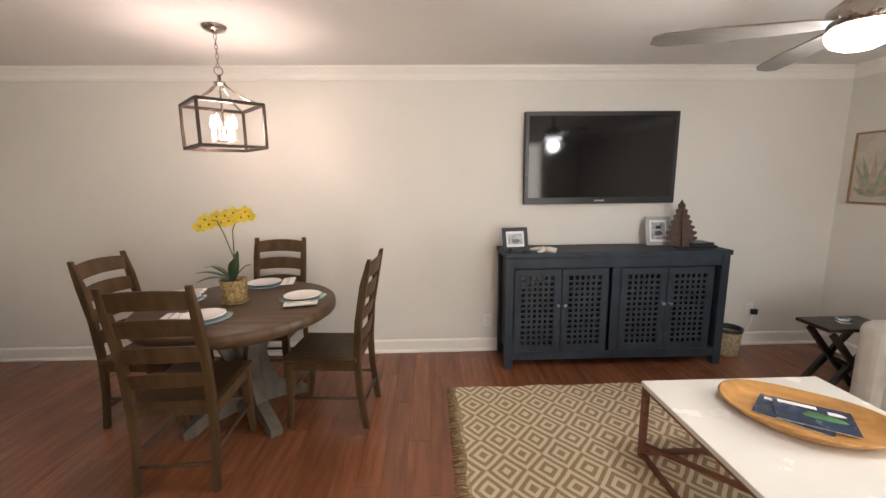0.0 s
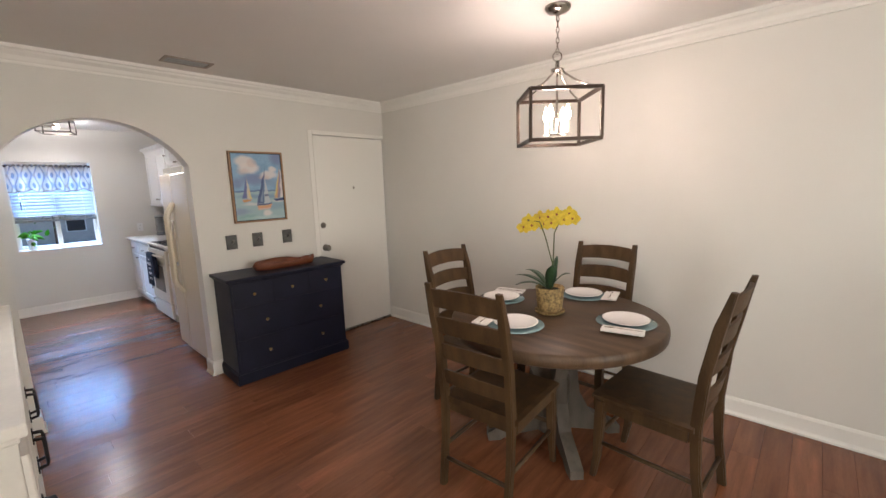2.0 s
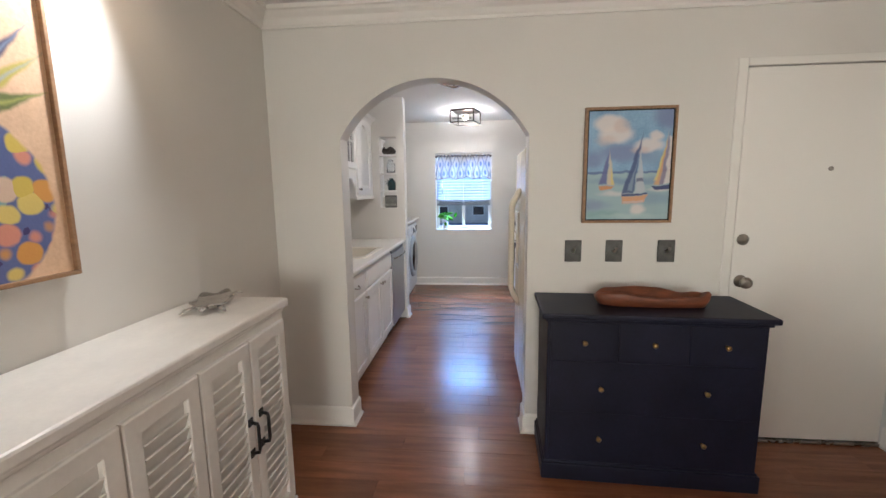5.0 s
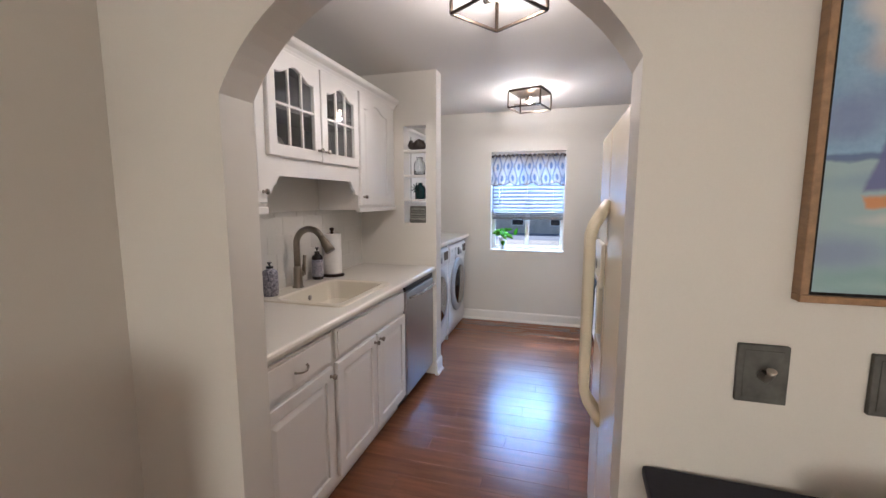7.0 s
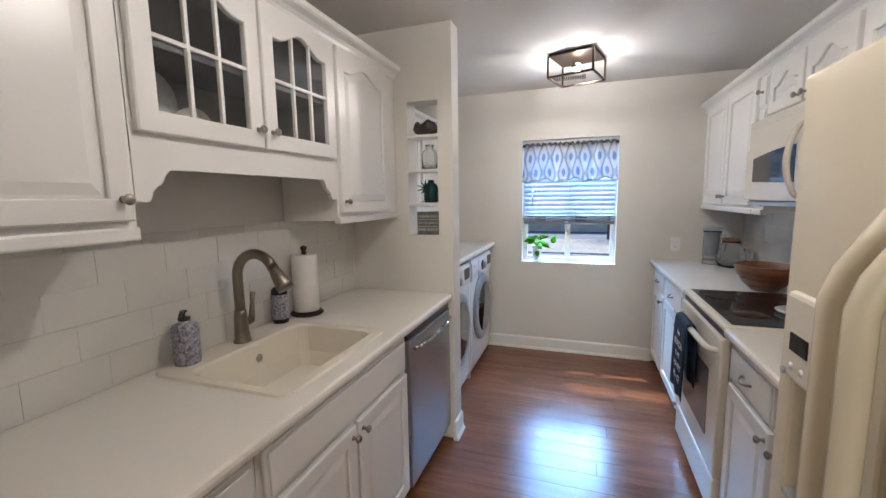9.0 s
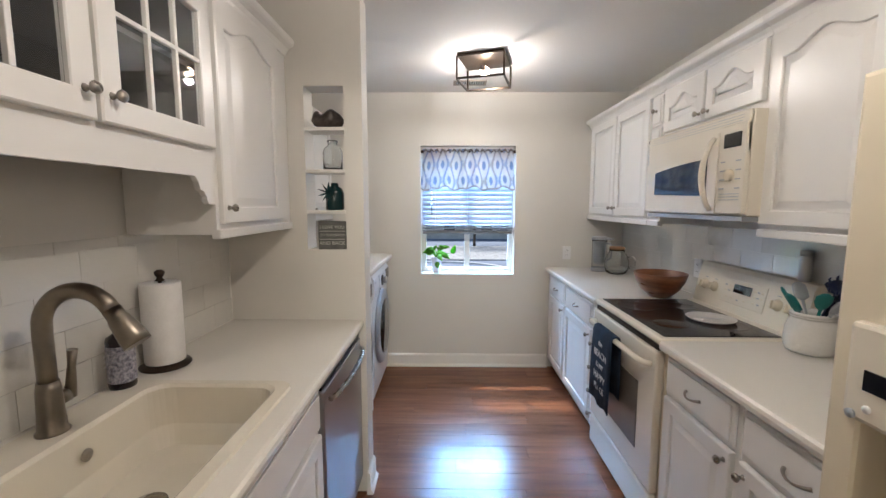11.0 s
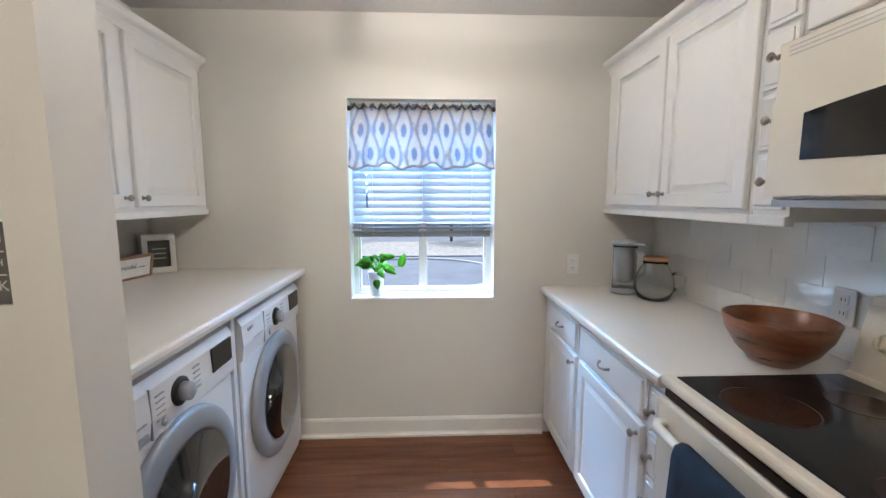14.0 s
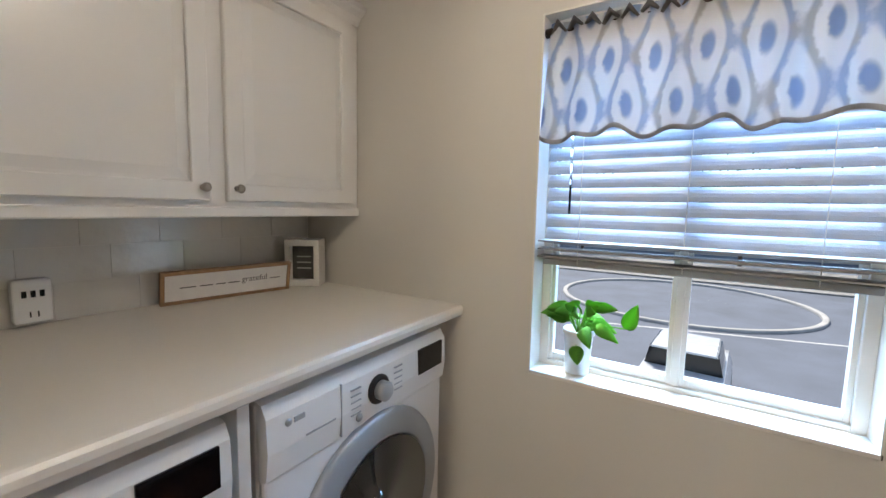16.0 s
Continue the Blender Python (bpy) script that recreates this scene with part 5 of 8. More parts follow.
M_charger = material("teal_glass_charger", (0.20, 0.30, 0.32), 0.15, vary=0.12, scale=40, coat=0.3)
M_plate = material("white_porcelain", (0.80, 0.79, 0.77), 0.2, vary=0.02)
M_linen = material("white_linen", (0.76, 0.74, 0.71), 0.95, vary=0.04, scale=30, fine=400, bump=0.1)
ZT = 0.7605
for (px, py), turn in (((-1.43, 2.60), 0), ((-0.985, 2.985), 90), ((-1.78, 2.98), -90), ((-1.385, 3.365), 180)):
    g = tagged(part("charger_plate", turned(B(), [(0.10, 0), (0.14, 0.003), (0.152, 0.008), (0.15, 0.010), (0.10, 0.005), (0.01, 0.005)], 40, pose(px, py, ZT)), M_charger), "pale teal charger plate on the dining table", "charger plate", "place settings")
    tagged(part("dinner_plate", turned(B(), [(0.07, 0), (0.078, 0.003), (0.118, 0.014), (0.12, 0.017), (0.112, 0.0165), (0.075, 0.007), (0.01, 0.006)], 40, pose(px, py, ZT + 0.0103)), M_plate), "white porcelain dinner plate on a teal charger", "plate", "place settings")
    nm = pose(px, py, ZT, 0, 0, turn)
    nk = thing("napkin", nm @ pose(-0.165, -0.04, 0.0108, 0, 0, 12), "folded white linen napkin beside the plate", "napkin", "place settings")
    part("cloth", box(B(), (-0.045, -0.10, 0.0), (0.045, 0.10, 0.007), 0.003), M_linen, nk)
    part("fold", box(B(), (-0.045, -0.10, 0.0072), (0.012, 0.10, 0.0115), 0.002), M_linen, nk)
    fk = thing("fork", nm @ pose(-0.165, -0.04, 0.0225, 0, 0, 12), "steel fork lying on the napkin", "fork", "place settings")
    bm = B()
    tube(bm, [(0, -0.09, 0), (0, 0.03, 0.001), (0, 0.045, 0.001)], [0.004, 0.0025, 0.004], 8, 0.4)
    for dx in (-0.006, -0.002, 0.002, 0.006):
        tube(bm, [(dx, 0.045, 0.001), (dx, 0.085, 0.0)], [0.0013, 0.0008], 6)
    part("body", bm, M_nickel, fk)

orc = thing("orchid", pose(-1.395, 2.915, ZT), "yellow orchid in a woven tan pot", "plant")
M_pot = material("woven_tan", (0.36, 0.25, 0.10), 0.7, vary=0.35, scale=45, fine=90, bump=0.15)
part("saucer", turned(B(), [(0.07, 0), (0.084, 0.006), (0.088, 0.016), (0.08, 0.016), (0.01, 0.008)], 32), M_pot, orc)
part("pot", turned(B(), [(0.066, 0.016), (0.072, 0.03), (0.08, 0.13), (0.083, 0.155), (0.078, 0.156), (0.072, 0.13), (0.01, 0.125)], 36), M_pot, orc)
M_moss = material("bark_moss", (0.06, 0.05, 0.025), 0.95, vary=0.4, scale=40)
part("moss", turned(B(), [(0.074, 0.126), (0.06, 0.138), (0.02, 0.142)], 24), M_moss, orc)
M_leaf = material("orchid_leaf", (0.035, 0.075, 0.030), 0.35, vary=0.2, scale=20)
M_stem = material("green_stem", (0.08, 0.10, 0.03), 0.5)


def blade(bm, base, tip, width, droop, n=10, th=0.0025, up=Vector((0, 0, 1))):
    base, tip = Vector(base), Vector(tip)
    d = tip - base
    side = d.cross(up).normalized() if d.cross(up).length > 1e-5 else Vector((1, 0, 0))
    loops = []
    for i in range(n + 1):
        u = i / n
        w = width * (math.sin(math.pi * min(1, u * 0.93 + 0.05)) ** 0.7) * 0.5 + 0.0006
        c = base + d * u + Vector((0, 0, droop * 4 * u * (1 - u)))
        nrm = side.cross(d).normalized()
        loops.append([c - side * w + nrm * 0.15 * w, c + nrm * -th, c + side * w + nrm * 0.15 * w, c + nrm * th])
    loft(bm, loops)


for tip, wd, dr in (((-0.22, -0.02, 0.20), 0.05, 0.03), ((-0.17, -0.10, 0.16), 0.05, 0.03), ((0.06, -0.08, 0.30), 0.065, 0.02), ((0.11, 0.03, 0.24), 0.06, 0.03), ((-0.06, 0.16, 0.2), 0.055, 0.03), ((-0.20, 0.06, 0.22), 0.045, 0.04), ((0.02, 0.05, 0.33), 0.06, 0.0)):
    bm = B()
    blade(bm, (0, 0, 0.135), tip, wd, dr)
    smooth(part("leaf", bm, M_leaf, orc))
stems = (((0.01, 0, 0.13), (0.02, -0.01, 0.30), (-0.02, -0.02, 0.45), (-0.05, -0.03, 0.535), (-0.12, -0.05, 0.545)), ((0.0, 0.01, 0.13), (0.02, 0.0, 0.32), (0.02, 0.01, 0.47), (0.06, 0.02, 0.56), (0.13, 0.01, 0.575)))
M_petal = material("yellow_petal", (0.72, 0.55, 0.03), 0.6, vary=0.12, scale=40)
M_throat = material("red_throat", (0.25, 0.04, 0.03), 0.6, vary=0.2)
for s in stems:
    part("stem", tube(B(), s, 0.0035, 8), M_stem, orc)
rnd = random.Random(4)
spots = []
for k in range(11):
    u = k / 10
    spots.append(Vector((-0.15 + 0.30 * u, -0.05 + 0.05 * rnd.random(), 0.50 + 0.055 * u + 0.035 * (k % 2) + 0.01 * rnd.random())))
for p in spots:
    bm = B()
    face = Vector((0.25 * (rnd.random() - 0.5) + 0.15, -1, 0.15 * (rnd.random() - 0.3))).normalized()
    sx = face.cross(Vector((0, 0, 1))).normalized()
    sz = sx.cross(face)
    for i, (ln, wd) in enumerate(((0.044, 0.045), (0.042, 0.03), (0.044, 0.045), (0.04, 0.028), (0.04, 0.028))):
        a = radians((0, 90, 180, 235, 305)[i])
        tip = p + (sx * math.cos(a) + sz * math.sin(a)) * ln + face * 0.006
        blade(bm, p, tip, wd, 0.0, 6, 0.001, face)
    fl = part("flower", bm, M_petal, orc)
    part("throat", tube(B(), [p, p + face * 0.008, p + face * 0.015 - sz * 0.006], [0.004, 0.0065, 0.002], 8), M_throat, fl)

# pendant lantern
pn = thing("pendant_lantern", pose(-1.37, 2.93, 0, 0, 0, 42), "nickel and dark wood box lantern on a chain, lit", "pendant light")
part("canopy", turned(B(), [(0.068, 2.4295), (0.068, 2.42), (0.055, 2.405), (0.02, 2.392), (0.008, 2.385)][::-1], 32), M_nickel, pn)
bm = B()
zc = 2.388
i = 0
while zc > 2.21:
    pts = [Vector((0.008 * math.cos(a), 0, 0.017 * math.sin(a))) for a in [2 * math.pi * q / 12 for q in range(13)]]
    m = pose(0, 0, zc - 0.017, 0, 0, 90 * (i % 2))
    tube(bm, [m @ q for q in pts], 0.0022, 6)
    zc -= 0.027
    i += 1
part("chain", bm, M_nickel, pn)
bm = B()
tube(bm, [Vector((0.024 * math.cos(a), 0, 2.182 + 0.024 * math.sin(a))) for a in [2 * math.pi * q / 20 for q in range(21)]], 0.0035, 8)
part("ring", bm, M_nickel, pn)
part("hub", turned(B(), [(0.008, 2.10), (0.03, 2.105), (0.035, 2.118), (0.012, 2.125), (0.010, 2.16)], 20), M_nickel, pn)
S, Z0, Z1 = 0.18, 1.735, 1.985
for sx in (-1, 1):
    for sy in (-1, 1):
        bm = B()
        pts = [(sx * (0.02 + (S - 0.02) * u), sy * (0.02 + (S - 0.02) * u), 2.105 - 0.115 * (1 - (1 - u) ** 1.7)) for u in [q / 10 for q in range(11)]]
        tube(bm, pts, 0.0055, 8)
        part("arm", bm, M_nickel, pn)
        part("post", box(B(), (sx * S - 0.008, sy * S - 0.008, Z0), (sx * S + 0.008, sy * S + 0.008, Z1), 0.001), M_bronze, pn)
for z in (Z0, Z1):
    for s in (-1, 1):
        part("rail", box(B(), (-S, s * S - 0.009, z - 0.009), (S, s * S + 0.009, z + 0.009), 0.001), M_bronze, pn)
        part("rail", box(B(), (s * S - 0.009, -S, z - 0.009), (s * S + 0.009, S, z + 0.009), 0.001), M_bronze, pn)
part("stem", turned(B(), [(0.006, 1.775), (0.02, 1.78), (0.006, 1.79), (0.006, 2.105)], 16), M_nickel, pn)
for k in range(4):
    a = radians(45 + 90 * k)
    x, y = 0.065 * math.cos(a), 0.065 * math.sin(a)
    cb = part("candle", turned(B(), [(0.02, 1.775), (0.02, 1.78), (0.0115, 1.782), (0.0115, 1.85)], 16, pose(x, y, 0)), M_trim, pn)
    part("candle_arm", tube(B(), [(0, 0, 1.782), (x, y, 1.777)], 0.004, 8), M_nickel, pn)
    part("bulb", turned(B(), [(0.008, 1.85), (0.017, 1.868), (0.018, 1.882), (0.010, 1.91), (0.002, 1.93)], 16, pose(x, y, 0)), M_bulb, cb, "lit candle bulb")

# dresser with wooden bowl
dr = thing("dresser", pose(-3.921, 1.915, 0, 0, 0, -2.2) @ Matrix.Diagonal((0.91, 0.985, 1.0, 1)), "navy blue painted dresser with small brass knobs", "dresser")
part("body", box(B(), (0.0, 0.012, 0.09), (0.415, 1.0, 0.832), 0.004), M_navy, dr)
bm = B()
box(bm, (0, -0.004, 0.0), (0.432, 1.016, 0.085), 0.004)
box(bm, (0, 0.004, 0.085), (0.424, 1.008, 0.098), 0.005)
part("plinth", bm, M_navy, dr)
part("top", box(B(), (-0.002, -0.018, 0.835), (0.455, 1.03, 0.862), 0.007), M_navy, dr)
part("top_moulding", box(B(), (0, 0.0, 0.818), (0.432, 1.012, 0.835), 0.006), M_navy, dr)
M_brass = material("aged_brass", (0.45, 0.30, 0.11), 0.3, 0.95, vary=0.15, scale=30)
for z0, z1, cuts in ((0.622, 0.812, 3), (0.36, 0.619, 1), (0.103, 0.357, 1)):
    for i in range(cuts):
        w = 0.955 / cuts
        y0, y1 = 0.03 + i * w, 0.03 + (i + 1) * w - 0.003
        d = part("drawer", box(B(), (0.41, y0, z0), (0.419, y1, z1), 0.0015), M_navy, dr)
        for ky in ([(y0 + y1) / 2] if cuts == 3 else [y0 + 0.24, y1 - 0.23]):
            part("knob", turned(B(), [(0.008, 0), (0.005, 0.006), (0.010, 0.014), (0.013, 0.02), (0.008, 0.026)], 16, pose(0.419, ky, (z0 + z1) / 2, 0, 90, 0)), M_brass, d, "small brass knob")
M_dough = material("carved_wood", (0.19, 0.060, 0.024), 0.45, vary=0.35, scale=9, fine=50, tint=(0.07, 0.02, 0.009), stretch=(4, 1, 4), bump=0.04)
bm = B()
N = 60
loops = []
for sc, z, dz in ((0.62, 0.0, 0), (0.86, 0.006, 0), (0.98, 0.035, 0.004), (1.0, 0.062, 0.010), (0.96, 0.074, 0.012), (0.86, 0.073, 0.012), (0.72, 0.045, 0.0), (0.5, 0.03, 0)):
    ring = []
    for i in range(N):
        a = 2 * math.pi * i / N
        ca, sa = math.cos(a), math.sin(a)
        wob = 1 + 0.07 * math.sin(3 * a + 0.6) + 0.05 * math.sin(5 * a) + 0.03 * math.sin(9 * a + sc * 2)
        yy = 0.27 * math.copysign(abs(ca) ** 0.62, ca)
        xx = 0.082 * math.copysign(abs(sa) ** 0.75, sa) * wob
        ring.append((xx * sc, yy * (sc if sc > 0.9 else 0.45 + 0.55 * sc), z + dz * math.sin(3 * a + 1) + (0.006 * math.sin(7 * a) if z > 0.05 else 0)))
    loops.append(ring)
loft(bm, loops)
tagged(smooth(part("dough_bowl", bm, M_dough, m=pose(-3.685, 2.435, 0.8625, 0, 0, -3) @ Matrix.Diagonal((1.0, 1.0, 0.88, 1)))), "long carved reddish wooden dough bowl on the dresser", "bowl")

# hooks and pictures of the arch wall
for y in (2.103, 2.322, 2.597):
    hk = thing("wall_hook", pose(DW, y, 1.10), "small grey wooden plaque with a metal hook", "hook", "wall hooks")
    part("plaque", box(B(), (0.0, -0.044, -0.06), (0.012, 0.044, 0.06), 0.002), M_signg, hk)
    part("rim", box(B(), (0.0121, -0.034, -0.05), (0.0145, 0.034, 0.05), 0.001), M_signg, hk)
    part("hook", tube(B(), [(0.014, 0, 0.0), (0.03, 0, -0.002), (0.042, 0, 0.01), (0.046, 0, 0.022)], [0.012, 0.007, 0.006, 0.009], 10), M_nickel, hk)


def framed(name, m, w, h, depth, edge, frame_mat, canvas, label):
    """A frame in the plane y = 0 that faces -y, from its lower left corner."""
    t = thing(name, m, label, "picture")
    bars = (((0, -depth, 0), (w, 0, edge)), ((0, -depth, h - edge), (w, 0, h)), ((0, -depth, edge), (edge, 0, h - edge)), ((w - edge, -depth, edge), (w, 0, h - edge)))
    for a, b in bars:
        part("frame_bar", box(B(), a, b, 0.002), frame_mat, t)
    cv = part("canvas", box(B(), (edge, -depth * 0.72, edge), (w - edge, -0.002, h - edge)), canvas, t, "painted canvas")
    return t, cv, -depth * 0.72


def dab(parent, y, pts, mat, lift, name="paint_shape"):
    bm = B()
    prism(bm, pts, 0.0012, Matrix.Translation((0, y - 0.0012 - lift, 0)))
    return part(name, bm, mat, parent)


def blot(cx, cz, rx, rz, seed, n=18):
    r = random.Random(seed)
    ph = r.random() * 6
    return [(cx + rx * (1 + 0.22 * math.sin(3 * a + ph) + 0.12 * math.sin(5 * a + 2 * ph)) * math.cos(a), cz + rz * (1 + 0.22 * math.sin(2 * a + ph)) * math.sin(a)) for a in [2 * math.pi * i / n for i in range(n)]]


def paint(name, c, v=0.2, s=14.0):
    return material(name, c, 0.6, vary=v, scale=s, fine=120, bump=0.05)


def painted(name, ground, ground_b, layers, warp=0.03, brush=16.0, cells=None):
    """A canvas painted in soft-edged strokes: ellipses (x, z, rx, rz) and convex outlines of (x, z) pairs, each with colour, softness and cover."""
    m = material(name, ground, 0.6, vary=0.25, scale=7, fine=90, tint=ground_b, bump=0.05)
    nt = m.node_tree
    n, l = nt.nodes, nt.links
    b = n["Principled BSDF"]
    col = b.inputs["Base Color"].links[0].from_socket
    co = n.new("ShaderNodeTexCoord").outputs["Object"]
    nz = n.new("ShaderNodeTexNoise")
    nz.inputs["Scale"].default_value, nz.inputs["Detail"].default_value = brush, 3
    l.new(co, nz.inputs[0])
    mv = n.new("ShaderNodeVectorMath")
    mv.operation = "MULTIPLY_ADD"
    l.new(nz.outputs["Color"], mv.inputs[0])
    mv.inputs[1].default_value = (warp, warp, warp)
    l.new(co, mv.inputs[2])
    xyz = n.new("ShaderNodeSeparateXYZ")
    l.new(mv.outputs[0], xyz.inputs[0])

    def calc(op, *args):
        q = n.new("ShaderNodeMath")
        q.operation = op
        for k, v in enumerate(args):
            if isinstance(v, (int, float)):
                q.inputs[k].default_value = v
            else:
                l.new(v, q.inputs[k])
        return q.outputs[0]

    px, pz = calc("SUBTRACT", xyz.outputs[0], warp / 2), calc("SUBTRACT", xyz.outputs[2], warp / 2)
    if cells:
        cx, cz_, rx, rz, cell_scale = cells
        flat = n.new("ShaderNodeCombineXYZ")
        l.new(px, flat.inputs[0])
        l.new(pz, flat.inputs[1])
        vo = n.new("ShaderNodeTexVoronoi")
        vo.inputs["Scale"].default_value, vo.inputs["Randomness"].default_value = cell_scale, 0.55
        l.new(flat.outputs[0], vo.inputs[0])
        pick = n.new("ShaderNodeSeparateXYZ")
        l.new(vo.outputs["Color"], pick.inputs[0])
        fruit, rind = n.new("ShaderNodeValToRGB"), n.new("ShaderNodeValToRGB")
        for rampn, stops in ((fruit, ((0.0, (0.62, 0.30, 0.06)), (0.25, (0.60, 0.46, 0.08)), (0.5, (0.62, 0.26, 0.18)), (0.7, (0.66, 0.52, 0.14)), (0.9, (0.62, 0.46, 0.34)))), (rind, ((0.0, (0.05, 0.04, 0.14)), (0.35, (0.10, 0.13, 0.30)), (0.6, (0.20, 0.34, 0.33)), (0.85, (0.12, 0.13, 0.05))))):
            er = rampn.color_ramp
            er.interpolation = "CONSTANT"
            er.elements[0].position, er.elements[0].color = stops[0][0], (*stops[0][1], 1)
            er.elements[1].position, er.elements[1].color = stops[1][0], (*stops[1][1], 1)
            for at_, c_ in stops[2:]:
                er.elements.new(at_).color = (*c_, 1)
        l.new(pick.outputs[0], fruit.inputs[0])
        l.new(nz.outputs[0], rind.inputs[0])
        body = n.new("ShaderNodeMix")
        body.data_type = "RGBA"
        inner_ = n.new("ShaderNodeMapRange")
        inner_.interpolation_type = "SMOOTHSTEP"
        inner_.inputs["From Min"].default_value, inner_.inputs["From Max"].default_value = 0.60, 0.46
        l.new(vo.outputs["Distance"], inner_.inputs[0])
        l.new(inner_.outputs[0], body.inputs["Factor"])
        l.new(rind.outputs[0], body.inputs["A"])
        l.new(fruit.outputs[0], body.inputs["B"])
        ex, ez = calc("MULTIPLY_ADD", px, 1 / rx, -cx / rx), calc("MULTIPLY_ADD", pz, 1 / rz, -cz_ / rz)
        inside = calc("SUBTRACT", 1.0, calc("SQRT", calc("ADD", calc("MULTIPLY", ex, ex), calc("MULTIPLY", ez, ez))))
        edge_ = n.new("ShaderNodeMapRange")
        edge_.interpolation_type = "SMOOTHSTEP"
        edge_.inputs["From Min"].default_value, edge_.inputs["From Max"].default_value = -0.02, 0.03
        l.new(inside, edge_.inputs[0])
        mixb = n.new("ShaderNodeMix")
        mixb.data_type = "RGBA"
        l.new(edge_.outputs[0], mixb.inputs["Factor"])
        l.new(col, mixb.inputs["A"])
        l.new(body.outputs["Result"], mixb.inputs["B"])
        col = mixb.outputs["Result"]
    for shape, colour, soft, cover in layers:
        if isinstance(shape[0], tuple):
            inside = None
            for (ax, az), (bx, bz) in zip(shape, shape[1:] + shape[:1]):
                ln = math.hypot(bx - ax, bz - az)
                d = calc("MULTIPLY_ADD", px, -(bz - az) / ln, calc("MULTIPLY_ADD", pz, (bx - ax) / ln, (ax * (bz - az) - az * (bx - ax)) / ln))
                inside = d if inside is None else calc("MINIMUM", inside, d)
        else:
            cx, cz_, rx, rz = shape
            ex, ez = calc("MULTIPLY_ADD", px, 1 / rx, -cx / rx), calc("MULTIPLY_ADD", pz, 1 / rz, -cz_ / rz)
            inside = calc("MULTIPLY", calc("SUBTRACT", 1.0, calc("SQRT", calc("ADD", calc("MULTIPLY", ex, ex), calc("MULTIPLY", ez, ez)))), min(rx, rz))
        mr = n.new("ShaderNodeMapRange")
        mr.interpolation_type = "SMOOTHSTEP"
        mr.inputs["From Min"].default_value, mr.inputs["From Max"].default_value = -soft, soft
        mr.inputs["To Max"].default_value = cover
        l.new(inside, mr.inputs[0])
        mx_ = n.new("ShaderNodeMix")
        mx_.data_type = "RGBA"
        l.new(mr.outputs[0], mx_.inputs["Factor"])
        l.new(col, mx_.inputs["A"])
        mx_.inputs["B"].default_value = (*colour, 1)
        col = mx_.outputs["Result"]
    l.new(col, b.inputs["Base Color"])
    return m


WHITE_P, PINK_P, LILAC_P, NAVY_P, SEA_P, ORANGE_P, YELLOW_P, GREY_P = (0.72, 0.66, 0.62), (0.60, 0.47, 0.43), (0.19, 0.23, 0.42), (0.035, 0.05, 0.16), (0.34, 0.47, 0.50), (0.62, 0.27, 0.10), (0.66, 0.56, 0.20), (0.48, 0.52, 0.56)


def on_canvas(*uv):
    return [(0.014 + 0.435 * u, 0.591 - 0.577 * v) for u, v in uv]


def oval(u, v, ru, rv):
    return (0.014 + 0.435 * u, 0.591 - 0.577 * v, 0.435 * ru, 0.577 * rv)


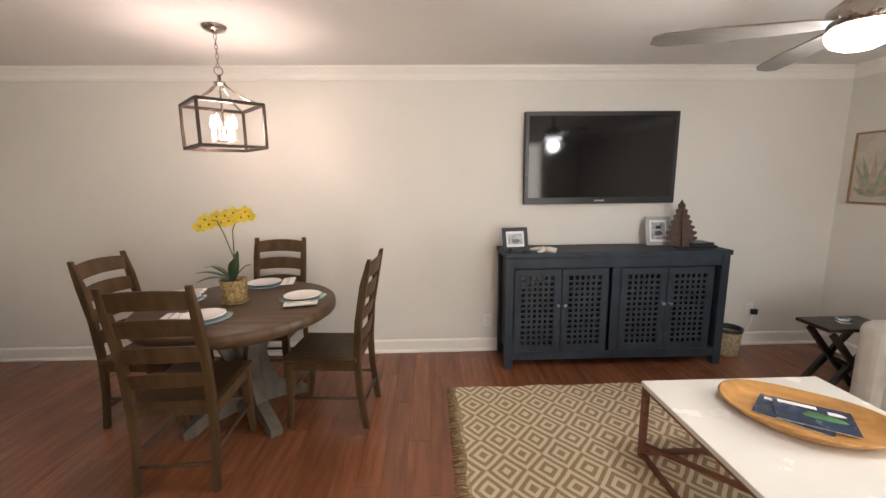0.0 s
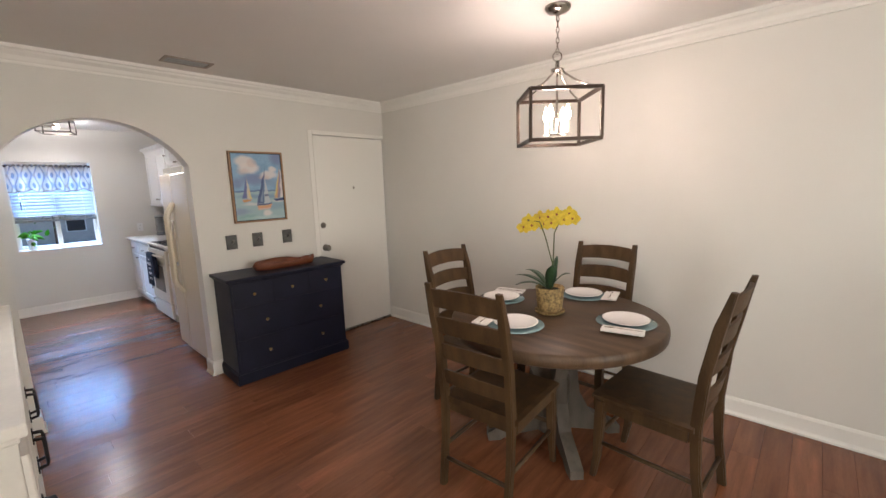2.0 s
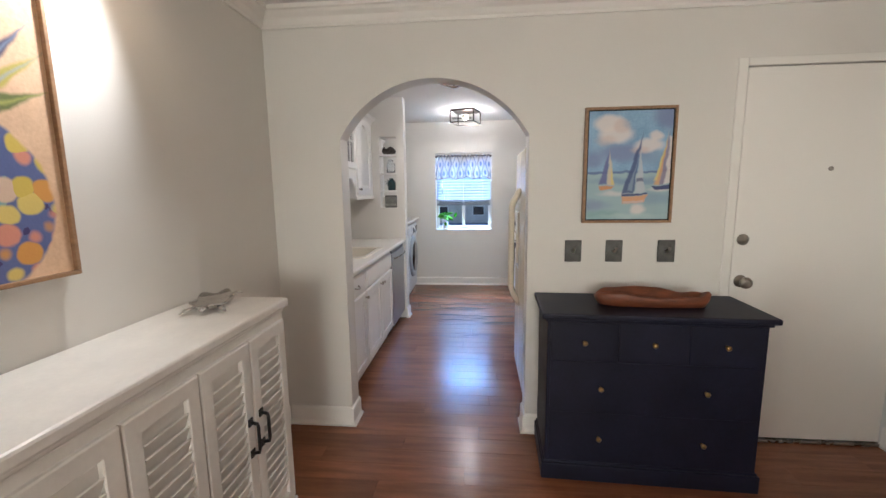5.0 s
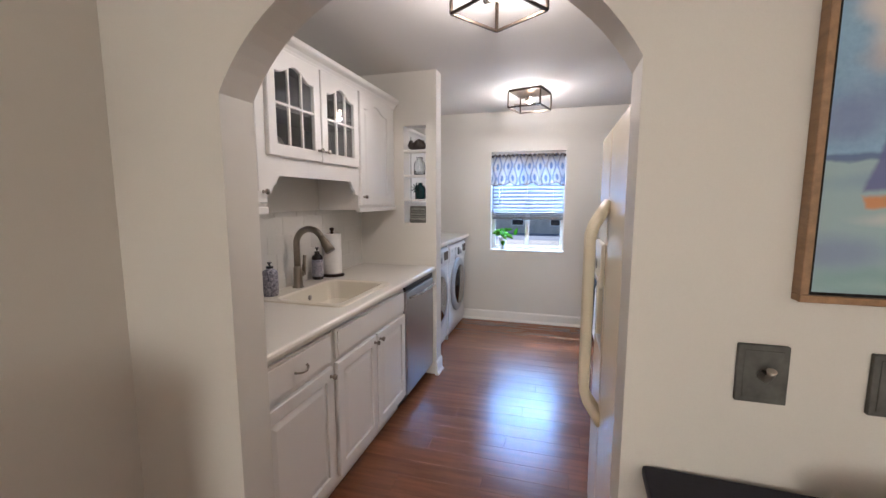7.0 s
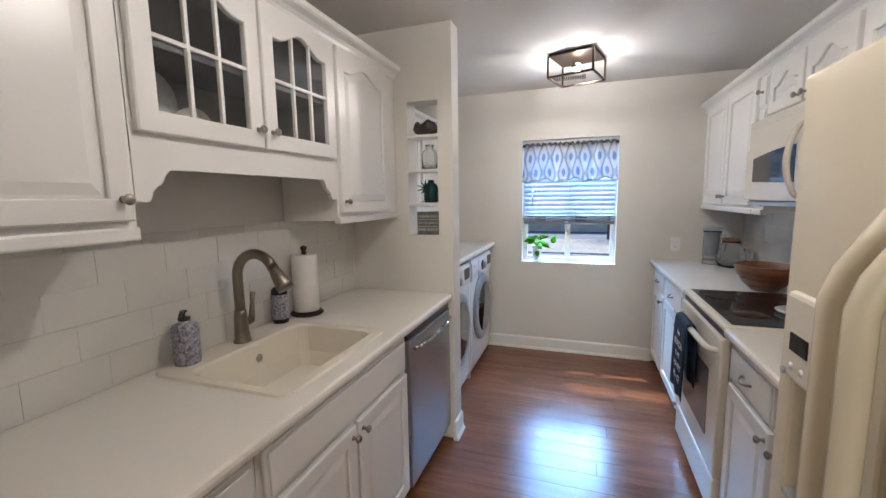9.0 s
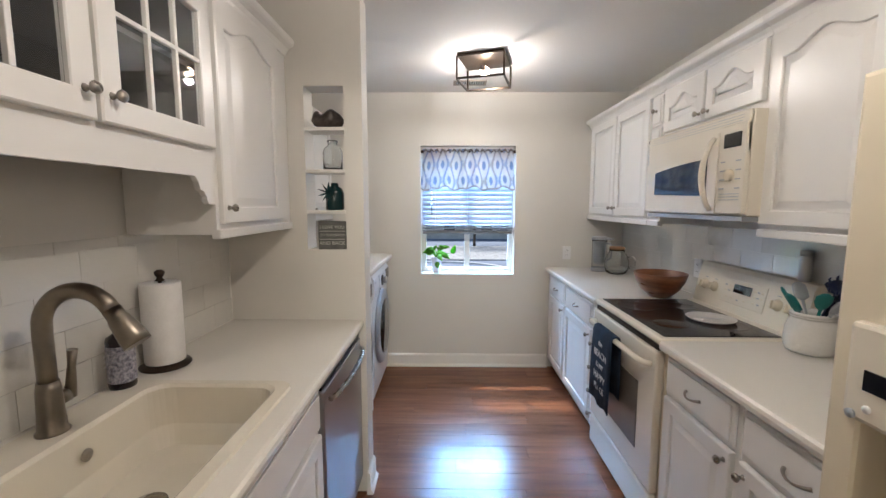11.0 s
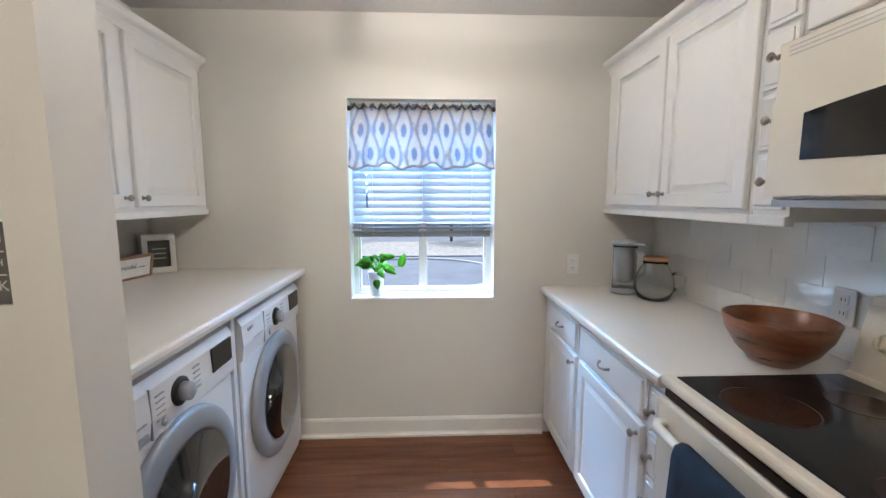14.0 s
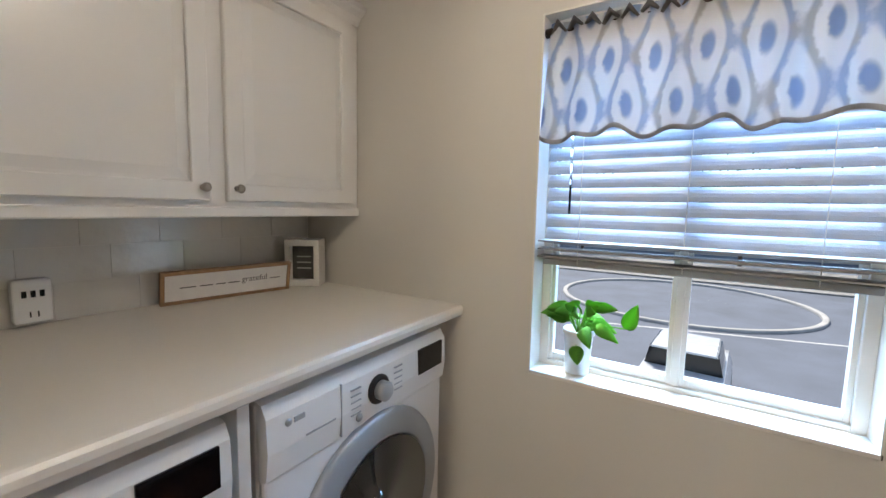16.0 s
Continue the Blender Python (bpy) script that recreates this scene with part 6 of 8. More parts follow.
SAIL_LAYERS = [
    (oval(0.95, 0.05, 0.18, 0.12), LILAC_P, 0.03, 0.8), (oval(0.45, 0.38, 0.34, 0.08), LILAC_P, 0.025, 0.8), (oval(0.08, 0.45, 0.12, 0.06), LILAC_P, 0.02, 0.7), (oval(0.72, 0.44, 0.2, 0.05), (0.22, 0.33, 0.50), 0.02, 0.7),
    (oval(0.25, 0.12, 0.17, 0.075), WHITE_P, 0.014, 0.9), (oval(0.33, 0.22, 0.20, 0.075), WHITE_P, 0.014, 0.9), (oval(0.40, 0.15, 0.10, 0.06), PINK_P, 0.012, 0.55), (oval(0.22, 0.27, 0.12, 0.04), PINK_P, 0.012, 0.5), (oval(0.72, 0.32, 0.16, 0.06), WHITE_P, 0.012, 0.85), (oval(0.80, 0.24, 0.08, 0.04), WHITE_P, 0.01, 0.85), (oval(0.62, 0.36, 0.10, 0.03), PINK_P, 0.01, 0.6),
    (on_canvas((0.0, 1.0), (1.0, 1.0), (1.0, 0.55), (0.0, 0.56)), SEA_P, 0.006, 0.95), (on_canvas((0.0, 0.575), (1.0, 0.565), (1.0, 0.545), (0.0, 0.55)), (0.10, 0.15, 0.32), 0.004, 0.85),
    (oval(0.55, 0.64, 0.45, 0.03), (0.17, 0.27, 0.45), 0.012, 0.7), (oval(0.08, 0.86, 0.18, 0.05), LILAC_P, 0.02, 0.6), (oval(0.80, 0.80, 0.22, 0.05), (0.20, 0.31, 0.46), 0.02, 0.6), (oval(0.20, 0.95, 0.2, 0.04), (0.22, 0.38, 0.38), 0.012, 0.7), (oval(0.62, 0.90, 0.08, 0.05), WHITE_P, 0.012, 0.8), (oval(0.35, 0.75, 0.16, 0.018), WHITE_P, 0.008, 0.6), (oval(0.88, 0.72, 0.12, 0.015), WHITE_P, 0.008, 0.6), (oval(0.52, 0.96, 0.3, 0.02), (0.45, 0.58, 0.56), 0.01, 0.6),
    (on_canvas((0.155, 0.67), (0.245, 0.67), (0.27, 0.37), (0.21, 0.50)), (0.13, 0.14, 0.33), 0.005, 0.9), (on_canvas((0.25, 0.675), (0.33, 0.675), (0.29, 0.46), (0.272, 0.38)), (0.60, 0.52, 0.38), 0.005, 0.95), (on_canvas((0.30, 0.675), (0.335, 0.675), (0.30, 0.50)), YELLOW_P, 0.004, 0.9), (on_canvas((0.17, 0.715), (0.31, 0.715), (0.335, 0.685), (0.15, 0.685)), ORANGE_P, 0.004, 0.95),
    (on_canvas((0.43, 0.75), (0.57, 0.75), (0.645, 0.23), (0.53, 0.50)), (0.06, 0.09, 0.22), 0.006, 0.92), (on_canvas((0.50, 0.73), (0.55, 0.73), (0.60, 0.45)), (0.24, 0.33, 0.45), 0.006, 0.8), (on_canvas((0.58, 0.75), (0.70, 0.74), (0.67, 0.52), (0.64, 0.36)), GREY_P, 0.006, 0.9), (on_canvas((0.60, 0.65), (0.69, 0.64), (0.68, 0.61), (0.61, 0.62)), NAVY_P, 0.004, 0.7), (on_canvas((0.45, 0.84), (0.69, 0.835), (0.73, 0.77), (0.43, 0.775)), (0.66, 0.34, 0.17), 0.005, 0.95), (on_canvas((0.47, 0.84), (0.68, 0.84), (0.69, 0.815), (0.45, 0.82)), PINK_P, 0.004, 0.8), (on_canvas((0.43, 0.775), (0.73, 0.765), (0.72, 0.75), (0.43, 0.755)), NAVY_P, 0.003, 0.9),
    (on_canvas((0.82, 0.67), (0.88, 0.67), (0.94, 0.24), (0.86, 0.48)), (0.62, 0.36, 0.16), 0.005, 0.9), (on_canvas((0.82, 0.63), (0.845, 0.63), (0.92, 0.30), (0.86, 0.46)), YELLOW_P, 0.004, 0.9), (on_canvas((0.875, 0.67), (0.93, 0.67), (0.97, 0.20), (0.93, 0.30)), (0.27, 0.22, 0.30), 0.005, 0.9), (on_canvas((0.93, 0.67), (0.995, 0.66), (0.995, 0.25), (0.965, 0.24)), WHITE_P, 0.006, 0.9), (on_canvas((0.82, 0.72), (0.99, 0.715), (0.995, 0.675), (0.78, 0.685)), NAVY_P, 0.004, 0.95),
]
P_boats = painted("painted_boats", (0.27, 0.42, 0.55), (0.15, 0.28, 0.48), SAIL_LAYERS)
sp, cv, y = framed("sailboat_picture", pose(DW, 2.141, 1.256, 0, 0, 90), 0.463, 0.605, 0.032, 0.014, M_lightwood, P_boats, "framed painting of sailing boats on blue water")
# dark ring on the canvas paints the shade along the frame
part("gap_shade", loft(B(), [[(x0, -0.0246, z0) for x0, z0 in ((0.0142 + e, 0.0142 + e), (0.4488 - e, 0.0142 + e), (0.4488 - e, 0.5908 - e), (0.0142 + e, 0.5908 - e))] for e in (0.0, 0.006)] , False, False), M_gap_shade, sp, "dark strip in place of the shade inside the frame")

# pineapple picture above the sideboard
PINE_LEAVES = []
r = random.Random(9)
for i in range(17):
    a = radians((-74, 70, -58, 55, -46, 42, -36, 31, -26, 22, -18, 13, -10, 6, -4, 2, 24)[i])
    L = 0.17 + 0.18 * math.cos(a) + 0.05 * r.random()
    b0 = Vector((0.30 + 0.03 * math.sin(a), 0.41))
    u = Vector((math.sin(a), math.cos(a)))
    v = Vector((u.y, -u.x))
    tip = b0 + u * L
    tip = Vector((min(0.57, max(0.025, tip.x)), min(0.80, tip.y)))
    mid_ = b0 + (tip - b0) * 0.45
    tone = ((0.02, 0.03, 0.09), (0.10, 0.14, 0.03), (0.05, 0.09, 0.13), (0.42, 0.36, 0.06), (0.03, 0.035, 0.11))[i % 5]
    PINE_LEAVES.append(([tuple(b0 - v * 0.014), tuple(b0 + v * 0.014), tuple(mid_ + v * 0.026), tuple(tip), tuple(mid_ - v * 0.024)], tone, 0.006, 0.95))
    PINE_LEAVES.append(([tuple(b0), tuple(mid_ + v * 0.010), tuple(tip), tuple(mid_ - v * 0.002)], ((0.30, 0.36, 0.40), (0.40, 0.42, 0.10), (0.16, 0.22, 0.34))[i % 3], 0.005, 0.7))
for k, (shape, tone, soft, cover) in enumerate(PINE_LEAVES):
    area = sum(p[0] * q[1] - q[0] * p[1] for p, q in zip(shape, shape[1:] + shape[:1]))
    PINE_LEAVES[k] = (shape if area > 0 else shape[::-1], tone, soft, cover)
P_pine = painted("painted_pineapple", (0.64, 0.46, 0.30), (0.54, 0.34, 0.20), PINE_LEAVES, 0.024, 14.0, (0.30, 0.205, 0.255, 0.245, 17.0))
framed("pineapple_picture", pose(-2.10, SBW, 1.215, 0, 0, 180), 0.595, 0.83, 0.045, 0.012, M_lightwood, P_pine, "large framed painting of a pineapple on tan ground")

# sideboard
M_worn = material("worn_white_paint", (0.74, 0.71, 0.65), 0.42, vary=0.05, scale=7, fine=60, bump=0.03)
sb = thing("sideboard", pose(-1.635, 0.752, 0, 0, 0, 180) @ Matrix.Diagonal((1.0, 0.94, 1.0, 1)), "worn white sideboard with louvred doors and black pulls", "sideboard")
W, D = 1.60, 0.375
part("body", box(B(), (0.012, 0.0, 0.06), (W - 0.012, D, 0.945), 0.003), M_worn, sb)
part("plinth", box(B(), (0.0, -0.012, 0.001), (W, D + 0.006, 0.075), 0.005), M_worn, sb)
bm = B()
box(bm, (0.004, -0.006, 0.945), (W - 0.004, D + 0.008, 0.963), 0.006)
box(bm, (-0.014, -0.024, 0.963), (W + 0.012, D + 0.01, 1.0), 0.009)
part("top", bm, M_worn, sb)
dwid = 0.263
for i in range(6):
    a, b = -0.098 + (i + 0.37) * dwid + 0.003, -0.098 + (i + 1.37) * dwid - 0.003
    z0, z1 = 0.10, 0.915
    bm, _ = ring_frame(a, b, z0, z1, 0.05, 0.0, -0.016, 0.0)
    d = part("door", bm, M_worn, sb)
    n = 17
    for k in range(n):
        zc = z0 + 0.075 + (z1 - z0 - 0.165) * (k + 0.5) / n
        part("louvre", box(B(), (a + 0.051, -0.003, -0.022), (b - 0.051, 0.003, 0.022), 0.0015, pose(0, -0.006, zc, 22, 0, 0)), M_worn, d)
    hx = (b - 0.032) if i % 2 == 0 else a + 0.032
    bm = B()
    tube(bm, [(hx, -0.016, 0.505), (hx, -0.045, 0.51), (hx, -0.048, 0.525), (hx, -0.048, 0.605), (hx, -0.045, 0.62), (hx, -0.016, 0.625)], 0.0065, 10)
    box(bm, (hx - 0.013, -0.021, 0.49), (hx + 0.013, -0.015, 0.52), 0.002)
    box(bm, (hx - 0.013, -0.021, 0.61), (hx + 0.013, -0.015, 0.64), 0.002)
    part("handle", bm, M_iron, d, "black iron bar pull")

# table lamp on the sideboard
LX, LY, LZ = -1.79, 0.535, 1.0005
lm = thing("table_lamp", pose(LX, LY, LZ), "dark green glass table lamp with a cream drum shade", "lamp")
M_green = material("dark_green_glass", (0.004, 0.018, 0.017), 0.16, vary=0.3, scale=8, bump=0)
M_acryl = clear_glass("clear_acrylic", (0.93, 0.94, 0.92), 0.03)
M_shade = material("cream_linen", (0.62, 0.56, 0.43), 0.9, vary=0.05, scale=30, fine=350, bump=0.1, stretch=(1, 1, 3))
part("foot", turned(B(), [(0.098, 0), (0.10, 0.006), (0.10, 0.03), (0.095, 0.034), (0.01, 0.034)], 40), M_acryl, lm, "clear acrylic foot")
part("lamp_body", turned(B(), [(0.07, 0.0345), (0.088, 0.036), (0.085, 0.05), (0.072, 0.08), (0.068, 0.25), (0.072, 0.385), (0.075, 0.395), (0.03, 0.40)], 40), M_green, lm)
part("cap", turned(B(), [(0.078, 0.3955), (0.078, 0.401), (0.02, 0.405), (0.012, 0.42), (0.012, 0.46)], 28), M_nickel, lm)
part("shade", turned(B(), [(0.208, 0.456), (0.21, 0.458), (0.203, 0.735), (0.201, 0.737), (0.199, 0.735), (0.206, 0.459)], 48, cap=False), M_shade, lm, "cream fabric drum shade")
part("finial", turned(B(), [(0.004, 0.46), (0.004, 0.72), (0.012, 0.73), (0.006, 0.75)], 12), M_nickel, lm)
nb = thing("notebook", pose(-2.085, 0.505, 1.0005, 0, 0, 12), "pale turquoise notebook on the sideboard", "notebook")
M_turq = material("turquoise_card", (0.36, 0.62, 0.56), 0.6, vary=0.05)
part("cover", box(B(), (-0.085, -0.105, 0), (0.085, 0.105, 0.016), 0.002), M_turq, nb)
part("pages", box(B(), (-0.082, -0.1062, 0.003), (0.082, 0.102, 0.013)), M_paperw, nb)
part("title_bar", box(B(), (-0.005, -0.03, 0.0158), (0.004, 0.03, 0.0166)), M_ink, nb)
M_silver = material("polished_silver", (0.72, 0.70, 0.67), 0.14, 1.0, vary=0.08, scale=20)
bm = B()
loops = []
for sc, z in ((0.5, 0.0), (0.8, 0.01), (1.0, 0.03), (0.98, 0.034), (0.75, 0.016), (0.4, 0.009)):
    loops.append([(0.15 * sc * (1 + 0.10 * math.sin(5 * a)) * math.cos(a), 0.085 * sc * (1 + 0.10 * math.sin(5 * a)) * math.sin(a), z + (0.008 * math.sin(5 * a) if sc > 0.9 else 0)) for a in [2 * math.pi * i / 50 for i in range(50)]])
loft(bm, loops)
sd = thing("silver_dish", pose(-3.115, 0.53, 1.0005, 0, 0, 20) @ Matrix.Diagonal((0.85, 0.85, 0.85, 1)), "small polished silver shell shaped dish on the sideboard", "dish")
smooth(part("bowl", bm, M_silver, sd))
for sx in (-1, 1):
    for sy in (-1, 1):
        part("fin", tube(B(), [(sx * 0.10, sy * 0.05, 0.02), (sx * 0.15, sy * 0.07, 0.022), (sx * 0.175, sy * 0.09, 0.01)], [0.012, 0.016, 0.004], 8, 0.3), M_silver, sd)
part("head", tube(B(), [(0.14, 0, 0.022), (0.185, 0, 0.03), (0.205, 0, 0.026)], [0.016, 0.018, 0.006], 10, 0.6), M_silver, sd)
part("tail", tube(B(), [(-0.14, 0, 0.022), (-0.20, 0, 0.012)], [0.014, 0.003], 8, 0.5), M_silver, sd)

# spotlight on the ceiling
st = thing("spotlight", pose(-2.975, 0.645, CEIL), "small white ceiling spotlight, lit, aimed at the picture", "spotlight")
part("mount", turned(B(), [(0.012, -0.07), (0.012, -0.012), (0.045, -0.010), (0.045, -0.0005)], 24), M_white, st)
hm = pose(0, 0, -0.12) @ look((0, 0, 0), (0.5, -0.32, -0.75))
part("lamp_head", turned(B(), [(0.05, -0.05), (0.052, -0.045), (0.045, 0.05), (0.03, 0.06)], 28, hm), M_white, st)
part("lens", turned(B(), [(0.046, -0.0515), (0.01, -0.0515)][::-1], 24, hm), M_bulb, st, "glowing lens")

# television and console
tv = thing("television", pose(0.668, 3.765, 1.318), "black flat television mounted on the wall, off", "television")
part("case", box(B(), (0, 0.0, 0), (1.293, 0.05, 0.757), 0.006), M_black, tv)
part("screen", box(B(), (0.035, -0.0025, 0.055), (1.258, 0.0, 0.722), 0.0005), M_screen, tv, "dark glossy blank screen")
part("logo_bar", box(B(), (0.60, -0.0022, 0.022), (0.69, 0.0, 0.034)), M_grey, tv)
part("wall_mount", box(B(), (0.4, 0.05, 0.2), (0.9, 0.0545, 0.6)), M_iron, tv)
cs = thing("tv_console", pose(0.462, 3.425, 0), "slate blue media console with four lattice doors", "console")
W, D, T = 1.79, 0.375, 0.962
bm = B()
box(bm, (0.03, 0.004, 0.115), (0.05, D, T - 0.04))
box(bm, (W - 0.05, 0.004, 0.115), (W - 0.03, D, T - 0.04))
box(bm, (0.05, 0.02, 0.115), (W - 0.05, D, 0.14))
box(bm, (0.05, D - 0.012, 0.14), (W - 0.05, D, T - 0.04))
part("body", bm, M_slate, cs)
part("top", box(B(), (-0.012, -0.015, T - 0.04), (W + 0.012, D + 0.01, T), 0.006), M_slate, cs)
bm = B()
box(bm, (0.05, 0, T - 0.125), (W - 0.05, 0.02, T - 0.041), 0.003)
box(bm, (0.05, 0, 0.075), (W - 0.05, 0.02, 0.145), 0.003)
box(bm, (W / 2 - 0.045, 0, 0.146), (W / 2 + 0.045, 0.02, T - 0.126), 0.003)
part("face_frame", bm, M_slate, cs)
for x in (0.0, W - 0.065):
    for y in (-0.004, D - 0.06):
        part("leg", box(B(), (x, y, 0), (x + 0.065, y + 0.064, T - 0.041), 0.004), M_slate, cs)
for i in range(4):
    a = 0.068 + i * 0.378 + (0.092 if i > 1 else 0) + 0.0
    b = a + 0.372
    z0, z1 = 0.150, T - 0.13
    r_ = 0.055
    bm, _ = ring_frame(a, b, z0, z1, r_, 0.0, -0.014, 0.006)
    d = part("lattice_door", bm, M_slate, cs)
    xa, xb, za, zb = a + r_, b - r_, z0 + r_, z1 - r_
    for k in range(1, 6):
        x = xa + (xb - xa) * (k - 0.0) / 6
        part("upright_strip", box(B(), (x - 0.010, -0.008, za), (x + 0.010, -0.002, zb)), M_slate, d)
    for k in range(1, 13):
        z = za + (zb - za) * k / 13
        part("cross_strip", box(B(), (xa, -0.0085, z - 0.0095), (xb, -0.0025, z + 0.0095)), M_slate, d)
    part("backing", box(B(), (xa - 0.01, 0.006, za - 0.01), (xb + 0.01, 0.008, zb + 0.01)), M_screen, d, "dark glass behind the lattice")
    knob(d, (b - 0.025) if i % 2 == 0 else a + 0.025, (z0 + z1) / 2 + 0.05, -0.014)
M_photo = material("photo_grey", (0.42, 0.45, 0.47), 0.3, vary=0.35, scale=25)
M_photo_d = material("photo_dark", (0.07, 0.08, 0.09), 0.3, vary=0.4, scale=30)


def photo_stand(m, w, h, mat, label):
    t = thing("photo_frame", m @ pose(0, 0, 0, -14, 0, 0), label, "photo frame")
    e = 0.03
    for a, b in (((-w / 2, -0.012, 0), (w / 2, 0, e)), ((-w / 2, -0.012, h - e), (w / 2, 0, h)), ((-w / 2, -0.012, e), (-w / 2 + e, 0, h - e)), ((w / 2 - e, -0.012, e), (w / 2, 0, h - e))):
        part("frame_bar", box(B(), a, b, 0.002), mat, t)
    part("mat_board", box(B(), (-w / 2 + e, -0.007, e), (w / 2 - e, -0.002, h - e)), M_paperw, t)
    part("photo", box(B(), (-w / 2 + e + 0.015, -0.0085, e + 0.02), (w / 2 - e - 0.015, -0.0065, h - e - 0.02)), M_photo, t)
    part("photo_shape", prism(B(), blot(0, h * 0.42, w * 0.16, h * 0.1, 3), 0.001, Matrix.Translation((0, -0.0096, 0))), M_photo_d, t)
    part("strut", box(B(), (-0.02, 0, 0.0), (0.02, 0.004, h * 0.75), 0, pose(0, 0.06, 0, 26, 0, 0)), M_black, t)
    return t


photo_stand(pose(0.555, 3.52, T + 0.004, 0, 0, 8), 0.21, 0.185, M_slate, "dark blue photo frame standing on the console")
photo_stand(pose(1.80, 3.67, T + 0.004, 0, 0, -6), 0.20, 0.245, M_grey, "grey photo frame standing on the console")
tagged(part("small_box", box(B(), (0.50, 3.435, T + 0.0005), (0.59, 3.475, T + 0.035), 0.004), M_slate), "small dark blue box on the console", "box")
bm = B()
star = []
for i in range(60):
    a = 2 * math.pi * i / 60
    rr_ = 0.05 + 0.075 * max(0, math.cos(2.5 * a)) ** 2 if False else 0.045 + 0.075 * abs(math.cos(2.5 * a)) ** 2.2
    star.append((rr_ * math.cos(a), rr_ * math.sin(a)))
loft(bm, [[(x, y, 0) for x, y in star], [(x * 0.95, y * 0.95, 0.012) for x, y in star], [(x * 0.5, y * 0.5, 0.026) for x, y in star], [(x * 0.1, y * 0.1, 0.03) for x, y in star]])
M_shell = material("bleached_shell", (0.74, 0.70, 0.63), 0.8, vary=0.12, scale=40, bump=0.12)
tagged(smooth(part("starfish", bm, M_shell, m=pose(0.79, 3.53, T + 0.0005, 0, 0, 15))), "white dried starfish lying on the console", "starfish")
lf = thing("leaf_sculpture", pose(1.93, 3.56, T + 0.0005, 0, 0, -8), "brown metal monstera leaf sculpture on the console", "sculpture")
M_rust = material("rust_brown", (0.075, 0.042, 0.028), 0.5, 0.4, vary=0.3, scale=25)
half_l = [(0.0, 0.012)]
for i in range(8):
    z = 0.015 + i * 0.044
    w = (0.105, 0.125, 0.122, 0.104, 0.084, 0.066, 0.048, 0.030)[i]
    half_l += [(w * 0.82, z), (w, z + 0.018), (w * 0.96, z + 0.031), (w * 0.74, z + 0.036)]
half_l.append((0.0, 0.395))
ol = [(x, z) for x, z in half_l] + [(-x, z) for x, z in half_l[-2:0:-1]]
part("leaf", prism(B(), ol, 0.006, pose(0, -0.003, 0.0, -8, 0, 0)), M_rust, lf)
part("midrib", tube(B(), [(0, -0.006, 0.0), (0, 0.014, 0.19), (0, 0.046, 0.38)], [0.007, 0.005, 0.002], 8), M_rust, lf)
part("foot", box(B(), (-0.05, -0.03, 0), (0.05, 0.04, 0.012), 0.003), M_rust, lf)
for i, (a, z) in enumerate(((0, 0), (4, 0.022))):
    tagged(part("black_case", box(B(), (-0.11, -0.08, 0), (0.11 - 0.03 * i, 0.08, 0.02), 0.004, pose(2.10, 3.60, T + 0.0005 + z, 0, 0, a)), M_black), "flat black media box stacked on the console", "media box")
bk = thing("waste_basket", pose(2.46, 3.63, 0.0), "tan woven waste basket beside the console", "basket")
M_wicker = material("tan_wicker", (0.36, 0.28, 0.16), 0.8, vary=0.3, scale=50, bump=0.15)
part("basket", turned(B(), [(0.085, 0), (0.09, 0.005), (0.105, 0.24), (0.10, 0.24), (0.085, 0.01), (0.01, 0.008)], 32), M_wicker, bk)
part("liner", turned(B(), [(0.108, 0.215), (0.109, 0.243), (0.10, 0.243), (0.097, 0.2)], 32, cap=False), M_black, bk, "black bag liner")
cable = B()
tube(cable, [(2.80, 3.795, 0.30), (2.77, 3.775, 0.20), (2.70, 3.78, 0.10), (2.62, 3.785, 0.14), (2.56, 3.78, 0.28), (2.50, 3.79, 0.18), (2.40, 3.79, 0.05), (2.32, 3.80, 0.012)], 0.0035, 8)
tagged(part("power_cable", cable, M_white), "thin pale power cable hanging to the console", "cable")

# rug, coffee table, tray
M_rug = bpy.data.materials.new("jute_rug")
M_rug.use_nodes = True
nt = M_rug.node_tree
N_, L_ = nt.nodes, nt.links
bs = N_["Principled BSDF"]
tc = N_.new("ShaderNodeTexCoord")
wv = N_.new("ShaderNodeTexNoise")
wv.inputs["Scale"].default_value = 7
sep = N_.new("ShaderNodeSeparateXYZ")
addv = N_.new("ShaderNodeVectorMath")
addv.operation = "MULTIPLY_ADD"
L_.new(wv.outputs["Color"], addv.inputs[0])
addv.inputs[1].default_value = (0.02, 0.02, 0)
L_.new(tc.outputs["Object"], wv.inputs[0])
L_.new(tc.outputs["Object"], addv.inputs[2])
L_.new(addv.outputs[0], sep.inputs[0])


def mnode(op, a, b=None, c=None):
    n = N_.new("ShaderNodeMath")
    n.operation = op
    for i, v in enumerate((a, b, c)):
        if v is None:
            continue
        if isinstance(v, (int, float)):
            n.inputs[i].default_value = v
        else:
            L_.new(v, n.inputs[i])
    return n.outputs[0]


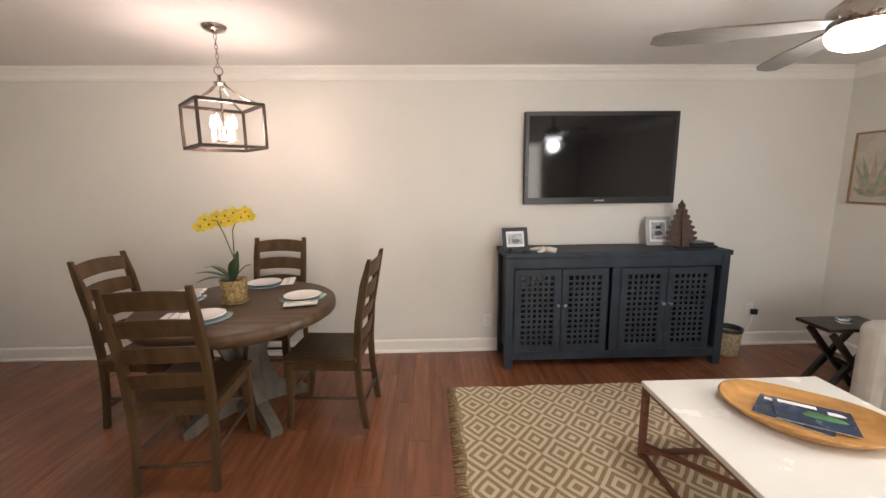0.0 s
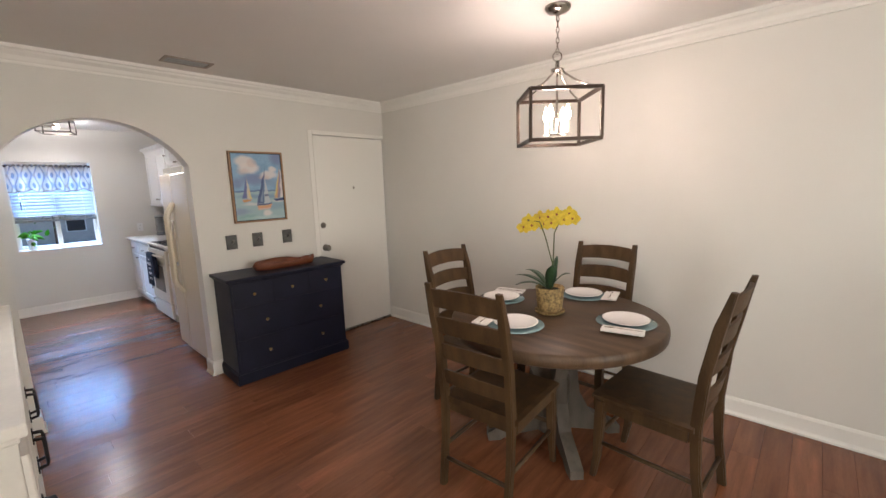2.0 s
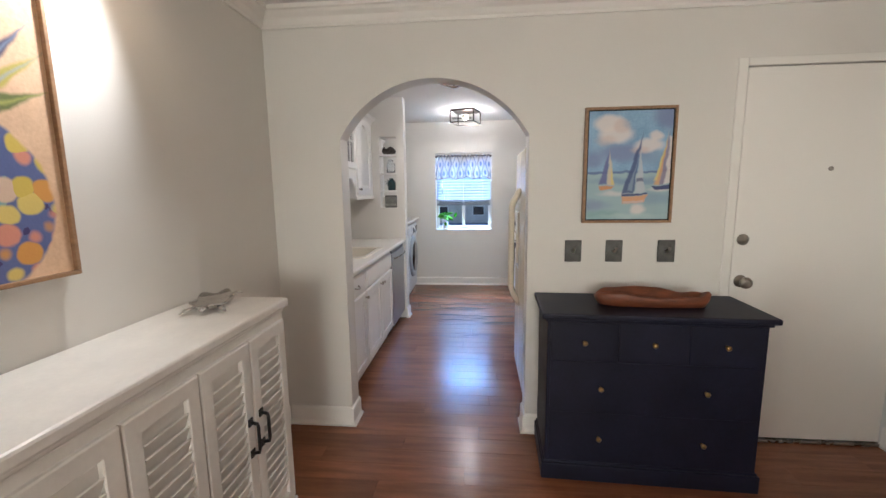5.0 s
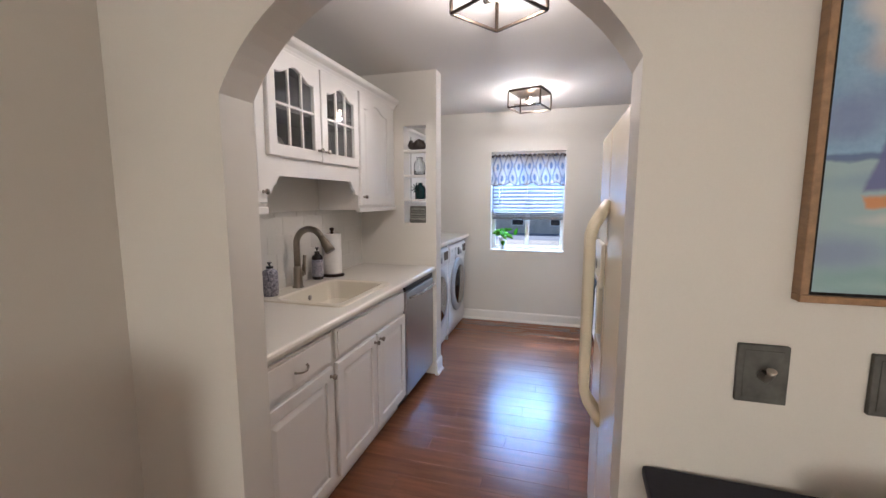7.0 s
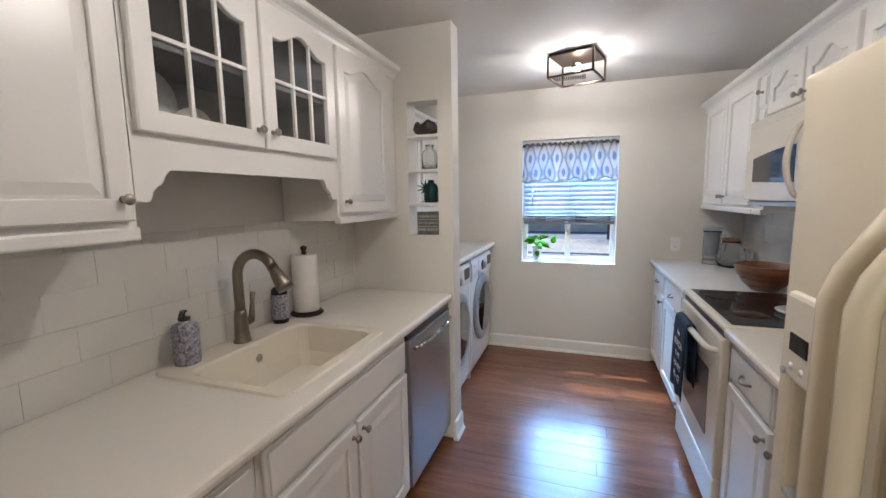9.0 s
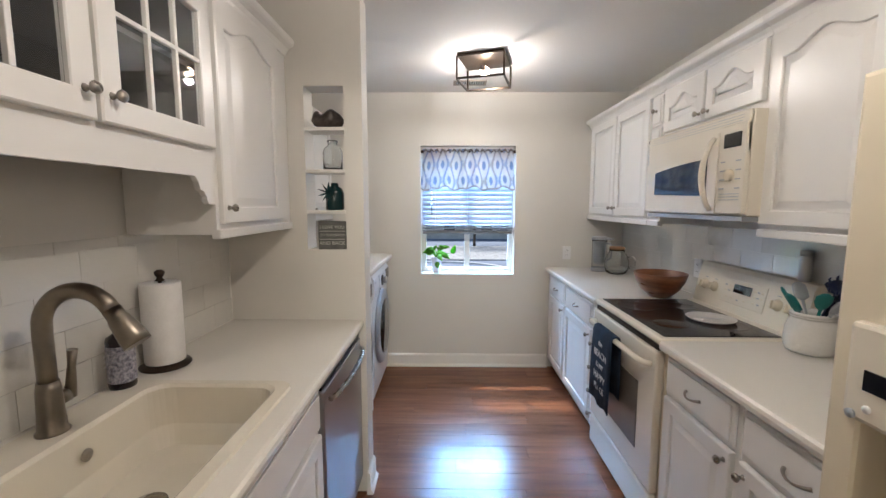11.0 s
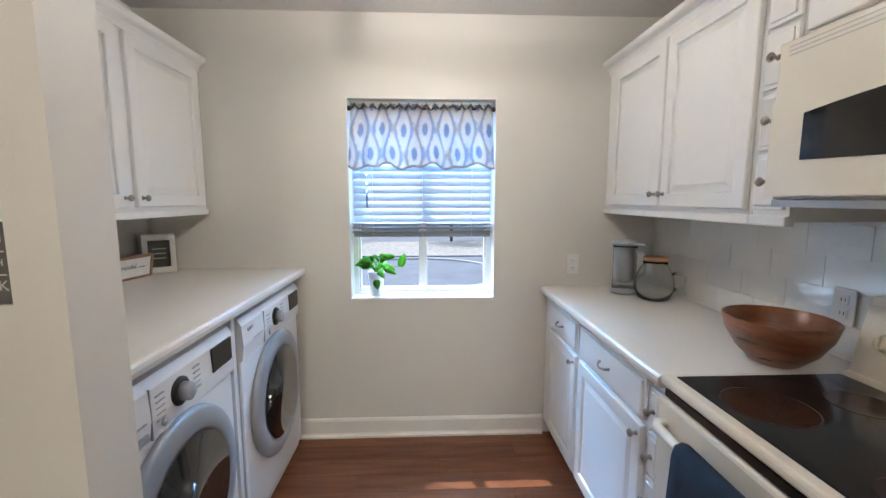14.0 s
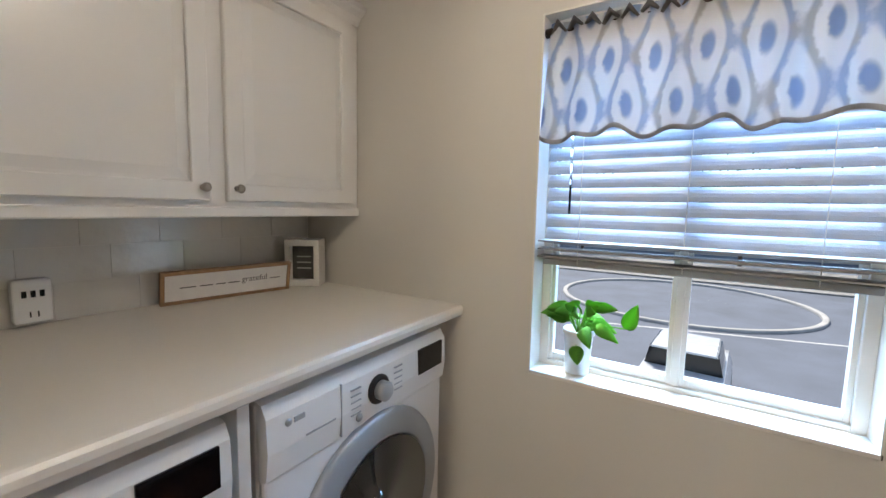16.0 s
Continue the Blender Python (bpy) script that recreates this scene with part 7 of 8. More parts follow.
tri_x = mnode("ABSOLUTE", mnode("SUBTRACT", mnode("FRACT", mnode("DIVIDE", sep.outputs[0], 0.22)), 0.5))
tri_y = mnode("ABSOLUTE", mnode("SUBTRACT", mnode("FRACT", mnode("DIVIDE", sep.outputs[1], 0.26)), 0.5))
ring = mnode("FRACT", mnode("MULTIPLY", mnode("ADD", tri_x, tri_y), 4.0))
line = mnode("GREATER_THAN", ring, 0.52)
weave = N_.new("ShaderNodeTexNoise")
weave.inputs["Scale"].default_value = 160
L_.new(tc.outputs["Object"], weave.inputs[0])
lv = mnode("MULTIPLY_ADD", weave.outputs[0], 0.5, mnode("MULTIPLY", line, 0.65))
rp = N_.new("ShaderNodeValToRGB")
rp.color_ramp.elements[0].position, rp.color_ramp.elements[1].position = 0.18, 0.85
rp.color_ramp.elements[0].color, rp.color_ramp.elements[1].color = (0.30, 0.19, 0.09, 1), (0.64, 0.56, 0.40, 1)
L_.new(lv, rp.inputs[0])
L_.new(rp.outputs[0], bs.inputs["Base Color"])
bs.inputs["Roughness"].default_value = 0.95
bp = N_.new("ShaderNodeBump")
bp.inputs["Distance"].default_value = 0.006
L_.new(lv, bp.inputs["Height"])
L_.new(bp.outputs[0], bs.inputs["Normal"])
rg = thing("area_rug", pose(0.05, 0.95, 0.0), "cream and tan jute rug with a diamond pattern", "rug")
bm = B()
nx, ny = 30, 24
grid = [[bm.verts.new((2.75 * i / nx + 0.012 * math.sin(j * 1.3), 2.18 * j / ny + 0.008 * math.sin(i * 1.1), 0.011 + 0.0025 * math.sin(i * 1.7 + j * 0.9))) for j in range(ny + 1)] for i in range(nx + 1)]
for i in range(nx):
    for j in range(ny):
        bm.faces.new((grid[i][j], grid[i + 1][j], grid[i + 1][j + 1], grid[i][j + 1]))
ext = bmesh.ops.extrude_face_region(bm, geom=list(bm.faces))
for v in [g for g in ext["geom"] if isinstance(g, bmesh.types.BMVert)]:
    v.co.z = 0.001
part("mat", bm, M_rug, rg)
M_fringe = material("jute_fringe", (0.40, 0.29, 0.15), 0.95, vary=0.3, scale=60)
bm = B()
rnd = random.Random(2)
for i in range(210):
    y = 2.18 * (i + 0.5) / 210
    a = (rnd.random() - 0.5) * 0.03
    tube(bm, [(0.012, y, 0.008), (-0.03, y + a * 0.4, 0.010), (-0.06 - 0.02 * rnd.random(), y + a, 0.003)], [0.0035, 0.003, 0.0022], 5)
part("fringe", bm, M_fringe, rg, "frayed jute fringe", kind="stuff")

ct = thing("coffee_table", pose(1.0, 1.30, 0.012), "white topped coffee table with brown wooden legs", "coffee table")
M_walnut = material("walnut", (0.17, 0.062, 0.030), 0.45, vary=0.25, scale=6, tint=(0.08, 0.028, 0.014), stretch=(1, 1, 6))
M_lacq = material("white_lacquer", (0.76, 0.74, 0.69), 0.25, vary=0.02, coat=0.2)
W, D = 0.97, 1.04
part("top", box(B(), (0, 0, 0.412), (W, D, 0.438), 0.003), M_lacq, ct)
part("top_edge", box(B(), (0.004, 0.004, 0.395), (W - 0.004, D - 0.004, 0.4118), 0.002), M_walnut, ct)
for x in (0.004, W - 0.036):
    for y in (0.004, D - 0.036):
        part("leg", box(B(), (x, y, 0), (x + 0.032, y + 0.032, 0.395), 0.003), M_walnut, ct)
for y in (0.008, D - 0.032):
    part("side_bar", box(B(), (0.036, y, 0.01), (W - 0.036, y + 0.024, 0.034), 0.002), M_walnut, ct)
for x in (0.008, W - 0.032):
    part("side_bar", box(B(), (x, 0.036, 0.01), (x + 0.024, D - 0.036, 0.034), 0.002), M_walnut, ct)
ang = math.degrees(math.atan2(D, W))
for s in (1, -1):
    L = math.hypot(W, D) / 2 - 0.03
    part("cross_bar", box(B(), (-L, -0.012, 0.036), (L, 0.012, 0.06), 0.002, pose(W / 2, D / 2, 0.001 if s > 0 else 0.0255, 0, 0, s * ang)), M_walnut, ct)
M_tray = material("honey_wood", (0.50, 0.27, 0.075), 0.35, vary=0.22, scale=5, tint=(0.30, 0.14, 0.035), stretch=(1, 5, 5), coat=0.2)
bm = B()
loops = []
for sc, z in ((0.72, 0.0), (0.86, 0.006), (0.98, 0.034), (1.0, 0.044), (0.965, 0.046), (0.83, 0.016), (0.70, 0.010), (0.2, 0.009)):
    loops.append([(0.30 * sc * (1 + 0.05 * math.cos(2 * a) + 0.02 * math.sin(3 * a)) * math.cos(a), 0.225 * sc * (1 + 0.03 * math.sin(3 * a)) * math.sin(a), z + (0.006 * math.sin(3 * a) if sc > 0.95 else 0)) for a in [2 * math.pi * i / 56 for i in range(56)]])
loft(bm, loops)
tagged(smooth(part("wooden_tray", bm, M_tray, m=pose(1.535, 1.955, 0.4505, 0, 0, -40) @ Matrix.Diagonal((1.02, 1.06, 1.1, 1)))), "oval honey coloured wooden tray on the coffee table", "tray")
M_mag = material("magazine_cover", (0.025, 0.04, 0.085), 0.25, vary=0.5, scale=7, fine=30, tint=(0.012, 0.02, 0.03))
M_maggreen = paint("printed_green", (0.06, 0.20, 0.05), 0.4)
for (dx, dy, a, z) in ((-0.03, 0.02, -48, 0.0), (0.03, -0.01, -36, 0.007)):
    mg = thing("magazine", pose(1.545 + dx, 1.955 + dy, 0.4612 + z, 0, 0, a), "glossy blue magazine lying in the wooden tray", "magazine")
    part("pages", box(B(), (-0.138, -0.103, 0), (0.138, 0.103, 0.005)), M_paperw, mg)
    part("cover", box(B(), (-0.14, -0.105, 0.0051), (0.14, 0.105, 0.006)), M_mag, mg)
    part("title_bar", box(B(), (-0.12, 0.06, 0.0061), (0.02, 0.09, 0.0064)), M_paperw, mg)
    part("cover_shape", prism(B(), blot(0.03, 0.0, 0.07, 0.035, 7), 0.0003, pose(0, 0, 0.0066, -90, 0, 0)), M_maggreen, mg)
    part("cover_shape", prism(B(), blot(0.08, 0.05, 0.03, 0.02, 8), 0.0003, pose(0, 0, 0.0070, -90, 0, 0)), M_paperw, mg)

# end table, sofa, east picture
M_espresso = material("espresso_wood", (0.022, 0.014, 0.011), 0.4, vary=0.25, scale=8)
et = thing("end_table", pose(2.50, 2.80, 0), "dark wooden end table with crossed legs", "end table")
part("top", box(B(), (0, 0, 0.505), (0.46, 0.26, 0.53), 0.004), M_espresso, et)
for y in (0.03, 0.20):
    for s in (1, -1):
        L = math.hypot(0.38, 0.46) / 2
        part("leg", box(B(), (-L, -0.014 + 0.0, -0.02), (L, 0.014, 0.02), 0.003, pose(0.23, y + (0.016 if s > 0 else -0.0135) + 0.0, 0.255, 0, -s * math.degrees(math.atan2(0.46, 0.38)), 0)), M_espresso, et)
part("stretcher", box(B(), (0.215, 0.05, 0.24), (0.245, 0.20, 0.27), 0.003), M_espresso, et)
tagged(part("glass_coaster", turned(B(), [(0.04, 0), (0.045, 0.008), (0.045, 0.03), (0.03, 0.032)], 24, pose(2.72, 2.93, 0.5305)), M_clearp), "small clear glass dish on the end table", "dish")
sf = thing("sofa", pose(2.60, 0.75, 0), "off-white fabric sofa with rounded arms", "sofa")
M_fabric = material("oatmeal_fabric", (0.60, 0.56, 0.50), 0.95, vary=0.06, scale=12, fine=350, bump=0.12)
part("base", box(B(), (0.04, 0.02, 0.06), (0.80, 1.98, 0.26), 0.02), M_fabric, sf)
for y in (0.0, 1.80):
    part("arm", box(B(), (0.0, y, 0.05), (0.80, y + 0.20, 0.63), 0.07, seg=4), M_fabric, sf)
part("backrest", box(B(), (0.60, 0.16, 0.25), (0.82, 1.84, 0.84), 0.07, seg=4), M_fabric, sf)
for y in (0.205, 1.005):
    part("seat_cushion", box(B(), (0.01, y, 0.262), (0.60, y + 0.79, 0.45), 0.05, seg=4), M_fabric, sf)
for x in (0.06, 0.74):
    for y in (0.06, 1.94):
        part("foot", turned(B(), [(0.02, 0), (0.026, 0.06)], 16, pose(x, y, 0.0005)), M_espresso, sf)
P_pale, P_sage, P_blush = paint("painted_ivory", (0.52, 0.48, 0.40), 0.1), paint("painted_sage", (0.36, 0.38, 0.28), 0.2), paint("painted_blush", (0.48, 0.36, 0.28), 0.15)
ep, cv, y = framed("leaf_picture", pose(EAST, 3.705, 1.30, 0, 0, -90), 0.60, 0.58, 0.03, 0.018, M_lightwood, P_pale, "framed print of tropical leaves on cream ground")
for i in range(9):
    a = radians(-80 + 20 * i)
    for b0, mt in ((Vector((0.18, 0.06)), (P_sage, P_blush, P_sage)[i % 3]), (Vector((0.42, 0.10)), (P_blush, P_sage, P_blush)[i % 3])):
        u = Vector((math.sin(a), abs(math.cos(a)) + 0.15)).normalized()
        v = Vector((u.y, -u.x))
        tip = b0 + u * (0.20 + 0.15 * abs(math.cos(a)))
        tip = Vector((min(0.57, max(0.03, tip.x)), min(0.55, max(0.03, tip.y))))
        m_ = b0 + (tip - b0) * 0.5
        dab(cv, y, [tuple(b0), tuple(m_ + v * 0.024), tuple(tip), tuple(m_ - v * 0.024)], mt, 0.0005 + 0.00015 * i)

# ceiling fan
FXY = (1.465, 1.88)
fn = thing("ceiling_fan", pose(FXY[0], FXY[1], 0), "brushed nickel ceiling fan with a lit white globe", "ceiling fan")
part("mount", turned(B(), [(0.02, 2.375), (0.045, 2.38), (0.07, 2.41), (0.075, 2.4295)], 28), M_nickel, fn)
part("downrod", turned(B(), [(0.013, 2.17), (0.013, 2.376)], 16), M_nickel, fn)
part("motor", turned(B(), [(0.05, 2.055), (0.095, 2.062), (0.11, 2.09), (0.105, 2.13), (0.07, 2.16), (0.02, 2.178)], 36), M_nickel, fn)
M_globe = material("lit_globe", (1, 0.98, 0.93), 0.4, bump=0, emit=(1.0, 0.93, 0.82), strength=9)
part("globe", turned(B(), [(0.01, 1.985), (0.05, 1.99), (0.085, 2.008), (0.10, 2.03), (0.103, 2.054)], 36), M_globe, fn, "lit white glass globe")
M_blade = material("grey_blade", (0.22, 0.20, 0.18), 0.4, vary=0.12, scale=6, stretch=(1, 6, 1))
for k in range(4):
    a = 162 - 87 * k
    m = pose(0, 0, 2.085, 0, 0, a) @ pose(0, 0, 0, 11, 0, 0)
    ol = [(0.085, -0.025), (0.18, -0.042), (0.45, -0.056), (0.66, -0.05), (0.70, -0.025), (0.70, 0.025), (0.66, 0.045), (0.45, 0.05), (0.18, 0.038), (0.085, 0.025)]
    bm = B()
    loft(bm, [[m @ Vector((x, y, z)) for x, y in ol] for z in (-0.004, 0.004)])
    bl = part("blade", bm, M_blade, fn)
    bm = B()
    tube(bm, [m @ Vector((0.07, 0, 0.006)), m @ Vector((0.13, 0, 0.008)), m @ Vector((0.2, 0, 0.005))], [0.02, 0.016, 0.022], 8, 0.3)
    part("blade_arm", bm, M_nickel, bl)
# unseen window above the sofa, added with the east fill lamp
ew = setting("window_3", box(B(), (EAST + 0.04, EW[0], EW[2]), (EAST + 0.08, EW[0] + 0.04, EW[3]), 0.002), M_trim, "white framed living room window, unseen, added for light", "window")
for a, b in (((EAST + 0.04, EW[1] - 0.04, EW[2]), (EAST + 0.08, EW[1], EW[3])), ((EAST + 0.04, EW[0] + 0.04, EW[2]), (EAST + 0.08, EW[1] - 0.04, EW[2] + 0.04)), ((EAST + 0.04, EW[0] + 0.04, EW[3] - 0.04), (EAST + 0.08, EW[1] - 0.04, EW[3]))):
    part("frame_bar", box(B(), a, b, 0.002), M_trim, ew)
p = part("pane", box(B(), (EAST + 0.058, EW[0] + 0.04, EW[2] + 0.04), (EAST + 0.062, EW[1] - 0.04, EW[3] - 0.04)), M_pane, ew)
p.visible_shadow = False
# unseen glass door behind the camera, added with the south fill lamp
gdoor = setting("window_2", box(B(), (0.5, SOUTH - 0.05, 0), (0.56, SOUTH - 0.01, 2.3), 0.002), M_trim, "white framed glass patio door, unseen, added for light", "window")
for a, b in (((1.47, SOUTH - 0.05, 0), (1.53, SOUTH - 0.01, 2.3)), ((2.44, SOUTH - 0.05, 0), (2.5, SOUTH - 0.01, 2.3)), ((0.56, SOUTH - 0.05, 0), (1.47, SOUTH - 0.01, 0.06)), ((1.53, SOUTH - 0.05, 0), (2.44, SOUTH - 0.01, 0.06)), ((0.56, SOUTH - 0.05, 2.24), (1.47, SOUTH - 0.01, 2.3)), ((1.53, SOUTH - 0.05, 2.24), (2.44, SOUTH - 0.01, 2.3))):
    part("frame_bar", box(B(), a, b, 0.002), M_trim, gdoor)
for a, b in ((0.56, 1.47), (1.53, 2.44)):
    p = part("pane", box(B(), (a, SOUTH - 0.034, 0.06), (b, SOUTH - 0.028, 2.24)), M_pane, gdoor)
    p.visible_shadow = False


# ---- kitchen window ----
Y0, Y1, Z0, Z1 = WIN
XO = WW - 0.15
win = setting("window_1", box(B(), (XO + 0.01, Y0, Z0), (XO + 0.06, Y0 + 0.035, Z1), 0.002), M_trim, "white vinyl sliding window, closed", "window")
for a, b in (((XO + 0.01, Y1 - 0.035, Z0), (XO + 0.06, Y1, Z1)), ((XO + 0.01, Y0 + 0.035, Z0), (XO + 0.06, Y1 - 0.035, Z0 + 0.03)), ((XO + 0.01, Y0 + 0.035, Z1 - 0.03), (XO + 0.06, Y1 - 0.035, Z1)), ((XO + 0.015, (Y0 + Y1) / 2 - 0.011, Z0 + 0.03), (XO + 0.055, (Y0 + Y1) / 2 + 0.011, Z1 - 0.03))):
    part("window_frame", box(B(), a, b, 0.002), M_trim, win)
for a, b in ((Y0 + 0.035, (Y0 + Y1) / 2 - 0.011), ((Y0 + Y1) / 2 + 0.011, Y1 - 0.035)):
    for lo, hi in (((a, Z0 + 0.03), (a + 0.013, Z1 - 0.03)), ((b - 0.013, Z0 + 0.03), (b, Z1 - 0.03)), ((a + 0.013, Z0 + 0.03), (b - 0.013, Z0 + 0.055)), ((a + 0.013, Z1 - 0.055), (b - 0.013, Z1 - 0.03))):
        part("sash", box(B(), (XO + 0.02, *lo), (XO + 0.048, *hi), 0.002), M_trim, win)
    p = part("pane", box(B(), (XO + 0.032, a + 0.011, Z0 + 0.05), (XO + 0.036, b - 0.011, Z1 - 0.05)), M_pane, win)
    p.visible_shadow = False
part("window_sill", box(B(), (XO + 0.06, Y0 + 0.003, Z0 + 0.0005), (WW + 0.004, Y1 - 0.003, Z0 + 0.014), 0.003), M_trim, win)
for a, b in (((XO + 0.06, Y0, Z0 + 0.014), (WW + 0.003, Y0 + 0.006, Z1)), ((XO + 0.06, Y1 - 0.006, Z0 + 0.014), (WW + 0.003, Y1, Z1)), ((XO + 0.06, Y0 + 0.006, Z1 - 0.006), (WW + 0.003, Y1 - 0.006, Z1))):
    part("reveal", box(B(), a, b, 0.001), M_trim, win)


def translucent(name, colour, through_share=0.4):
    m = material(name, colour, 0.8, vary=0.04, scale=20, fine=300, bump=0.04)
    nt = m.node_tree
    tr = nt.nodes.new("ShaderNodeBsdfTranslucent")
    mix = nt.nodes.new("ShaderNodeMixShader")
    mix.inputs[0].default_value = through_share
    b = nt.nodes["Principled BSDF"]
    src = b.inputs["Base Color"].links[0].from_socket
    nt.links.new(src, tr.inputs[0])
    nt.links.new(b.outputs[0], mix.inputs[1])
    nt.links.new(tr.outputs[0], mix.inputs[2])
    nt.links.new(mix.outputs[0], nt.nodes["Material Output"].inputs[0])
    return m


# grey-blue puts the backlit shade of the white slats into their colour
M_slat = translucent("shaded_blind_slat", (0.42, 0.46, 0.53), 0.03)
bl = thing("window_blind", pose(WW - 0.065, (Y0 + Y1) / 2, 0), "white slatted window blind half lowered", "blind")
hw = (Y1 - Y0) / 2 - 0.02
part("headrail", box(B(), (-0.02, -hw, Z1 - 0.05), (0.02, hw, Z1 - 0.008), 0.003), M_trim, bl)
z = 1.315
while z < Z1 - 0.06:
    bm = B()
    m = pose(0, 0, z, 0, 58, 0)
    prof = [(-0.024, 0.0), (-0.012, 0.003), (0.0, 0.004), (0.012, 0.003), (0.024, 0.0), (0.024, -0.0024), (0.0, 0.0012), (-0.024, -0.0024)]
    loft(bm, [[m @ Vector((x, y, zz)) for x, zz in prof] for y in (-hw, hw)])
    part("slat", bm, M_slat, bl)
    z += 0.0425
# darker grey puts the shade on the gathered slats into their colour
M_stack = material("shaded_slat_stack", (0.34, 0.34, 0.33), 0.5, vary=0.06, scale=8, bump=0)
for i in range(9):
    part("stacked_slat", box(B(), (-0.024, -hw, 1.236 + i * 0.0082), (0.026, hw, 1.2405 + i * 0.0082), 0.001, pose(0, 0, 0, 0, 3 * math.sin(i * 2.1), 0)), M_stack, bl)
part("bottom_rail", box(B(), (-0.025, -hw, 1.212), (0.025, hw, 1.232), 0.003), M_stack, bl)
for y in (-hw * 0.72, 0.0, hw * 0.72):
    part("ladder_cord", tube(B(), [(0.026, y, 1.22), (0.026, y, Z1 - 0.05)], 0.0012, 5), M_trim, bl)
part("wand", tube(B(), [(0.032, -hw * 0.8, 1.38), (0.03, -hw * 0.8, 1.75), (0.024, -hw * 0.8, Z1 - 0.04)], 0.004, 6), M_clearp, bl)

M_val = translucent("printed_cotton", (0.80, 0.80, 0.80), 0.12)
nt = M_val.node_tree
N_, L_ = nt.nodes, nt.links
tc = N_.new("ShaderNodeTexCoord")
sep = N_.new("ShaderNodeSeparateXYZ")
L_.new(tc.outputs["UV"], sep.inputs[0])
dye = N_.new("ShaderNodeTexNoise")
dye.inputs["Scale"].default_value, dye.inputs["Detail"].default_value = 34, 3
L_.new(tc.outputs["UV"], dye.inputs[0])
blur = mnode("MULTIPLY", mnode("SUBTRACT", dye.outputs[0], 0.5), 0.55)
cu = mnode("COSINE", mnode("MULTIPLY_ADD", mnode("SUBTRACT", dye.outputs[0], 0.5), 0.5, mnode("MULTIPLY", sep.outputs[0], 2 * math.pi / 0.158)))
cvv = mnode("COSINE", mnode("MULTIPLY", sep.outputs[1], 2 * math.pi / 0.285))


def soft_step(value, low, high):
    n = N_.new("ShaderNodeMapRange")
    n.interpolation_type = "SMOOTHSTEP"
    n.inputs["From Min"].default_value, n.inputs["From Max"].default_value = low, high
    L_.new(value, n.inputs[0])
    return n.outputs[0]


vine = mnode("ADD", mnode("ABSOLUTE", mnode("ADD", cu, mnode("MULTIPLY", cvv, 0.72))), blur)
lines = soft_step(vine, 0.58, 0.14)
dots = soft_step(mnode("ADD", mnode("ABSOLUTE", mnode("ADD", cu, cvv)), mnode("MULTIPLY", blur, 0.5)), 1.48, 1.86)
pat = mnode("MINIMUM", mnode("ADD", mnode("MULTIPLY", lines, 0.8), dots), 1.0)
tone = N_.new("ShaderNodeTexNoise")
tone.inputs["Scale"].default_value = 9
L_.new(tc.outputs["UV"], tone.inputs[0])
mx = N_.new("ShaderNodeMix")
mx.data_type = "RGBA"
mx.inputs["A"].default_value = (0.66, 0.67, 0.68, 1)
mxb = N_.new("ShaderNodeMix")
mxb.data_type = "RGBA"
mxb.inputs["A"].default_value = (0.30, 0.29, 0.28, 1)
mxb.inputs["B"].default_value = (0.20, 0.28, 0.46, 1)
L_.new(mnode("MAXIMUM", dots, soft_step(tone.outputs[0], 0.42, 0.56)), mxb.inputs["Factor"])
L_.new(mxb.outputs["Result"], mx.inputs["B"])
L_.new(pat, mx.inputs["Factor"])
for node in N_:
    if node.type == "BSDF_TRANSLUCENT":
        L_.new(mx.outputs["Result"], node.inputs[0])
L_.new(mx.outputs["Result"], N_["Principled BSDF"].inputs["Base Color"])
va = thing("window_valance", pose(WW - 0.018, Y0, 0), "white gathered valance with blue ogee print", "curtain")
part("rod", tube(B(), [(0.0, 0.004, 1.932), (0.0, Y1 - Y0 - 0.004, 1.932)], 0.008, 10), M_bronze, va)
for y in (0.008, Y1 - Y0 - 0.03):
    part("rod_end", tube(B(), [(0.006, y, 1.932), (0.006, y + 0.024, 1.932)], 0.014, 12), M_bronze, va)
bm = B()
uvl = bm.loops.layers.uv.new("UVMap")
nu, nv = 150, 16
wd = Y1 - Y0 - 0.05
gr = []
for i in range(nu + 1):
    u = i / nu
    col = []
    for j in range(nv + 1):
        v = j / nv
        amp = 0.004 + 0.018 * v
        x = 0.012 + amp * math.sin(u * 2 * math.pi * 7.5 + 1.2 * math.sin(u * 9)) + 0.004 * math.sin(u * 71) * (1 - v) + 0.010 * v
        zz = 1.955 - v * (0.345 + 0.012 * math.sin(u * 2 * math.pi * 3.2) + 0.008 * math.sin(u * 41))
        col.append(bm.verts.new((x, 0.025 + wd * u + 0.01 * (u - 0.5) * v * 4, zz)))
    gr.append(col)
for i in range(nu):
    for j in range(nv):
        f = bm.faces.new((gr[i][j], gr[i + 1][j], gr[i + 1][j + 1], gr[i][j + 1]))
        f.smooth = True
        for lp, (a, b) in zip(f.loops, ((i, j), (i + 1, j), (i + 1, j + 1), (i, j + 1))):
            lp[uvl].uv = (1.06 * a / nu, -0.36 * b / nv)
foot_line = [col[-1].co.copy() for col in gr]
part("cloth", bm, M_val, va)
M_hem = translucent("shaded_hem", (0.16, 0.14, 0.13), 0.3)
M_band = translucent("hem_band", (0.36, 0.34, 0.33), 0.15)
part("hem", loft(B(), [[p + Vector((-0.002, 0, 0)), p + Vector((0.003, 0, 0.001)), p + Vector((0.003, 0, 0.013)), p + Vector((-0.002, 0, 0.014))] for p in foot_line]), M_band, va, "grey stitched hem band")
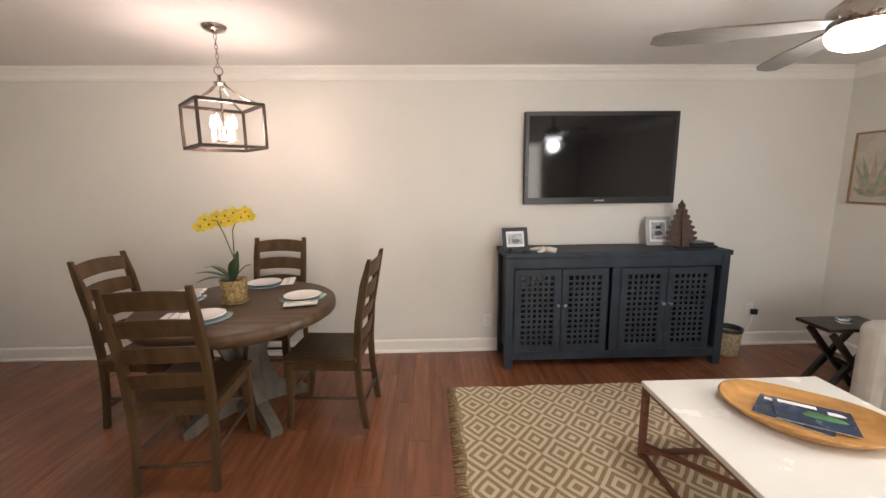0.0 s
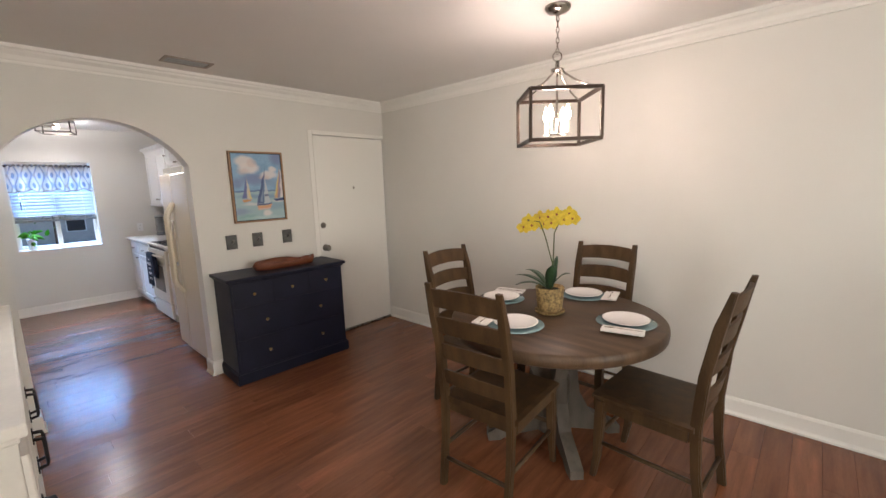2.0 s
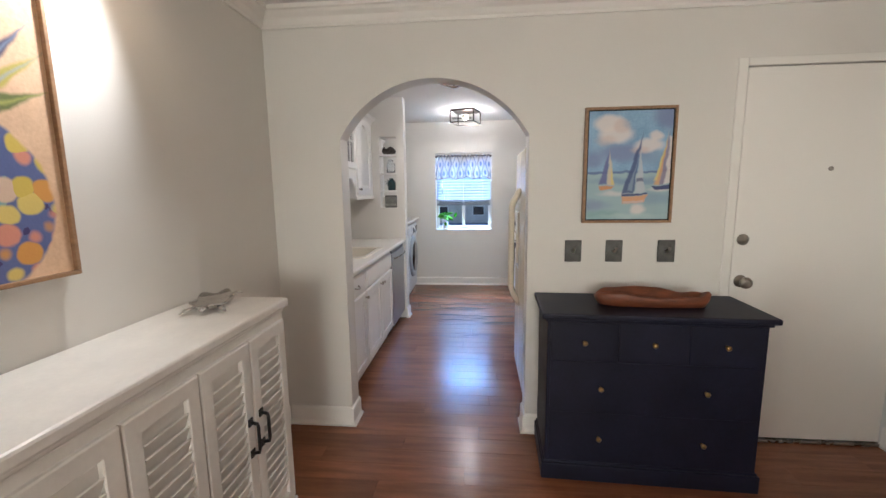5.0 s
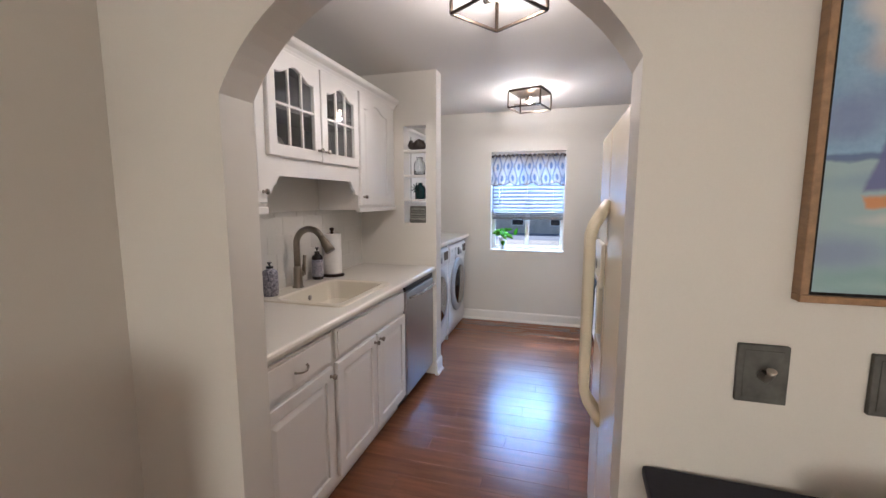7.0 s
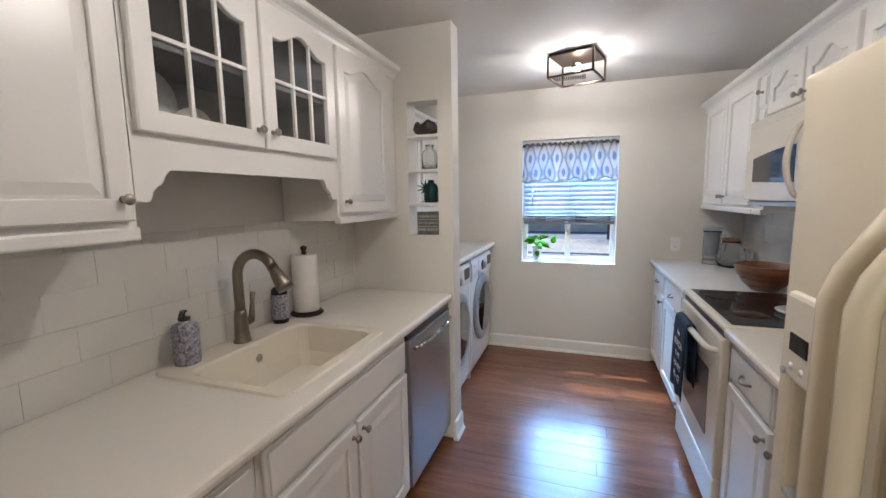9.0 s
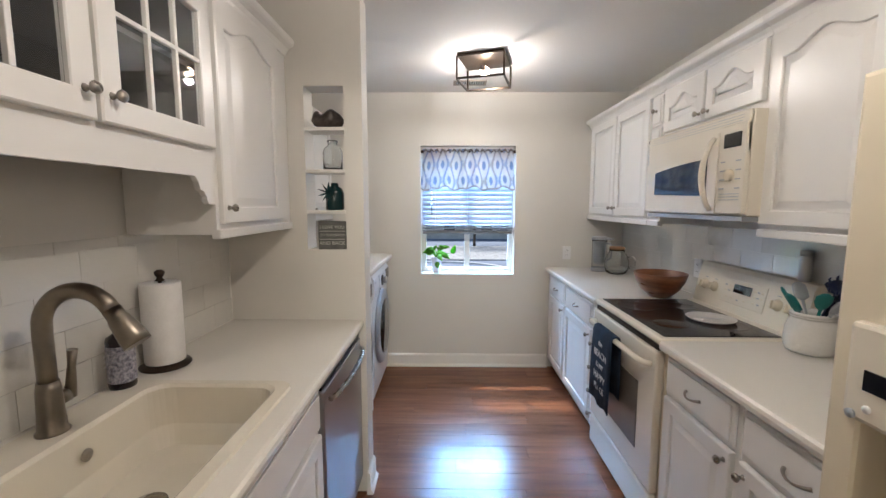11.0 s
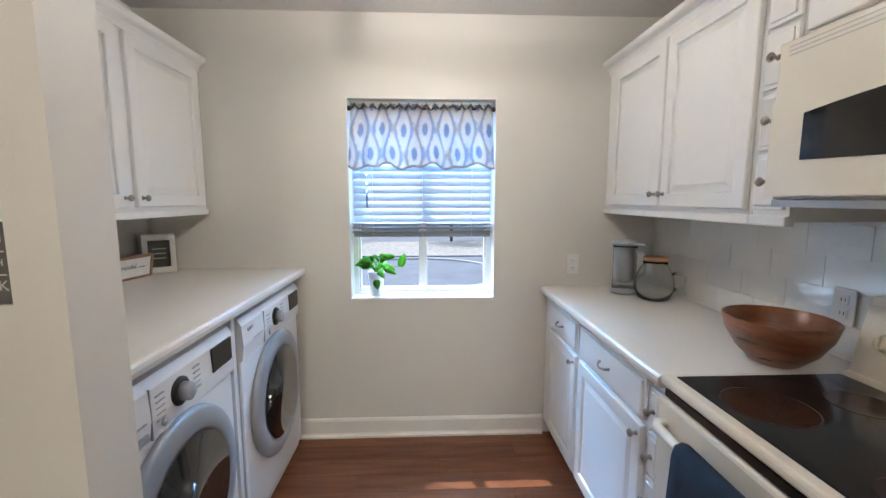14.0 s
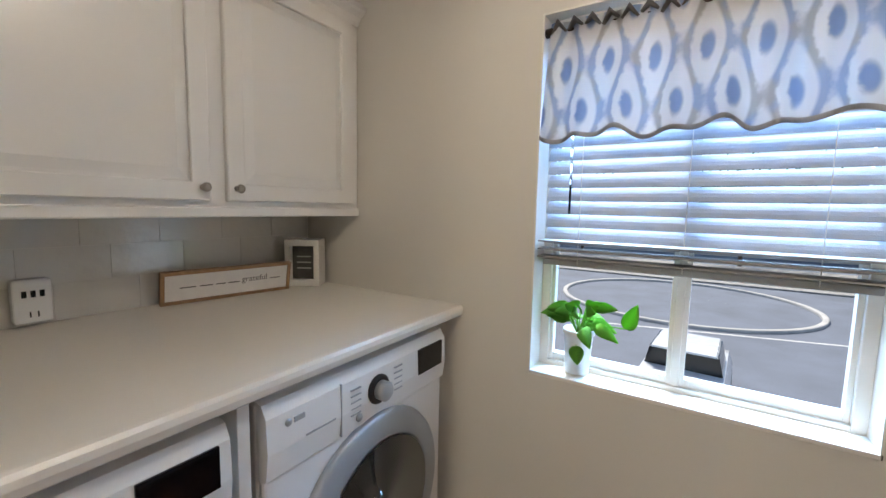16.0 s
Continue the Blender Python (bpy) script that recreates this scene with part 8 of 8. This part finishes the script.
for i in range(16):
    y = 0.05 + (wd - 0.05) * i / 15
    bm = B()
    tube(bm, [(0.014, y - 0.02, 1.922 + 0.006 * (i % 3)), (0.026, y, 1.95), (0.016, y + 0.022, 1.925 + 0.008 * (i % 2))], [0.006, 0.016, 0.006], 8, 0.6)
    part("gather", bm, M_hem, va)

pl = thing("potted_plant", pose(WW - 0.075, 1.055, Z0 + 0.0145), "green pothos in a white ribbed pot on the sill", "plant")
M_cer = material("white_ceramic_pot", (0.68, 0.68, 0.67), 0.4, vary=0.05)
part("pot", turned(B(), [(0.036, 0), (0.038, 0.004), (0.046, 0.125), (0.05, 0.13), (0.05, 0.145), (0.045, 0.145), (0.042, 0.12), (0.01, 0.118)], 28), M_cer, pl)
part("soil", turned(B(), [(0.041, 0.119), (0.01, 0.124)], 20), M_moss, pl)
M_pothos = translucent("pothos_leaf", (0.17, 0.42, 0.05), 0.5)
rnd = random.Random(11)


def pointed_leaf(bm, base, way, length, width, curl):
    """A heart-shaped pointed leaf that folds a little along its rib and droops to its tip."""
    way = Vector(way).normalized()
    side = way.cross(Vector((0.9, 0.05, 0.45))).normalized()
    nrm = side.cross(way).normalized()
    loops = []
    for k in range(11):
        u = k / 10
        w = width * 0.5 * (math.sin(math.pi * min(1.0, u * 0.97 + 0.03) ** 0.62) ** 0.8) + 0.0006
        c = Vector(base) + way * length * u + Vector((0, 0, -curl * u * u * length))
        loops.append([c - side * w + nrm * 0.22 * w, c - nrm * 0.0007, c + side * w + nrm * 0.22 * w, c + nrm * 0.0007])
    loft(bm, loops)


for i in range(27):
    a = 2.4 * i + 0.4
    lift = 0.15 + 0.75 * ((i * 0.37) % 1.0)
    out = Vector((0.45 * math.cos(a), math.sin(a), 0)) * (0.030 + 0.035 * rnd.random())
    root = out + Vector((0.012, 0, 0.14 + 0.10 * lift))
    part("stem", tube(B(), [(0, 0, 0.12), out * 0.5 + Vector((0.006, 0, 0.15 + 0.03 * lift)), root], 0.0018, 5), M_pothos, pl)
    bm = B()
    pointed_leaf(bm, root, (0.45 * math.cos(a) + 0.15, math.sin(a), lift - 0.35), 0.058 + 0.026 * rnd.random(), 0.036 + 0.012 * rnd.random(), 0.30)
    smooth(part("leaf", bm, M_pothos, pl))
for tipv, way, sz in (((0.02, 0.145, 0.175), (0.05, 0.35, 1.0), 0.085), ((0.045, 0.005, 0.10), (0.1, 0.15, -1.0), 0.06)):
    part("stem", tube(B(), [(0, 0.01, 0.13), (Vector(tipv) + Vector((0.0, 0.0, 0.17))) * 0.5, tipv], 0.002, 5), M_pothos, pl)
    bm = B()
    pointed_leaf(bm, tipv, way, sz, 0.046, 0.0)
    smooth(part("leaf", bm, M_pothos, pl))

# ---- outside ----
GZ = -3.0
M_asphalt = material("asphalt", (0.15, 0.172, 0.215), 0.8, vary=0.12, scale=0.6, fine=40, bump=0.05)
M_kerb = material("concrete", (0.50, 0.49, 0.47), 0.85, vary=0.10, scale=2, fine=60, bump=0.05)
M_lawn = material("gravel", (0.34, 0.33, 0.31), 0.95, vary=0.2, scale=3, fine=80, bump=0.1)
setting("ground", box(B(), (-900, -900, GZ - 0.5), (900, 900, GZ)), M_asphalt, "grey asphalt of the parking lot outside", "ground")
setting("pavement", box(B(), (-10.2, -30, GZ), (-7.9, 30, GZ + 0.12), 0.02), M_kerb, "pale concrete walk along the building", "pavement")
bm = B()
turned(bm, [(5.55, GZ + 0.001), (5.55, GZ + 0.11), (5.51, GZ + 0.13), (5.37, GZ + 0.13), (5.33, GZ + 0.11), (5.33, GZ + 0.001)], 72, pose(-29.8, 0.5, 0), cap=False)
setting("kerb_island", bm, M_kerb, "curved pale concrete kerb on the lot", "kerb")
setting("far_pavement", box(B(), (-47, -40, GZ), (-36.5, 40, GZ + 0.10), 0.02), M_lawn, "pale sunlit gravel strip beyond the lot", "pavement")
M_line = material("road_paint", (0.62, 0.62, 0.60), 0.7, vary=0.15, scale=5)
setting("road_line", box(B(), (-0.07, -14, 0), (0.07, 14, 0.004), 0, pose(-24.3, 2.7, GZ, 0, 0, 15.5)), M_line, "white painted line on the asphalt", "marking")


def car(m, colour, label):
    c = thing("car", m, label, "car")
    M_c = material("car_paint", colour, 0.25, 0.1, vary=0.03, coat=0.6)
    sec = [(-2.2, 0.35, 0.62), (-2.1, 0.30, 0.85), (-1.3, 0.28, 0.95), (0.0, 0.28, 0.98), (1.5, 0.28, 0.98), (2.1, 0.30, 0.9), (2.25, 0.4, 0.7)]
    part("body", loft(B(), [[(x, -0.86, lo), (x, 0.86, lo), (x, 0.88, (lo + hi) / 2), (x, 0.78, hi), (x, -0.78, hi), (x, -0.88, (lo + hi) / 2)] for x, lo, hi in sec]), M_c, c)
    part("windows", loft(B(), [[(x, -w, 0.94), (x, w, 0.94), (x + t, w * 0.86, z), (x + t, -w * 0.86, z)] for x, t, w, z in ((-1.1, 0.75, 0.76, 0.97), (-0.35, 0.0, 0.76, 1.40), (1.0, 0.0, 0.76, 1.40), (1.75, -0.3, 0.74, 0.97))]), M_screen, c, "dark car windows")
    part("roof", loft(B(), [[(x, -0.64, z), (x, 0.64, z), (x, 0.6, z + 0.04), (x, -0.6, z + 0.04)] for x, z in ((-0.45, 1.385), (0.2, 1.40), (1.1, 1.385))]), M_c, c)
    for x in (-1.35, 1.35):
        for y in (-0.8, 0.8):
            w = part("wheel", turned(B(), [(0.2, -0.09), (0.33, -0.08), (0.33, 0.08), (0.2, 0.09)], 28, pose(x, y, 0.33, 90, 0, 0)), M_black, c)
            part("rim", turned(B(), [(0.19, -0.095), (0.19, 0.095)], 20, pose(x, y, 0.33, 90, 0, 0)), M_grey, w)
    return c


car(pose(-16.9, 1.2, GZ, 0, 0, 176), (0.72, 0.73, 0.74), "white car parked on the asphalt lot")
M_bark = material("bark", (0.12, 0.085, 0.06), 0.9, vary=0.3, scale=6, bump=0.2)
M_tree = translucent("tree_leaf", (0.07, 0.14, 0.03), 0.3)


def tree(x, y, h, seed):
    r = random.Random(seed)
    t = thing("tree", pose(x, y, GZ), "leafy green tree beyond the parking lot", "tree", "trees beyond the lot")
    bm = B()
    tube(bm, [(0, 0, 0), (0.05, 0.02, h * 0.3), (0.0, 0.1, h * 0.6)], [0.16, 0.12, 0.07], 8)
    tips = []
    for i in range(9):
        a = i * 2.4
        s = Vector((0, 0, h * (0.3 + 0.035 * i)))
        e = s + Vector((math.cos(a), math.sin(a), 0.7)) * h * (0.2 + 0.1 * r.random())
        tube(bm, [s, (s + e) / 2 + Vector((0, 0, 0.1)), e], [0.07, 0.045, 0.02], 6)
        tips.append(e)
    part("trunk", bm, M_bark, t)
    bm = B()
    for k in range(1500):
        e = tips[k % len(tips)]
        p = e + Vector((r.gauss(0, 1), r.gauss(0, 1), r.gauss(0.2, 0.8))) * h * 0.11
        d = Vector((r.gauss(0, 1), r.gauss(0, 1), r.gauss(0, 1))).normalized() * (0.10 + 0.1 * r.random())
        s = d.orthogonal().normalized() * 0.09
        bm.faces.new([bm.verts.new(q) for q in (p - d, p + s, p + d, p - s)])
    part("crown", bm, M_tree, t)


for i, (x, y, h) in enumerate(((-49, -9, 8.5), (-48, 4, 9.5), (-49, 14, 8), (-48, -20, 10))):
    tree(x, y, h, i)
M_stucco = material("stucco", (0.50, 0.46, 0.40), 0.9, vary=0.1, scale=1, fine=30, bump=0.08)
M_roof = material("roof_shingle", (0.10, 0.085, 0.075), 0.9, vary=0.3, scale=6)
hs = thing("apartment_building", pose(-66, -26, GZ), "beige two-storey apartment building beyond the trees", "building")
part("wall", box(B(), (0, 0, 0), (9, 60, 6.0)), M_stucco, hs)
part("roof", loft(B(), [[(-0.6, y, 6.0), (9.6, y, 6.0), (4.5, y, 8.2)] for y in (-0.6, 60.6)]), M_roof, hs)
for k in range(12):
    for z in (1.0, 4.0):
        wn = part("window", box(B(), (8.98, 2 + k * 4.9, z), (9.05, 3.6 + k * 4.9, z + 1.3)), M_trim, hs)
        part("pane", box(B(), (9.05, 2.08 + k * 4.9, z + 0.08), (9.06, 3.52 + k * 4.9, z + 1.22)), M_screen, wn)

# ---- wall tiles ----
def tile_mesh(w, h):
    bm = B()
    b0 = 0.0008
    loft(bm, [[(0, 0, 0), (w, 0, 0), (w, 0, h), (0, 0, h)], [(0, -0.0026, 0), (w, -0.0026, 0), (w, -0.0026, h), (0, -0.0026, h)], [(b0, -0.003, b0), (w - b0, -0.003, b0), (w - b0, -0.003, h - b0), (b0, -0.003, h - b0)]], cap_first=False)
    bmesh.ops.recalc_face_normals(bm, faces=bm.faces)
    me = bpy.data.meshes.new("tile")
    bm.to_mesh(me)
    bm.free()
    me.materials.append(M_tile)
    return me


TILES = {}


def tiles(wall, length, height, place, start=0.0):
    """Rows of glazed tiles on a wall; place(u) gives the pose of the point u along it."""
    pw, ph, gap = 0.2135, 0.1065, 0.0011
    row = 0
    z = 0.0
    while z < height - 0.02:
        h = round(min(ph, height - z) - gap, 4)
        u = -((start + 0.0735 * row) % pw)
        while u < length - 0.01:
            a, b = max(u, 0), min(u + pw, length)
            w = round(b - a - gap, 4)
            if w > 0.012:
                if (w, h) not in TILES:
                    TILES[(w, h)] = tile_mesh(w, h)
                ob = new("tile", TILES[(w, h)])
                ob.parent = wall
                ob.matrix_basis = place(a, z) @ pose(0, 0, 0, random.uniform(-0.14, 0.14), 0, random.uniform(-0.12, 0.12))
            u += pw
        z += ph
        row += 1


tiles(bpy.data.objects["wall_kitchen_stove"], 2.85, 0.435, lambda u, z: pose(-7.738 + u, KR, 0.925 + z), 0.10)
tiles(bpy.data.objects["wall_kitchen_sink"], 2.02, 0.46, lambda u, z: pose(-4.062 - u, KL, 0.914 + z, 0, 0, 180), 0.05)
tiles(bpy.data.objects["wall_laundry"], 1.515, 0.318, lambda u, z: pose(-6.222 - u, LW, 1.043 + z, 0, 0, 180), 0.02)

# ---- floor planks ----
floor = bpy.data.objects["floor"]
PW, PL = 0.127, 1.22
PLANKS = {}


def plank_geo(w, l):
    e = 0.0005
    return [[(0, 0, -0.006), (w, 0, -0.006), (w, l, -0.006), (0, l, -0.006)], [(0, 0, -0.0008), (w, 0, -0.0008), (w, l, -0.0008), (0, l, -0.0008)], [(e, e, 0), (w - e, e, 0), (w - e, l - e, 0), (e, l - e, 0)]]


rest_v, rest_f = [], []
near = 0
row = 0
x = WW - 0.02
while x < EAST:
    y = SOUTH - (row * 0.43) % PL
    while y < TVW:
        lo, hi = (LW, KR) if x + PW < PIER0 else (KL, KR) if x + PW < DW else (SBW, TVW) if x < HALL else (SOUTH, TVW)
        a, b = max(y, lo), min(y + PL, hi)
        if b - a > 0.03:
            w, l = PW - 0.0006, round(b - a - 0.0006, 4)
            if -7.8 < x < -0.3 and b > 0.4 and a < 2.9 and near < 300:
                if l not in PLANKS:
                    bm = B()
                    loft(bm, plank_geo(w, l))
                    bmesh.ops.recalc_face_normals(bm, faces=bm.faces)
                    me = bpy.data.meshes.new("plank")
                    bm.to_mesh(me)
                    bm.free()
                    me.materials.append(M_plank)
                    PLANKS[l] = me
                ob = new("plank", PLANKS[l])
                ob.parent = floor
                ob.matrix_basis = pose(x, a, 0)
                near += 1
            else:
                k = len(rest_v)
                for lp in plank_geo(w, l):
                    rest_v += [(x + p, a + q, r_) for p, q, r_ in lp]
                for s in (0, 4):
                    for i in range(4):
                        rest_f.append((k + s + i, k + s + (i + 1) % 4, k + s + 4 + (i + 1) % 4, k + s + 4 + i))
                rest_f.append((k + 8, k + 9, k + 10, k + 11))
        y += PL
    x += PW
    row += 1
me = bpy.data.meshes.new("planks")
me.from_pydata(rest_v, [], rest_f)
me.materials.append(M_plank_rest)
ob = new("planks", me)
ob.parent = floor
tagged(ob, "reddish brown wooden floor planks", kind="stuff")
